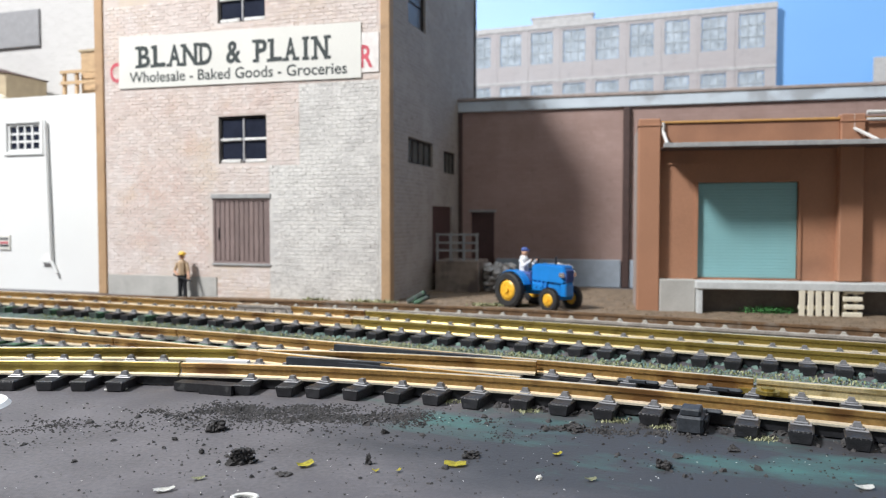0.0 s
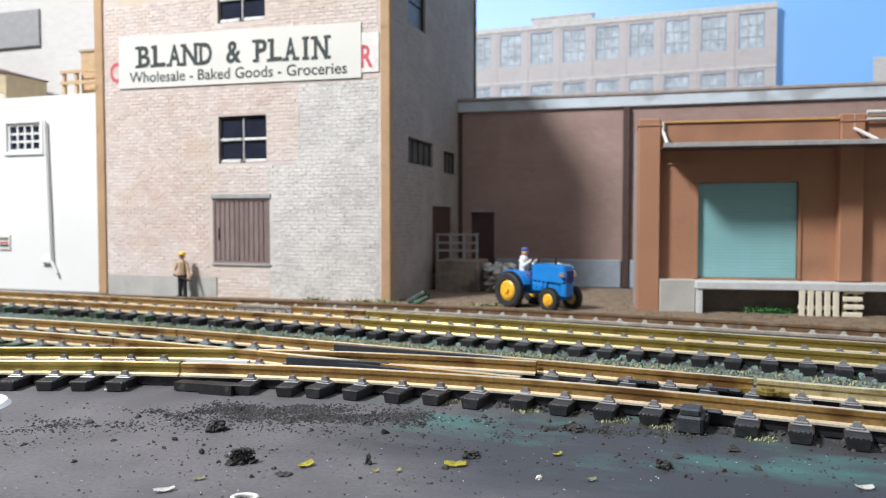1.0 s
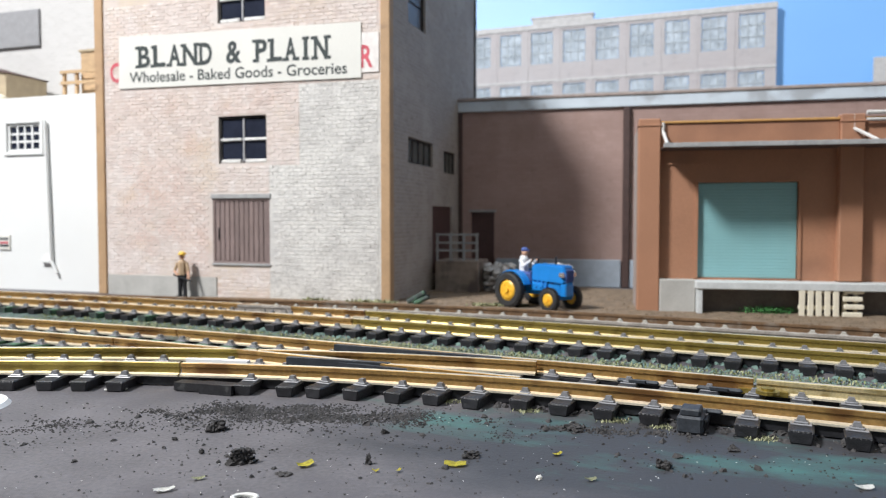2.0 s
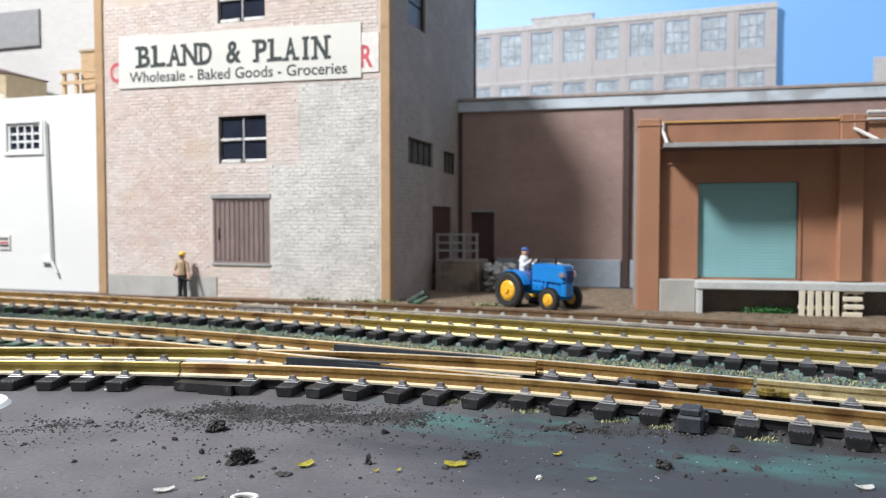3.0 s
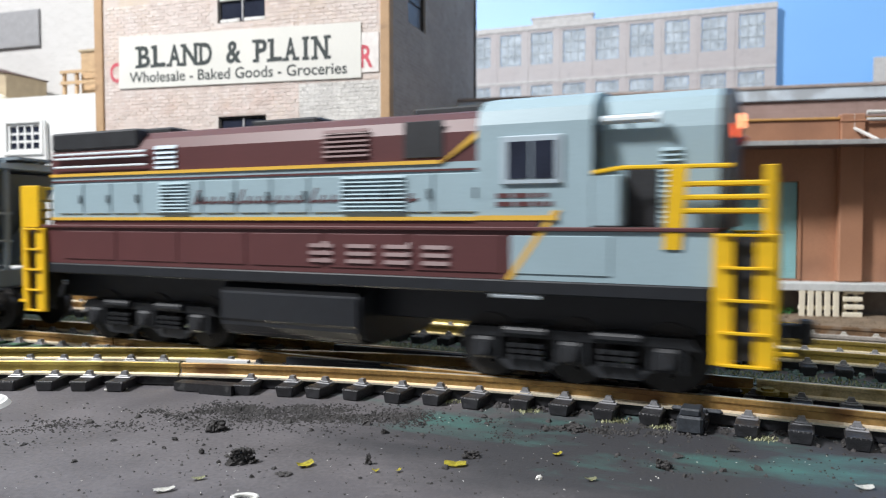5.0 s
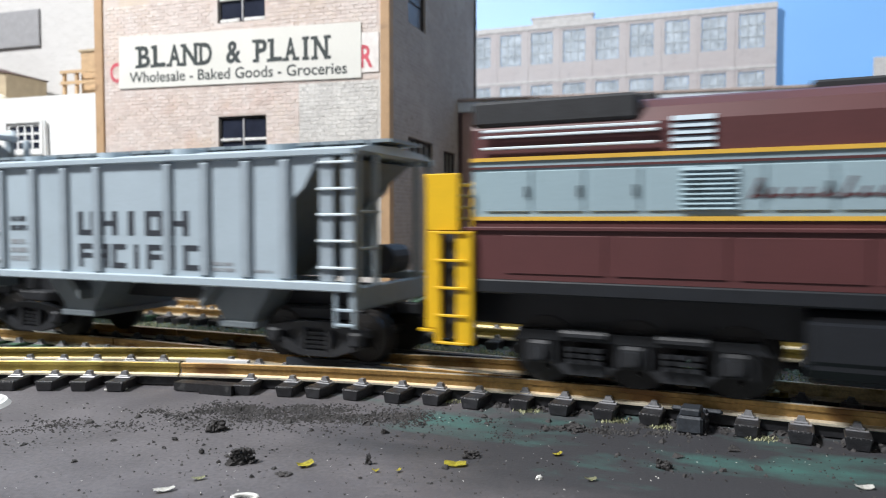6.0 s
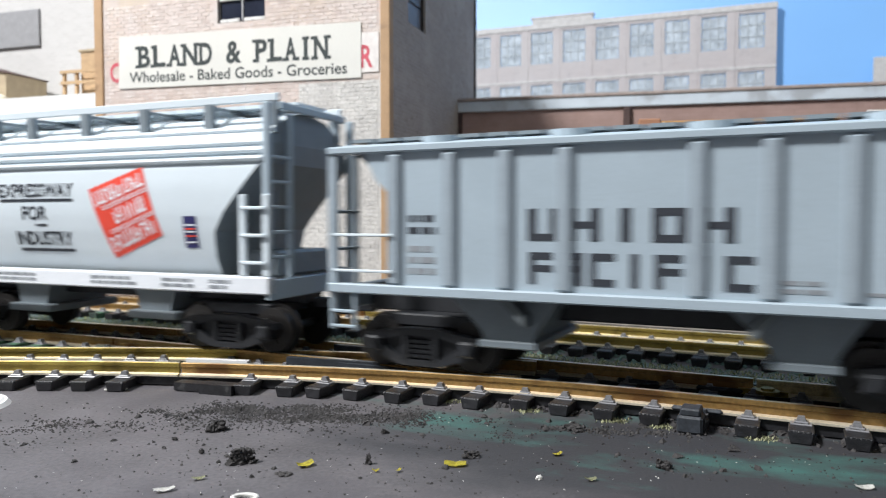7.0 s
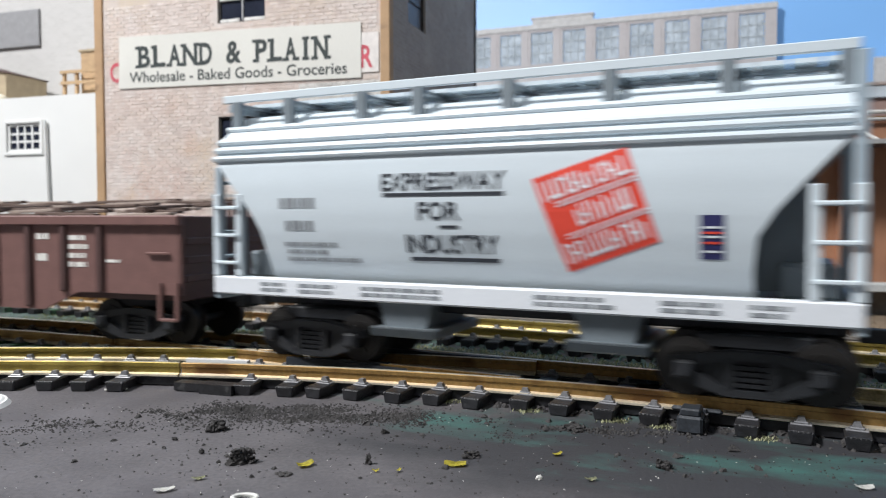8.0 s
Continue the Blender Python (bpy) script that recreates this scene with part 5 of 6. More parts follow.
    part("top_chord", bm, "hopper_grey", hop)
bm = NB()
prism(bm, [(-17.4, 45.4), (17.4, 45.4), (12, 46.6), (0, 47.2), (-12, 46.6)], -110.6, 0, "x")
part("roof", bm, "hopper_grey", hop)
bm = NB()
for x in (-108, -80, -55, -30, -4):
    box(bm, x, x + 1.4, -6.5, 6.5, 46.8, 47.7)
box(bm, -112, 2, -0.4, 0.4, 47.1, 47.7)
roof_walk = part("roof_walk", bm, "hopper_rib", hop)
bm = NB()
box(bm, 0, 4.9, -6.8, 6.8, 47.65, 48.3)
step = mesh_of("plank", bm, "hopper_rib")
for i in range(20):
    ob = new("plank", step)
    ob.parent = roof_walk
    ob.matrix_basis = at_mm(-112 + i * 5.75, 0)
for x in (-90, -66, -44, -20):
    for y in (-11.5, 11.5):
        bm = NB()
        rod(bm, (x, y, 46.0), (x, y, 47.3), 3.4, 16)
        part("hatch", bm, "hopper_grey", hop)
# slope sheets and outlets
# sloped sheets carry the shadow of the car ends in their colour
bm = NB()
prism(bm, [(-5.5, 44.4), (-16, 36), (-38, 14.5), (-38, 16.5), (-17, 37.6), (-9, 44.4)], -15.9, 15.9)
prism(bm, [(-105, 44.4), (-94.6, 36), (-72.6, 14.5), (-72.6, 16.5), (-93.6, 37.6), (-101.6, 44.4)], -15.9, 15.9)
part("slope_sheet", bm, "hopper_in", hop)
for xa, xb in ((-88.0, -67.5), (-41.5, -22.0)):
    bm = NB()
    prism(bm, [(xa, 19.2), (xb, 19.2), (xb - 4.0, 13.2), (xb - 5.2, 10.6), (xa + 7.4, 10.6), (xa + 6.2, 13.2)], -12.5, 12.5)
    box(bm, xa + 6.0, xb - 3.8, -13.2, 13.2, 10.2, 11.6, 0.25)
    part("outlet", bm, "hopper_rib", hop, "grey discharge outlet")
bm = NB()
box(bm, -110, -0.5, -4, 4, 14.5, 19, 0.3)
part("centre_sill", bm, "black", hop)
for d, x in ((1, 0.0), (-1, -110.6)):
    if d > 0:
        bm = NB()
        box(bm, -7.6, -4.6, -17.3, -16.6, 20.8, 44.4, 0.12)
        box(bm, -2.6, -0.1, -17.3, -16.6, 20.8, 44.4, 0.12)
        lad, r0, r1, heights = part("ladder", bm, "hopper_side_rib", hop), -7.6, -0.3, (23.5, 28.5, 33.4, 38.2, 43.1)
    else:
        bm = NB()
        box(bm, -110.6, -108.6, -17.3, -16.6, 20.8, 44.4, 0.12)
        lad, r0, r1, heights = part("corner_post", bm, "hopper_side_rib", hop), -109.0, -96.8, (23.2, 29.7)
    for z in heights:
        bm = NB()
        rod(bm, (r0, -17.75, z), (r1, -17.75, z), 0.27, 6)
        for xx in (r0, r1):
            rod(bm, (xx, -17.75, z), (xx, -16.8, z), 0.24, 6)
        part("rung", bm, "white_car", lad)
    bm = NB()
    a, b = (-4.4, -0.4) if d > 0 else (-110.0, -105.0)
    for xx in (a, b):
        rod(bm, (xx, -16.8, 19.2), (xx, -16.8, 12.2), 0.4, 6)
    for z in (15.6, 12.8):
        rod(bm, (a, -17.0, z), (b, -17.0, z), 0.32, 6)
    part("sill_step", bm, "hopper_grey", hop)
    bm = NB()
    for y in (-16, -9, 9, 15.2):
        box(bm, min(x, x - d * 1.0), max(x, x - d * 1.0), y, y + 1.2, 19, 45, 0.1)
    for z in (27, 34):
        rod(bm, (x - d * 0.4, -16, z), (x - d * 0.4, -7, z), 0.35, 6)
    box(bm, min(x, x - d * 1.6), max(x, x - d * 1.6), -17, 17, 15.5, 20, 0.3)
    part("end_frame", bm, "hopper_rib", hop)
    bm = NB()
    rod(bm, (x - d * 6, 4, 24), (x - d * 6, 12, 24), 3.2, 14)
    part("brake_cylinder", bm, "black", hop)
    coupler(hop, x, d)
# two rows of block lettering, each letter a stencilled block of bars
def block_letters(rows):
    for x0, x1, z0, z1, marks in rows:
        n = len(marks)
        w = (x1 - x0) / n
        for i, k in enumerate(marks):
            bm = NB()
            a, b = x0 + i * w + w * 0.1, x0 + (i + 1) * w - w * 0.1
            h = z1 - z0
            if "l" in k:
                box(bm, a, a + w * 0.24, -16.68, -16.58, z0, z1)
            if "r" in k:
                box(bm, b - w * 0.24, b, -16.68, -16.58, z0, z1)
            if "t" in k:
                box(bm, a, b, -16.70, -16.59, z1 - h * 0.22, z1)
            if "m" in k:
                box(bm, a, b, -16.70, -16.59, z0 + h * 0.4, z0 + h * 0.6)
            if "b" in k:
                box(bm, a, b, -16.70, -16.59, z0, z0 + h * 0.22)
            if "c" in k:
                box(bm, (a + b) / 2 - w * 0.13, (a + b) / 2 + w * 0.13, -16.68, -16.58, z0, z1)
            part("block_letter", bm, "letter", hop, "black block letter shape")


block_letters(((-72.4, -39.2, 29.1, 34.3, ("lrb", "lrm", "c", "lrtb", "lrm")), (-72.0, -36.8, 22.0, 27.2, ("ltm", "lrtm", "ltb", "c", "ltm", "c", "ltb"))))
bars(hop, -94, -88, 29.6, 33.8, 2, -16.68, "letter", label="black reporting mark bars", seed=3)
bars(hop, -94, -88, 22.5, 28.4, 3, -16.68, "pale_letter", label="grey data bars", seed=4)
bars(hop, -34, -27, 21.8, 24.2, 2, -16.68, "pale_letter", label="grey data bars", seed=5)
bars(hop, -23, -18, 21.9, 22.8, 1, -16.68, "pale_letter", seed=6)
bogie(hop, -12.0, (-9.6, 9.6), 4.7), bogie(hop, -94.0, (-9.6, 9.6), 4.7)

# pale grey round-sided covered hopper
cf = thing("covered_hopper", "pale grey round-sided covered hopper car with a red logo", "freight car")
XL = [(21, -102.5, -14.2), (25, -102.6, -14.3), (30, -103.6, -13.8), (34, -105.8, -11.2), (39.4, -110.5, -6.4), (43.9, -114.6, -2.2), (48, -114.8, -1.8), (55.5, -114.4, -2.0)]
SEC = [(13.6, 21), (15.4, 25), (16.6, 30), (17.1, 34), (17.2, 39.4), (16.8, 43.9), (15.2, 48), (11.6, 51.6), (7, 54.0), (0, 55.4)]


def x_ends(z):
    for (z0, a0, b0), (z1, a1, b1) in zip(XL, XL[1:]):
        if z <= z1:
            u = (z - z0) / (z1 - z0)
            return a0 + u * (a1 - a0), b0 + u * (b1 - b0)
    return XL[-1][1:]


fine_sec = []
for (y0, z0), (y1, z1) in zip(SEC, SEC[1:]):
    for k in range(3):
        fine_sec.append((y0 + (y1 - y0) * k / 3, z0 + (z1 - z0) * k / 3))
fine_sec.append(SEC[-1])
ring = [(-y, z) for y, z in fine_sec] + [(y, z) for y, z in fine_sec[-2::-1]]
bm = NB()
cols = []
for y, z in ring:
    a, b = x_ends(z)
    cols.append([bm.verts.new((a + (b - a) * k / 8, y, z)) for k in range(9)])
for p, q in zip(cols, cols[1:]):
    for k in range(8):
        bm.faces.new((p[k], p[k + 1], q[k + 1], q[k])).smooth = True
body = part("body", bm, "white_car", cf)
half = len(cols) // 2
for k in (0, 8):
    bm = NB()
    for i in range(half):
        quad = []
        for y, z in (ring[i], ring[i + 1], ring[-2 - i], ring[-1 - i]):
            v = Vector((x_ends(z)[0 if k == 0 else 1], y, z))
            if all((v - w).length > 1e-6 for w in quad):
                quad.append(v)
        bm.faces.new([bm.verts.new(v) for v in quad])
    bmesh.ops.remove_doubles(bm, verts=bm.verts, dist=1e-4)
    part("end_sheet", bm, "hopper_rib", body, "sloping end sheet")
for z, y in ((44.6, 16.9), (46.3, 16.2), (48.0, 15.4), (50.9, 12.6)):
    bm = NB()
    for side in (-1, 1):
        rod(bm, (-115, side * y, z), (-1.6, side * y, z), 0.6, 8)
    part("roof_rib", bm, "white_car", body)
for side in (-1, 1):
    bm = NB()
    a, b = sorted((side * 15.2, side * 17.5))
    box(bm, -115.1, 0, a, b, 17.6, 21.2, 0.3)
    part("side_sill", bm, "white_sill", cf, "white side sill")
bm = NB()
box(bm, -114.5, -0.8, -0.5, 0.5, 55.9, 56.4)
walk_top = part("roof_walk", bm, "white_car", cf)
bm = NB()
box(bm, 0, 4.3, -5.5, 5.5, 56.4, 57.1)
step = mesh_of("plank", bm, "white_car")
for i in range(24):
    ob = new("plank", step)
    ob.parent = walk_top
    ob.matrix_basis = at_mm(-114.5 + i * 4.75, 0)
bm = NB()
for side in (-1, 1):
    box(bm, -116.4, -1.0, side * 12.2 - 0.5, side * 12.2 + 0.5, 56.4, 58.0, 0.15)
part("roof_rail", bm, "white_car", cf)
for x in (-113, -100, -83, -71, -53.6, -36.2, -18.4, -2.5):
    bm = NB()
    for side in (-1, 1):
        box(bm, x - 1.1, x + 1.1, side * 11.9 - 0.8, side * 11.9 + 0.8, 50.0, 56.6, 0.12)
    box(bm, x - 0.6, x + 0.6, -12, 12, 55.6, 56.3)
    part("walk_bracket", bm, "hopper_rib", cf)
for d, x in ((1, 0.0), (-1, -115.1)):
    ladder(cf, min(x, x - d * 7.2), max(x, x - d * 7.2), -17.4, 21.2, 37.5, 3, "white_car", 1.6, 0.9, bar=0.36)
    bm = NB()
    for y in (-17, 15.6):
        box(bm, min(x - d * 0.2, x - d * 1.8), max(x - d * 0.2, x - d * 1.8), y, y + 1.4, 19, 55.5 if d > 0 else 43, 0.15)
    box(bm, min(x, x - d * 1.2), max(x, x - d * 1.2), -17, 17, 16.5, 20.5, 0.2)
    box(bm, min(x, x - d * 1.0), max(x, x - d * 1.0), -12.6, 12.6, 54.6, 56.2, 0.2)
    for z in (25, 30, 35, 40, 45):
        rod(bm, (x - d * 0.5, -16, z), (x - d * 0.5, -9, z), 0.35, 6)
    box(bm, min(x - d * 0.2, x - d * 1.2), max(x - d * 0.2, x - d * 1.2), -9.6, -8.6, 20, 54 if d > 0 else 43)
    part("end_frame", bm, "hopper_grey", cf)
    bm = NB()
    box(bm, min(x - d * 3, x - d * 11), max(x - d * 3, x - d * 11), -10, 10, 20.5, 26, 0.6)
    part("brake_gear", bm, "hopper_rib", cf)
    # added plate in the shade-toned grey fills the open car end
    bm = NB()
    tip = -6.2 if d > 0 else -109.2
    edge = [(x_ends(z)[1 if d > 0 else 0] - d * 0.4, z) for z in (21.4, 25, 30, 34, 38)]
    prism(bm, edge + [(tip, 39.0), (tip, 27.0), (tip - d * 3.2, 21.4)], -6.4, -5.6)
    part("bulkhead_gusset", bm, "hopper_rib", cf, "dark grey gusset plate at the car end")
    coupler(cf, x, d)
bm = NB()
box(bm, -114, -1, -4, 4, 14.5, 18.5, 0.3)
part("centre_sill", bm, "black", cf)
for xa in (-84.5, -46):
    bm = NB()
    prism(bm, [(xa - 3, 21), (xa + 20, 21), (xa + 14.5, 16), (xa + 13, 10.4), (xa + 5, 10.4), (xa + 3.5, 16)], -9, 9)
    box(bm, xa + 2, xa + 16, -10.5, 10.5, 10.2, 12.0, 0.3)
    part("outlet", bm, "hopper_rib", cf, "grey discharge outlet")


def on_side(z, pad=0.12):
    for (y0, z0), (y1, z1) in zip(SEC, SEC[1:]):
        if z <= z1:
            return -(y0 + (y1 - y0) * (z - z0) / (z1 - z0)) - pad
    return -17


def wrap(bm, pad=0.12):
    for v in bm.verts:
        v.co.y = on_side(v.co.z, pad) + v.co.y
    return bm


def cut_rows(bm, n):
    zs = [v.co.z for v in bm.verts]
    for i in range(1, n):
        z = min(zs) + (max(zs) - min(zs)) * i / n
        bmesh.ops.bisect_plane(bm, geom=bm.verts[:] + bm.edges[:] + bm.faces[:], plane_co=(0, 0, z), plane_no=(0, 0, 1))
    return bm


def decal(pts, mat, label="", pad=0.12, n=6):
    bm = NB()
    bm.faces.new([bm.verts.new((x, 0, z)) for x, z in pts])
    part("marking", wrap(cut_rows(bm, n), pad), mat, cf, label)


for text, x, z, w, h in (("EXPRESSWAY", -75.8, 37.6, 23.6, 3.1), ("FOR", -68.5, 32.4, 8, 3.2), ("INDUSTRY", -71.2, 26.6, 17.6, 3.3)):
    part("lettering", wrap(cut_rows(shift(words(text, w, h, 0.02), x, 0, z), 3)), "letter", cf, text.lower() + " in black letters")
decal([(-75.6, 36.6), (-52.4, 36.6), (-52.4, 37.2), (-75.6, 37.2)], "letter", n=1)
decal([(-64.5, 31.0), (-60.8, 31.0), (-60.8, 31.5), (-64.5, 31.5)], "letter", n=1)
decal([(-70.6, 25.2), (-53.6, 25.2), (-53.6, 25.9), (-70.6, 25.9)], "letter", n=1)
LQ = [Vector((-47.5, 39.0)), Vector((-32.5, 43.7)), Vector((-27.4, 29.2)), Vector((-41.7, 23.9))]


def in_logo(u, v):
    p = LQ[0].lerp(LQ[1], u).lerp(LQ[3].lerp(LQ[2], u), v)
    return p.x, p.y


decal([in_logo(*q) for q in ((0, 0), (1, 0), (1, 1), (0, 1))], "logo_red", "orange-red tilted square logo with white strokes", 0.12, 14)
for v in (0.30, 0.335, 0.64, 0.675):
    decal([in_logo(0.14, v), in_logo(1, v), in_logo(1, v + 0.014), in_logo(0.14, v + 0.014)], "white_sill", pad=0.24, n=5)
rnd = random.Random(4)
for row, (v0, v1, u0) in enumerate(((0.06, 0.27, 0.05), (0.38, 0.6, 0.3), (0.71, 0.93, 0.06))):
    u = u0
    while u < 0.93:
        w = rnd.uniform(0.018, 0.034)
        low = rnd.choice((0, 0, 0.05))
        decal([in_logo(u, v0 + low), in_logo(u + w, v0 + low), in_logo(u + w, v1), in_logo(u, v1)], "white_sill", pad=0.24, n=3)
        if rnd.random() < 0.6:
            e = rnd.choice((v0 + 0.02, v1 - 0.045, (v0 + v1) / 2))
            decal([in_logo(u, e), in_logo(u + 0.08, e), in_logo(u + 0.08, e + 0.03), in_logo(u, e + 0.03)], "white_sill", pad=0.25, n=2)
        u += w + rnd.uniform(0.03, 0.05)
decal([(-21.6, 26.6), (-18.2, 26.6), (-18.2, 33.2), (-21.6, 33.2)], "navy", "navy reporting label with coloured bars", 0.12)
for z, c in ((27.6, "white_sill"), (28.9, "logo_red"), (29.8, "white_sill"), (30.4, "logo_red"), (31.2, "white_sill")):
    decal([(-21.2, z), (-18.6, z), (-18.6, z + 0.35), (-21.2, z + 0.35)], c, pad=0.2, n=1)
for x0, x1, z, h in ((-98.6, -90.5, 34.7, 1.9), (-97.4, -91, 30.4, 1.9), (-98, -86, 27.4, 0.8), (-97.5, -88, 26.0, 0.8), (-97.6, -81, 24.5, 0.8)):
    x, k = x0, 0
    while x < x1:
        w = min((0.9, 1.6, 0.7, 1.2)[k % 4] * (1.2 if h > 1 else 1), x1 - x)
        decal([(x, z), (x + w, z), (x + w, z + h), (x, z + h)], "pale_letter", n=2)
        x, k = x + w + 0.45, k + 1
for x0, x1, sd in ((-103, -97, 1), (-94, -84, 2), (-80, -63, 3), (-47, -33, 4), (-27, -17, 5), (-14.5, -9, 6)):
    bars(cf, x0, x1, 18.4, 20.6, 2, -17.6, "pale_letter", "lettering", "grey data bars", seed=sd)
bogie(cf, -14.5, (-9.6, 9.6), 4.7), bogie(cf, -95.0, (-9.6, 9.6), 4.7)

# brown gondola with a slatted load
gon = thing("gondola", "brown ribbed gondola car with a slatted load", "freight car")
GL = -165
for side in (-1, 1):
    bm = NB()
    prism(bm, [(GL, 16.3), (GL + 20, 16.3), (GL + 27, 12), (-38, 12), (-28, 16.3), (0, 16.3), (0, 31.4), (GL, 31.4)], side * 15.6, side * 16.4)
    part("side_sheet", bm, "oxide", gon)
    bm = NB()
    a, b = sorted((side * 15.2, side * 17.6))
    box(bm, GL, 0, a, b, 31.2, 33.4, 0.25)
    part("top_rail", bm, "oxide", gon)
    for i in range(14):
        x = -21.5 - i * 10.3
        bm = NB()
        a, b = sorted((side * 16.4, side * 17.3))
        z0 = 12.6 if GL + 27 < x < -38 else 16.4
        box(bm, x - 0.9, x + 0.9, a, b, z0, 31.2, 0.25)
        part("rib", bm, "oxide_dark", gon)
for x in (0, GL + 1):
    bm = NB()
    box(bm, x - 1, x, -16.4, 16.4, 15, 33.2, 0.2)
    for z in (19, 23, 27):
        box(bm, x - 1.4, x + 0.5, -15.5, 15.5, z, z + 1.6, 0.15)
    part("end_sheet", bm, "oxide_dark", gon, "ribbed end darkened for its shadow")
bm = NB()
box(bm, GL + 1, -1, -15.6, 15.6, 15, 17)
part("floor", bm, "oxide_dark", gon)
bm = NB()
box(bm, GL + 2, -2, -15.0, 15.0, 31.0, 32.6, 0.2)
part("load_bed", bm, "load", gon, "dark bed under the slats")
GR = random.Random(31)
for i in range(9):
    for j, y in enumerate((-14.2, -10.4, -6.2, -1.8, 2.6, 7.0, 11.4)):
        x, n_s, lift = -4 - i * 17.6 - GR.uniform(0, 3), GR.uniform(14, 19), GR.uniform(-0.25, 0.5)
        bm = NB()
        box(bm, -n_s / 2, n_s / 2, -1.1, 1.1, -0.35, 0.35, 0.1)
        ob = part("slat", bm, "load" if (i + j) % 3 else "load_pale", gon)
        ob.matrix_basis = at_mm(x - n_s / 2, y, 33.5 + lift + 0.14 * (y + 14), GR.uniform(-5, 5), 0, GR.uniform(-2.5, 2.5))
for i in range(7):
    bm = NB()
    box(bm, -1.1, 1.1, -14.8, 14.8, -0.5, 0.5, 0.15)
    for y in (-14.2, 14.2):
        box(bm, -1.0, 1.0, y - 0.6, y + 0.6, -2.6, -0.4, 0.1)
    part("cross_bar", bm, "load", gon, "", at_mm(-12.0 - i * 23.5, 0, 35.6, 0, 3))
bm = NB()
rod(bm, (-8.5, -16.9, 25.2), (-3, -16.9, 25.2), 0.35, 6)
rod(bm, (-5.5, -16.9, 11.0), (-1, -16.9, 11.0), 0.4, 6)
box(bm, -5.8, -5.0, -17.1, -16.5, 11, 19)
box(bm, -1.4, -0.6, -17.1, -16.5, 11, 19)
part("grab_iron", bm, "oxide", gon)
bars(gon, -40, -35.5, 27.5, 30, 1, -16.5, "chip", label="white data bars", seed=9)
bars(gon, -40, -36.5, 22.5, 25.5, 1, -16.5, "chip", label="white data bars", seed=8)
bars(gon, -30.5, -25, 21.5, 29.5, 4, -16.5, "chip", label="white data bars", seed=7)
bars(gon, -20, -15.5, 22.8, 24, 1, -16.5, "chip", seed=5)
bogie(gon, -16, (-9.6, 9.6), 4.7), bogie(gon, GL + 16, (-9.6, 9.6), 4.7)
coupler(gon, 0, 1), coupler(gon, GL, -1)


# ---- tractor and its driver ----
tractor = thing("tractor", "glossy blue toy tractor with yellow wheels on the dirt", "tractor", at_mm(29.6, 270.2, 0.8, -48))


def tyre_wheel(name, x, y, r, w, side):
    bm = NB()
    n = 28
    prof = [(r * 0.62, -w / 2), (r * 0.9, -w / 2), (r, -w / 3), (r, w / 3), (r * 0.9, w / 2), (r * 0.62, w / 2)]
    rings = [[bm.verts.new((math.cos(a) * pr, py, math.sin(a) * pr)) for pr, py in prof] for a in [2 * math.pi * k / n for k in range(n)]]
    for k in range(n):
        p, q = rings[k], rings[(k + 1) % n]
        for i in range(len(prof)):
            bm.faces.new((p[i], p[(i + 1) % len(prof)], q[(i + 1) % len(prof)], q[i]))
    for k in range(n):
        a = 2 * math.pi * k / n
        box(bm, -0.22, 0.22, -w / 2 * 0.9, w / 2 * 0.9, r - 0.1, r + 0.3, m=Matrix.Rotation(a, 4, "Y"))
    bmesh.ops.recalc_face_normals(bm, faces=bm.faces)
    tyre = part(name, bm, "tyre", tractor, at=at_mm(x, y, r))
    bm = NB()
    rod(bm, (0, -w * 0.28, 0), (0, w * 0.28, 0), r * 0.66, 24)
    rod(bm, (0, side * w * 0.28, 0), (0, side * w * 0.5, 0), r * 0.6, 24, r * 0.46)
    rod(bm, (0, side * w * 0.4, 0), (0, side * w * 0.72, 0), r * 0.17, 10)
    for k in range(6):
        a = k * math.pi / 3
        rod(bm, (math.cos(a) * r * 0.3, side * w * 0.4, math.sin(a) * r * 0.3), (math.cos(a) * r * 0.3, side * w * 0.58, math.sin(a) * r * 0.3), r * 0.06, 6)
    part("rim", bm, "tr_yellow", tyre, "yellow wheel rim")


for side in (-1, 1):
    tyre_wheel("rear_wheel", 0, side * 7.4, 6.3, 3.0, side)
    tyre_wheel("front_wheel", 17.6, side * 6.3, 3.9, 2.2, side)
bm = NB()
prism(bm, [(6.2, 9.6), (20.8, 9.0), (21.4, 9.8), (21.4, 14.6), (20.6, 15.6), (8, 15.9), (6.2, 15.2)], -2.7, 2.7)
bmesh.ops.bevel(bm, geom=[e for e in bm.edges], offset=0.5, segments=2, affect="EDGES")
part("bonnet", bm, "tr_blue", tractor)
bm = NB()
box(bm, -2, 19, -1.9, 1.9, 4.8, 9.7, 0.5)
box(bm, 6.5, 12, -3.0, 3.0, 6.0, 9.2, 0.5)
box(bm, 19, 21.6, -2.4, 2.4, 4.6, 9.4, 0.4)
rod(bm, (17.6, -5.6, 3.9), (17.6, 5.6, 3.9), 0.8, 8)
rod(bm, (0, -6.2, 6.3), (0, 6.2, 6.3), 1.3, 10)
for x in (9, 11, 13):
    rod(bm, (x, -3.1, 7.4), (x, -2.0, 10.6), 0.45, 6)
part("engine", bm, "tr_blue", tractor)
bm = NB()
for i in range(7):
    box(bm, 21.3, 21.7, -2.0 + i * 0.62, -1.7 + i * 0.62, 9.8, 14.2)
part("grille", bm, "blue_cap", tractor)
for y in (-3.1, 3.1):
    bm = NB()
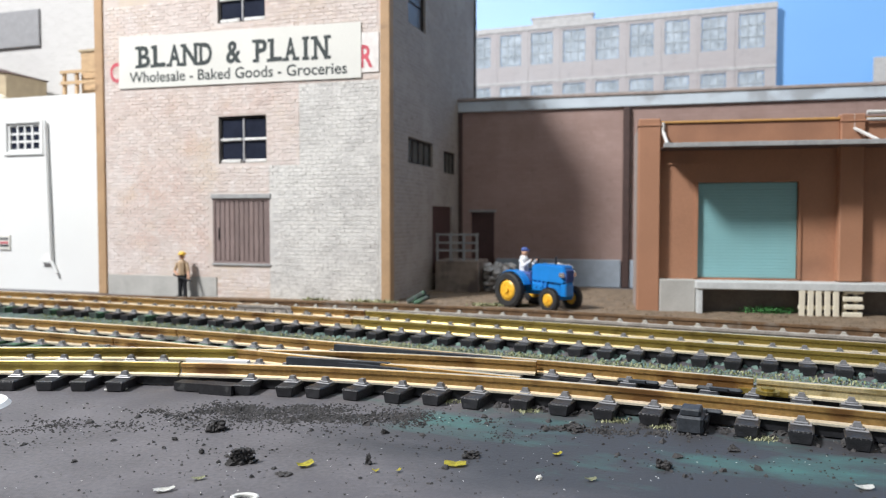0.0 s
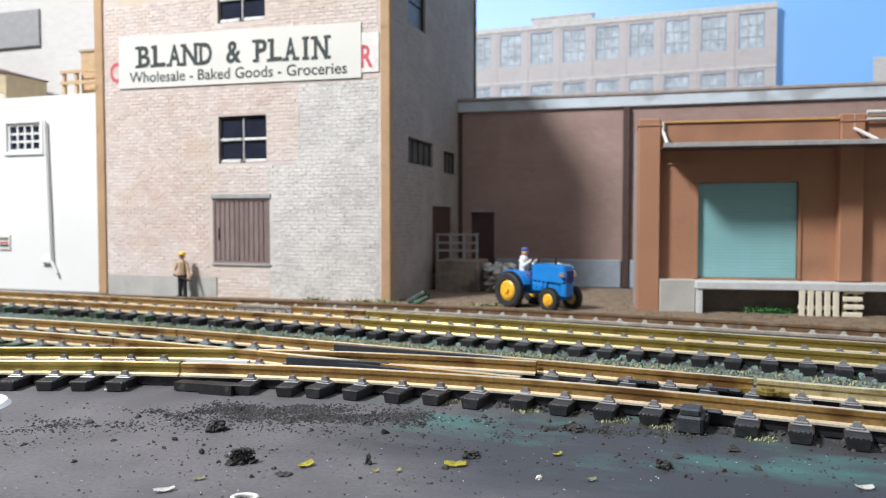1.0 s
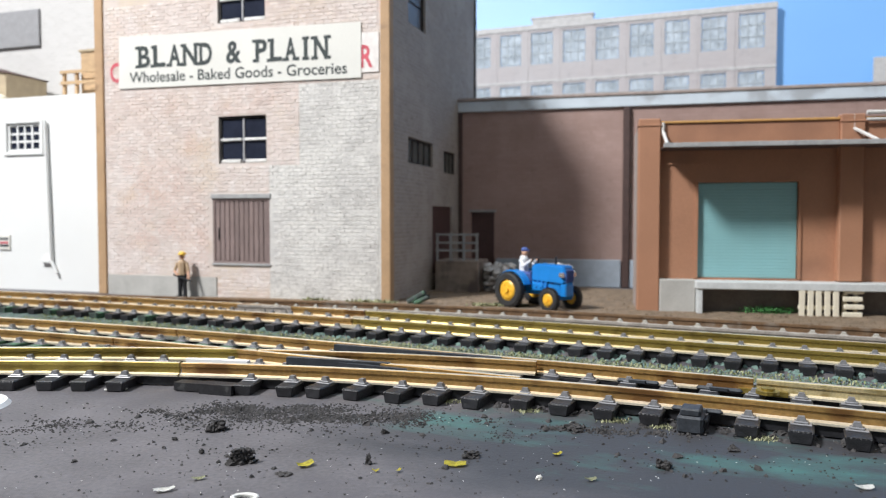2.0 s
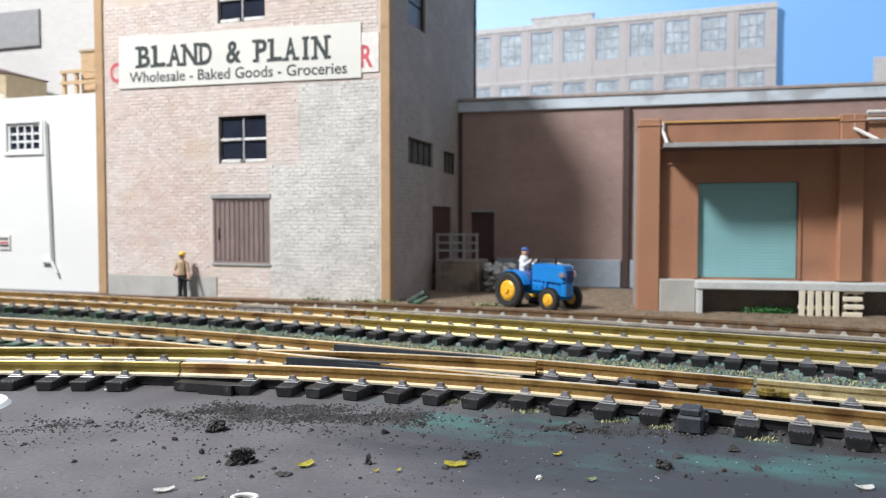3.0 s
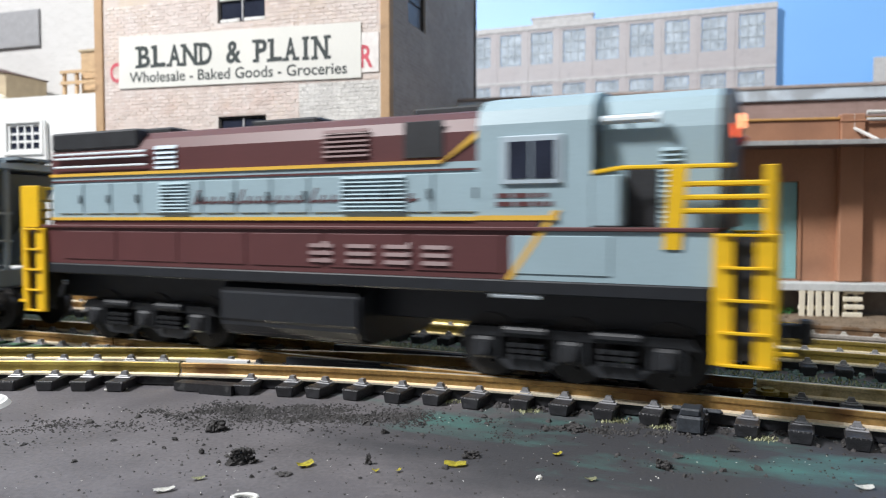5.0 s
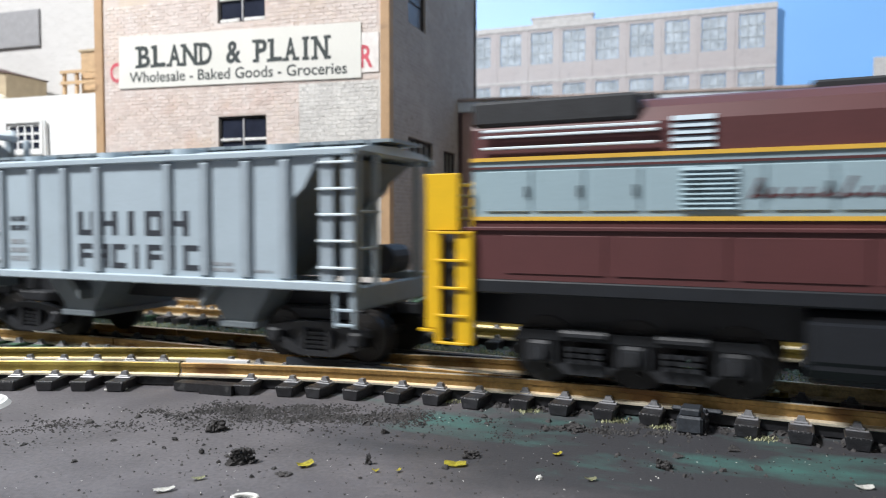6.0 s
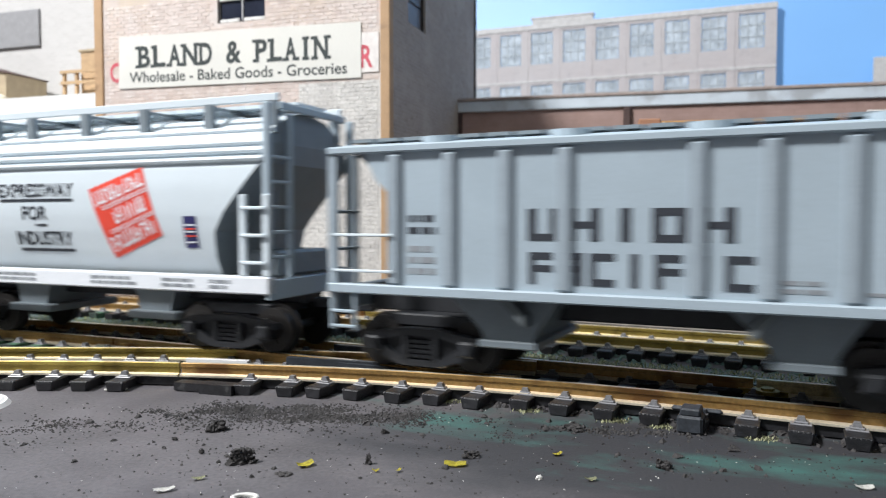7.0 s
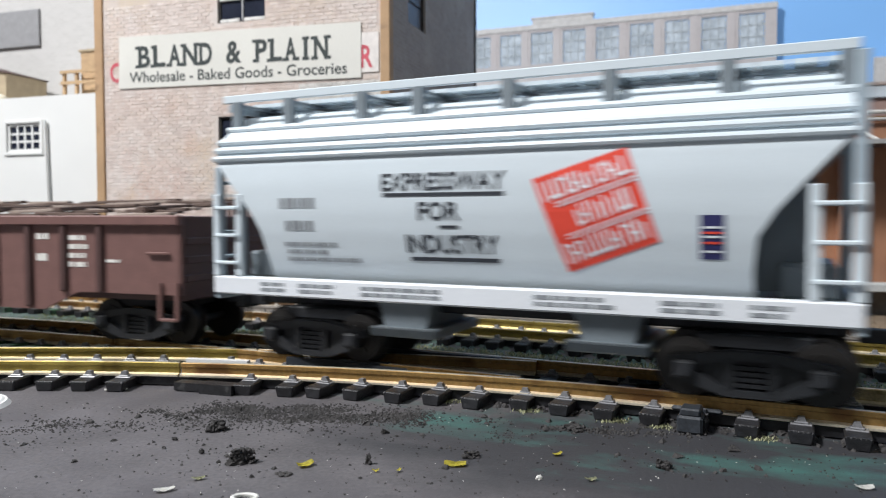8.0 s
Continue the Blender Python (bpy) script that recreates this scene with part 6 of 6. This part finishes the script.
    rod(bm, (19.8, y, 12.4), (21.2, y, 12.4), 0.9, 12)
    part("headlamp", bm, "chrome", tractor, "silver headlamp")
for side in (-1, 1):
    bm = NB()
    pts = [(math.cos(a) * 7.2, 6.3 + math.sin(a) * 7.2) for a in [radians(18 + 12 * k) for k in range(11)]]
    pts += [(u * 0.93, 6.3 + (w - 6.3) * 0.93) for u, w in reversed(pts)]
    y0, y1 = sorted((side * 3.6, side * 7.0))
    prism(bm, pts, y0, y1)
    part("mudguard", bm, "tr_blue", tractor)
bm = NB()
box(bm, -1.5, 3.4, -2.4, 2.4, 9.0, 11.2, 0.3)
box(bm, -2.0, -1.2, -2.2, 2.2, 10.4, 13.2, 0.3)
part("seat", bm, "tr_blue", tractor)
bm = NB()
rod(bm, (6.6, 0, 13.5), (5.6, 0, 16.4), 0.3, 6)
for k in range(12):
    a, b = 2 * math.pi * k / 12, 2 * math.pi * (k + 1) / 12
    rod(bm, (5.6 + 0.6 * math.sin(a), 2 * math.cos(a), 16.4 + 1.5 * math.sin(a)), (5.6 + 0.6 * math.sin(b), 2 * math.cos(b), 16.4 + 1.5 * math.sin(b)), 0.22, 5)
part("steering_wheel", bm, "black", tractor)
bm = NB()
rod(bm, (14, 1.6, 15.4), (14, 1.6, 18.4), 0.45, 8)
part("exhaust", bm, "black", tractor)


def limb(bm, p, q, r, r2, mi):
    rod(bm, p, q, r, 8, r2, mi)
    ball(bm, q, r2, sub=1, mi=mi)


bm = NB()
limb(bm, (0.2, 0, 10.6), (0.4, 0, 16.2), 1.75, 1.6, 0)
for side in (-1, 1):
    limb(bm, (0.4, side * 1.9, 15.6), (2.4, side * 2.5, 13.6), 0.75, 0.65, 0)
    limb(bm, (2.4, side * 2.5, 13.6), (5.2, side * 1.6, 15.6), 0.6, 0.5, 0)
    limb(bm, (0.6, side * 1.2, 10.8), (4.6, side * 1.7, 10.6), 1.0, 0.85, 1)
    limb(bm, (4.6, side * 1.7, 10.6), (5.4, side * 1.9, 6.6), 0.8, 0.6, 1)
    ball(bm, (5.3, side * 1.5, 15.7), 0.55, sub=1, mi=2)
ball(bm, (0.7, 0, 18.3), 1.25, 1.15, 1.5, mi=2)
ball(bm, (0.6, 0, 19.4), 1.4, 1.3, 0.95, mi=1)
box(bm, 1.2, 2.6, -0.9, 0.9, 19.1, 19.4, 0.1, mi=1)
tagged(part("driver_figure", bm, ["shirt", "blue_cap", "skin"], at=at_mm(29.6, 270.2, 2.0, -48)),
       "painted driver figurine in white shirt and blue cap on a tractor", "figurine")

bm = NB()
for side in (-1, 1):
    limb(bm, (side * 1.15, 0, 0.6), (side * 0.9, 0, 8.8), 0.85, 1.05, 1)
    box(bm, side * 1.2 - 0.7, side * 1.2 + 0.7, -1.9, 0.8, 0, 0.9, 0.2, mi=1)
box(bm, -1.9, 1.9, -1.1, 1.1, 8.4, 9.6, 0.4, mi=1)
limb(bm, (0, 0, 9.2), (0, 0.1, 14.0), 1.75, 1.9, 0)
limb(bm, (-2.0, 0, 14.2), (-3.0, -0.8, 11.0), 0.75, 0.65, 0)
limb(bm, (-3.0, -0.8, 11.0), (-1.2, -1.9, 9.0), 0.6, 0.5, 2)
limb(bm, (2.0, 0, 14.2), (3.0, -0.6, 10.8), 0.75, 0.65, 0)
limb(bm, (3.0, -0.6, 10.8), (3.6, -1.6, 7.8), 0.6, 0.5, 2)
ball(bm, (0, -0.1, 16.9), 1.15, 1.2, 1.4, mi=2)
ball(bm, (0, 0, 17.9), 1.5, 1.65, 1.1, mi=3)
rod(bm, (0, -0.2, 17.6), (0, -0.2, 17.8), 1.9, 14, mi=3)
rod(bm, (-2.8, -2.0, 9.4), (5.2, -2.0, 6.6), 0.4, 6, mi=1)
tagged(part("worker_figure", bm, ["tan_shirt", "black", "skin", "hard_hat"], at=at_mm(-107.6, 302.6, 0.4, -10)),
       "small painted worker figurine with yellow hard hat by the brick wall", "figurine")

# ---- yard clutter by the buildings ----
pallet = thing("wooden_pallet", "cream plastic pallet standing on edge against the dock", "pallet", at_mm(117.3, 240.8, 0.6, -10), "pallets by the dock")
bm = NB()
box(bm, 0, 1.75, 0, 0.8, 0, 10.4, 0.15)
board = mesh_of("board", bm, "cream")
for i in range(5):
    ob = new("board", board)
    ob.parent = pallet
    ob.matrix_basis = at_mm(i * 2.62, 0, 0, 0, 0, random.uniform(-1, 1))
for z in (2.2, 7.6):
    bm = NB()
    box(bm, 0.2, 12.2, 0.8, 2.6, z, z + 1.2, 0.15)
    part("stringer", bm, "cream", pallet)
pallet2 = thing("wooden_pallet", "cream plastic pallet on edge, turned endwise", "pallet", at_mm(130.6, 238.8, 0.6, -10), "pallets by the dock")
bm = NB()
box(bm, 0, 6.0, 0, 2.0, 0, 1.5, 0.2)
bar_mesh = mesh_of("board", bm, "cream")
for i in range(4):
    ob = new("board", bar_mesh)
    ob.parent = pallet2
    ob.matrix_basis = at_mm(0.4 * (i % 2), 0, i * 2.55, 0, 0, 0)
bm = NB()
box(bm, 0.6, 1.8, 2.0, 3.4, 0, 9.4, 0.1)
box(bm, 4.0, 5.2, 2.0, 3.4, 0, 9.4, 0.1)
part("stringer", bm, "cream", pallet2)


def chips(name, spots, mat, label, category, flat=0.7, leaf=False):
    """Many small broken pieces or leaf blades in one object of kind stuff. spots: x, y, z, size."""
    vs, fs = [], []
    for x, y, z, r in spots:
        b = len(vs)
        if leaf:
            a, tilt = random.uniform(0, 6.28), random.uniform(0.5, 1.4)
            dx, dy = math.cos(a), math.sin(a)
            w = r * 0.16
            lx, ly, lz = dx * math.cos(tilt) * r, dy * math.cos(tilt) * r, math.sin(tilt) * r
            vs += [(x - dy * w, y + dx * w, z), (x + dy * w, y - dx * w, z), (x + lx * 0.6 + dy * w, y + ly * 0.6 - dx * w, z + lz * 0.65),
                   (x + lx, y + ly, z + lz), (x + lx * 0.6 - dy * w, y + ly * 0.6 + dx * w, z + lz * 0.65)]
            fs.append((b, b + 1, b + 2, b + 3, b + 4))
        else:
            m = Matrix.Rotation(random.uniform(0, 6.28), 3, "Z") @ Matrix.Rotation(random.uniform(-0.5, 0.5), 3, "X")
            for px, py, pz in ((-1, -0.6, -0.5), (0.9, -0.8, -0.5), (1, 0.7, -0.5), (-0.8, 0.9, -0.5), (-0.4, -0.5, 0.7), (0.6, -0.1, 0.9), (0.1, 0.6, 0.5)):
                v = m @ Vector((px * random.uniform(0.7, 1.2), py * random.uniform(0.6, 1.2), pz * flat * random.uniform(0.7, 1.2)))
                vs.append((x + v.x * r, y + v.y * r, z + v.z * r + 0.4 * r * flat))
            fs += [(b + i for i in q) for q in ((0, 3, 2, 1), (0, 1, 5, 4), (1, 2, 5), (2, 6, 5), (2, 3, 6), (3, 0, 4), (3, 4, 6), (4, 5, 6))]
            fs[-8:] = [tuple(f) for f in fs[-8:]]
    me = bpy.data.meshes.new(name)
    me.from_pydata([tuple(c * K for c in v) for v in vs], [], fs)
    me.materials.append(M[mat])
    return tagged(new(name, me), label, category, kind="stuff")


R = random.Random(11)
gs = lambda m, d: R.gauss(m, d)
chips("rubble", [(R.uniform(18.5, 31), gs(325, 3), R.random() * 12, R.uniform(1.0, 2.2)) for _ in range(260)], "rubble",
      "heap of grey stone rubble behind the tractor", "rubble")
chips("rubble", [(R.uniform(44, 57), gs(327, 3), R.random() * 12, R.uniform(1.0, 2.0)) for _ in range(220)], "rubble",
      "low heap of grey stone rubble by the plinth", "rubble")
chips("bush", [(gs(112, 4.6), gs(247.5, 1.6), R.random() * 2.6, R.uniform(0.4, 0.9)) for _ in range(1100)], "bush",
      "small bright green foliage clump under the dock", "bush", leaf=True)
for cx, cy, w, n in ((21, 268, 4.5, 260), (-31, 279, 3, 120), (-22, 276.5, 2, 90), (-50, 287, 2.5, 60)):
    chips("grass_tuft", [(gs(cx, w), gs(cy, 1.0), 0.5, R.uniform(0.8, 2.0)) for _ in range(n * 2)], "tuft", "dry yellow-green static grass tuft", "grass", leaf=True)
bm = NB()
rod(bm, (0, 0, 1.2), (6.5, -1.0, 5.0), 1.25, 10)
rod(bm, (2.5, -2.0, 1.0), (8.2, -3.2, 3.6), 0.9, 10)
tagged(part("log_pile", bm, "tie_green", at=at_mm(-13, 276.5, 0, -8)), "two mossy grey-green logs leaning at the wall foot", "logs")
bm = NB()
prism(bm, [plan(-112, 221), plan(210, 221), plan(210, 226), plan(-112, 226)], 0, 2.4, "z")
tagged(part("kerb_board", bm, "old_board"), "weathered brown wooden edging board along the siding, paled as if lit", "board")
bm = NB()
prism(bm, [plan(-220, 226.02), plan(220, 226.02), plan(220, 335), plan(-150, 335), plan(-150, 246), plan(-220, 228)], 0.05, 0.8, "z")
tagged(part("yard_surface", bm, "dirt"), "brown scattered dirt yard in front of the buildings", "dirt", kind="structure")
chips("gravel", [(*plan(R.uniform(-150, 120), R.uniform(227, 300)), 0.7, R.uniform(0.2, 0.6)) for _ in range(2600)], "dirt", "coarse brown grit on the yard", "gravel")

# ---- between and before the tracks ----
def band(s0, s1, n0, n1, count, z, r0, r1):
    return [(*plan(R.uniform(s0, s1), R.uniform(n0, n1)), z, R.uniform(r0, r1)) for _ in range(count)]


chips("ground_foam", band(-260, 140, 147, 168.5, 19000, 0, 0.12, 0.32), "teal_turf", "teal-green ground foam between the tracks", "turf")
chips("grass", band(-230, 140, 147, 167.5, 9000, 0, 0.35, 0.95), "grass", "green and straw static grass between the tracks", "grass", leaf=True)
chips("grass", band(-190, 60, 152, 166, 2200, 0.2, 0.35, 0.95), "tuft", "straw-coloured static grass between the tracks", "grass", leaf=True)
chips("grass", [(*plan(s, 131 - bend(s) * R.uniform(0.3, 0.75)), 0, R.uniform(0.4, 1.1)) for s in [R.uniform(-260, -120) for _ in range(4200)]], "grass",
      "green static grass between the diverging tracks", "grass", leaf=True)
chips("grass", band(-125, -20, 149, 164, 2600, 0.3, 0.4, 1.0), "tuft", "straw-coloured moss beside the turnout", "grass", leaf=True)
chips("ballast", band(-240, 130, 168, 200, 2600, 0, 0.35, 0.9), "teal_turf", "dark green ballast under the second track", "ballast")
chips("ballast", band(-130, 130, 198, 221, 3000, 0.6, 0.4, 1.0), "tie_grey", "grey weathered ballast under the siding", "ballast")
chips("ballast", band(-120, 130, 117, 146, 2400, 0, 0.3, 0.8), "cinder", "black cinder ballast under the turnout", "ballast")
for i, s in enumerate((-58.5, -44, -29.5, -22, -7.5)):
    x, y = plan(s + 3.4, 117.3)
    chips("grass_tuft", [(gs(x, 1.1), gs(y, 0.5), 0, R.uniform(0.25, 0.62)) for _ in range(200)], "tuft", "pale dry grass tuft between tie ends", "grass", leaf=True)
def drift(cx, cy, wx, wy, heaps, count, spread, big):
    """Cinders in loose drifts: heaps strewn about a centre, grains strewn about each heap."""
    out = []
    for _ in range(heaps):
        hx, hy, hs = gs(cx, wx), gs(cy, wy), R.uniform(0.5, 1.5) * spread
        out += [(gs(hx, hs * 1.6), gs(hy, hs), 0, abs(gs(0, big)) + 0.07) for _ in range(int(count * R.uniform(0.3, 1.7)))]
    return out


cind = drift(-26, 123, 12, 2.4, 40, 95, 1.2, 0.1) + drift(-9, 119, 9, 1.8, 22, 80, 1.1, 0.13) + drift(-60, 114.5, 6, 1.8, 12, 40, 1.3, 0.08)
cind += drift(-30, 116, 14, 3.0, 20, 40, 1.8, 0.09)
cind += drift(28, 112, 9, 1.8, 10, 40, 0.9, 0.18) + drift(0, 104, 45, 10, 70, 12, 1.5, 0.09)
cind += [(R.uniform(-75, 75), R.uniform(76, 130), 0, abs(gs(0, 0.09)) + 0.05) for _ in range(900)]
cind += [(R.uniform(-75, 75), R.uniform(90, 125), 0, abs(gs(0, 0.25)) + 0.2) for _ in range(70)]
cind = [c for c in cind if c[0] * SN + c[1] * CS < 117.5]
chips("cinders", cind, "cinder", "scattered black cinders on the painted board", "cinders")
chips("paint_flecks", [(R.uniform(-70, 70), R.uniform(78, 128), 0, R.uniform(0.04, 0.11)) for _ in range(220)], "chip", "tiny white flecks on the board", "flecks", flat=0.4)


def clod(x, y, r, h, mat, label, n=26, cat="clod"):
    """A crumbly lump: uneven lobes of different heights, each stuck together of crumbs."""
    bm = NB()
    lobes = [(R.uniform(-0.55, 0.55) * r, R.uniform(-0.4, 0.4) * r, R.uniform(0.35, 0.6) * r, h * R.uniform(0.45, 1.0)) for _ in range(5 if n > 20 else 2)]
    for lx, ly, lr, lh in lobes:
        ball(bm, (lx, ly, lh * 0.42), lr * 0.8, lr * 0.6, lh * 0.5, sub=2, rough=0.8)
        for _ in range(n * 3 // len(lobes)):
            a, u = R.uniform(0, 6.28), R.random()
            k = R.uniform(0.08, 0.24) * r
            w = lr * (1.15 - 0.6 * u)
            ball(bm, (lx + math.cos(a) * w, ly + math.sin(a) * w * 0.75, max(k * 0.5, u * lh)), k * R.uniform(0.7, 1.5), k, k * R.uniform(0.5, 1), sub=1, rough=1.0)
    tagged(part("clod", bm, mat, at=at_mm(x, y)), label, cat)


clod(-26.9, 96.9, 1.75, 2.5, "cinder", "crumbly dark moss clod on the board", 40)
clod(-10.1, 96.5, 0.75, 1.6, "cinder", "small black coal lump on the board", 16)
clod(3.9, 99.3, 1.2, 0.9, "cinder", "flat dark cinder crumb on the board", 22)
clod(28.9, 94.7, 1.1, 1.2, "cinder", "dark grey crumb on the board", 22)
clod(20.6, 112.2, 1.9, 1.1, "cinder", "low heap of black cinders", 30)
clod(41.6, 102.5, 1.5, 0.4, "cinder", "flat black crumb on green paint", 16)
clod(-3.9, 115.3, 0.7, 0.6, "cinder", "small black crumb on the board", 10)
clod(-8.5, 110.4, 0.8, 0.7, "cinder", "small black crumb on the board", 12)
clod(-34.7, 111.9, 1.5, 1.7, "cinder", "dark cinder clod with dry moss", 30)
clod(-39.5, 107.0, 0.6, 0.6, "cinder", "small black crumb on the board", 8)
clod(-33.7, 101.0, 0.45, 0.9, "cinder", "small black crumb on the board", 8)
clod(-20.5, 92.6, 1.3, 0.15, "cinder", "thin line of black crumbs", 9)
clod(12.1, 90.8, 0.6, 0.6, "chip", "white chip on the board", 8)


def scrap(x, y, w, d, turn, mat, label, lift=0.8):
    """A curled scrap of foil or leaf."""
    bm = NB()
    grid = [[bm.verts.new(((u - 2) * w / 4, (v - 1) * d / 2 * (1 - 0.12 * (u - 2) ** 2), 0.12 + lift * ((u - 2) / 2) ** 2 * (0.4 + 0.5 * v / 2) + 0.15 * R.random())) for v in range(3)] for u in range(5)]
    for p, q in zip(grid, grid[1:]):
        for k in range(2):
            bm.faces.new((p[k], q[k], q[k + 1], p[k + 1]))
    bmesh.ops.solidify(bm, geom=bm.faces[:], thickness=0.12)
    tagged(part("scrap", bm, mat, at=at_mm(x, y, 0.05, turn)), label, "scrap")


scrap(-18.2, 95.6, 2.3, 1.6, 35, "yellow_bit", "curled yellow scrap on the board", 0.6)
scrap(1.6, 96.0, 2.9, 2.0, -5, "yellow_bit", "folded yellow scrap on the board", 0.3)
scrap(15.7, 100.0, 1.5, 0.9, 20, "yellow_bit", "small yellow scrap on the board", 0.4)
scrap(18.4, 90.2, 1.5, 0.7, 10, "tuft", "pale straw-coloured scrap on the board", 0.3)
scrap(50.9, 87.5, 2.2, 1.2, -8, "chip", "torn white paper scrap on the board", 0.4)
scrap(-33.4, 86.7, 2.4, 1.2, 25, "chip", "torn pale paper scrap on the board", 0.3)
scrap(-30.6, 90.6, 1.6, 0.8, 20, "tuft", "straw-coloured scrap on the board", 0.3)
scrap(-8.7, 93.4, 0.9, 0.6, 0, "yellow_bit", "tiny yellow scrap on the board", 0.3)
scrap(-5.8, 93.4, 0.9, 0.6, 40, "yellow_bit", "tiny yellow scrap on the board", 0.3)
scrap(-46.9, 139.4, 5.0, 1.6, 5, "chip", "white plastic sliver by the tie end", 0.3)
scrap(-62.1, 138.3, 4.2, 1.2, 8, "chip", "grey-white sliver by the tie end", 0.2)
bm = NB()
for k in range(18):
    a, b = 2 * math.pi * k / 18, 2 * math.pi * (k + 1) / 18
    rod(bm, (1.45 * math.cos(a), 0.95 * math.sin(a), 0.22), (1.45 * math.cos(b), 0.95 * math.sin(b), 0.22), 0.26, 6)
tagged(part("plastic_ring", bm, "chip", at=at_mm(-23.1, 84.2)), "small white plastic ring on the board", "ring")
bm = NB()
rod(bm, (0, 0, 0.5), (0, 0, 1.2), 9.0, 48, 8.4)
rod(bm, (0, 0, 1.2), (0, 0, 1.45), 8.0, 48, 7.6)
tagged(part("plastic_disc", bm, "white_plastic", at=at_mm(-84.9, 125.6, -0.5)), "thin white plastic disc lying on the board", "disc")


# ---- the bricks of the tower front ----
def clear(x0, x1, z0, z1, holes):
    return not any(x1 > a and x0 < b and z1 > c and z0 < d for a, b, c, d in holes)


COURSE, BRICK_L, JOINT = 1.5, 3.7, 0.24
brick_bm = NB()
box(brick_bm, 0, BRICK_L - JOINT, -0.1, 0.02, 0, COURSE - JOINT, 0.05)
LOOSE = {k: mesh_of("brick", brick_bm.copy(), k) for k in ("front_brick", "grey_brick")}
brick_bm.free()
KEEP_OUT = (W1, W2, DOOR, (DOOR[0] - 0.6, DOOR[1] + 0.6, DOOR[2] - 1.0, DOOR[3] + 1.9), (-16, -4.2, 88.5, 103.5))
vs, fs = {"front_brick": [], "grey_brick": []}, {"front_brick": [], "grey_brick": []}
BR = random.Random(23)
singles = 0
for j in range(int(124 / COURSE)):
    z0 = 0.3 + j * COURSE
    edges = sorted({-132.4, -4.4, -38.2 if z0 > 52.8 else -51.9})
    for x_from, x_to in zip(edges, edges[1:]):
        x = x_from - (BRICK_L / 2 if j % 2 else 0)
        while x < x_to - 0.3:
            x0, x1 = max(x, x_from), min(x + BRICK_L, x_to) - JOINT
            x += BRICK_L
            z1 = z0 + COURSE - JOINT
            if x1 - x0 < 0.5 or not clear(x0, x1, z0, z1, KEEP_OUT) or (x0 < -77 and z0 < 8.7):
                continue
            grey = any(a - 0.1 <= x0 and x1 <= b + 0.1 and c - 0.2 <= z0 and z0 < d for a, b, c, d in GREY_SHEETS)
            kind_of = "grey_brick" if grey else "front_brick"
            base = -0.16 if grey else 0.0
            out = base - BR.choice((0.0, 0.0, 0.02, 0.03, 0.06, -0.04))
            if x1 - x0 > BRICK_L - JOINT - 0.01 and x0 > -52 and z0 < 19 and singles < 300:
                ob = new("brick", LOOSE[kind_of])
                ob.parent = tower
                ob.matrix_basis = at_mm(x0, out, z0, 0, 0, BR.uniform(-0.5, 0.5))
                singles += 1
                continue
            k, e = len(vs[kind_of]), 0.08
            y0, y1 = out - 0.1, base + 0.02
            sag = BR.uniform(-0.05, 0.05)
            vs[kind_of] += [(x0, y1, z0), (x1, y1, z0 + sag), (x1, y1, z1 + sag), (x0, y1, z1), (x0 + e, y0, z0 + e), (x1 - e, y0, z0 + e + sag), (x1 - e, y0, z1 - e + sag), (x0 + e, y0, z1 - e)]
            fs[kind_of] += [tuple(k + q for q in f) for f in ((4, 5, 6, 7), (0, 1, 5, 4), (1, 2, 6, 5), (2, 3, 7, 6), (3, 0, 4, 7))]
for kind_of in vs:
    me = bpy.data.meshes.new("brickwork")
    me.from_pydata([tuple(c * K for c in v) for v in vs[kind_of]], [], fs[kind_of])
    me.materials.append(M[kind_of])
    ob = new("brickwork", me)
    ob.parent = tower
    tagged(ob, "worn grey brick courses" if kind_of == "grey_brick" else "worn pinkish whitewashed brick courses", kind="stuff")


# ---- what moves ----
def way(t):
    """How far the train has come along the line, in millimetres: steady, then slowing a little."""
    if t < 4.7:
        return -58.3 + 117.2 * (t - 4.5)
    if t < 5.8:
        h = (t - 4.7) / 1.1
        return -34.86 * (1 + 2 * h) * (1 - h) ** 2 + 84.97 * h * h * (3 - 2 * h) + 1.1 * (117.2 * h * (1 - h) ** 2 - 107.6 * h * h * (1 - h))
    return -57.3 + 111.3 * (t - 4.5) - 1.43 * (t - 4.5) ** 2


def on_track(s, front, rear):
    """The pose of a car whose trucks stand front and rear of its origin, which has come to s."""
    p, q = (Vector(plan(s + d, 131.0 - ease(s + d))) for d in (front, rear))
    d = (p - q).normalized()
    o = p - d * front
    return at_mm(o.x, o.y, 0, math.degrees(math.atan2(d.y, d.x)))


def motions():
    for car, off, front, rear in ((loco, 0.0, -33, -130), (hop, -180.2, -12, -94), (cf, -306.2, -14.5, -95), (gon, -434.2, -16, -149)):
        walk(car, [(i * 0.25, on_track(way(i * 0.25) + off, front, rear)) for i in range(33)])
    for ob, x, r in WHEELS:
        walk(ob, [(k / FPS, pose(x * K, 0, (RAIL + r) * K, 0, math.degrees(way(k / FPS) / r) % 360, 0)) for k in range(241)])


motions()
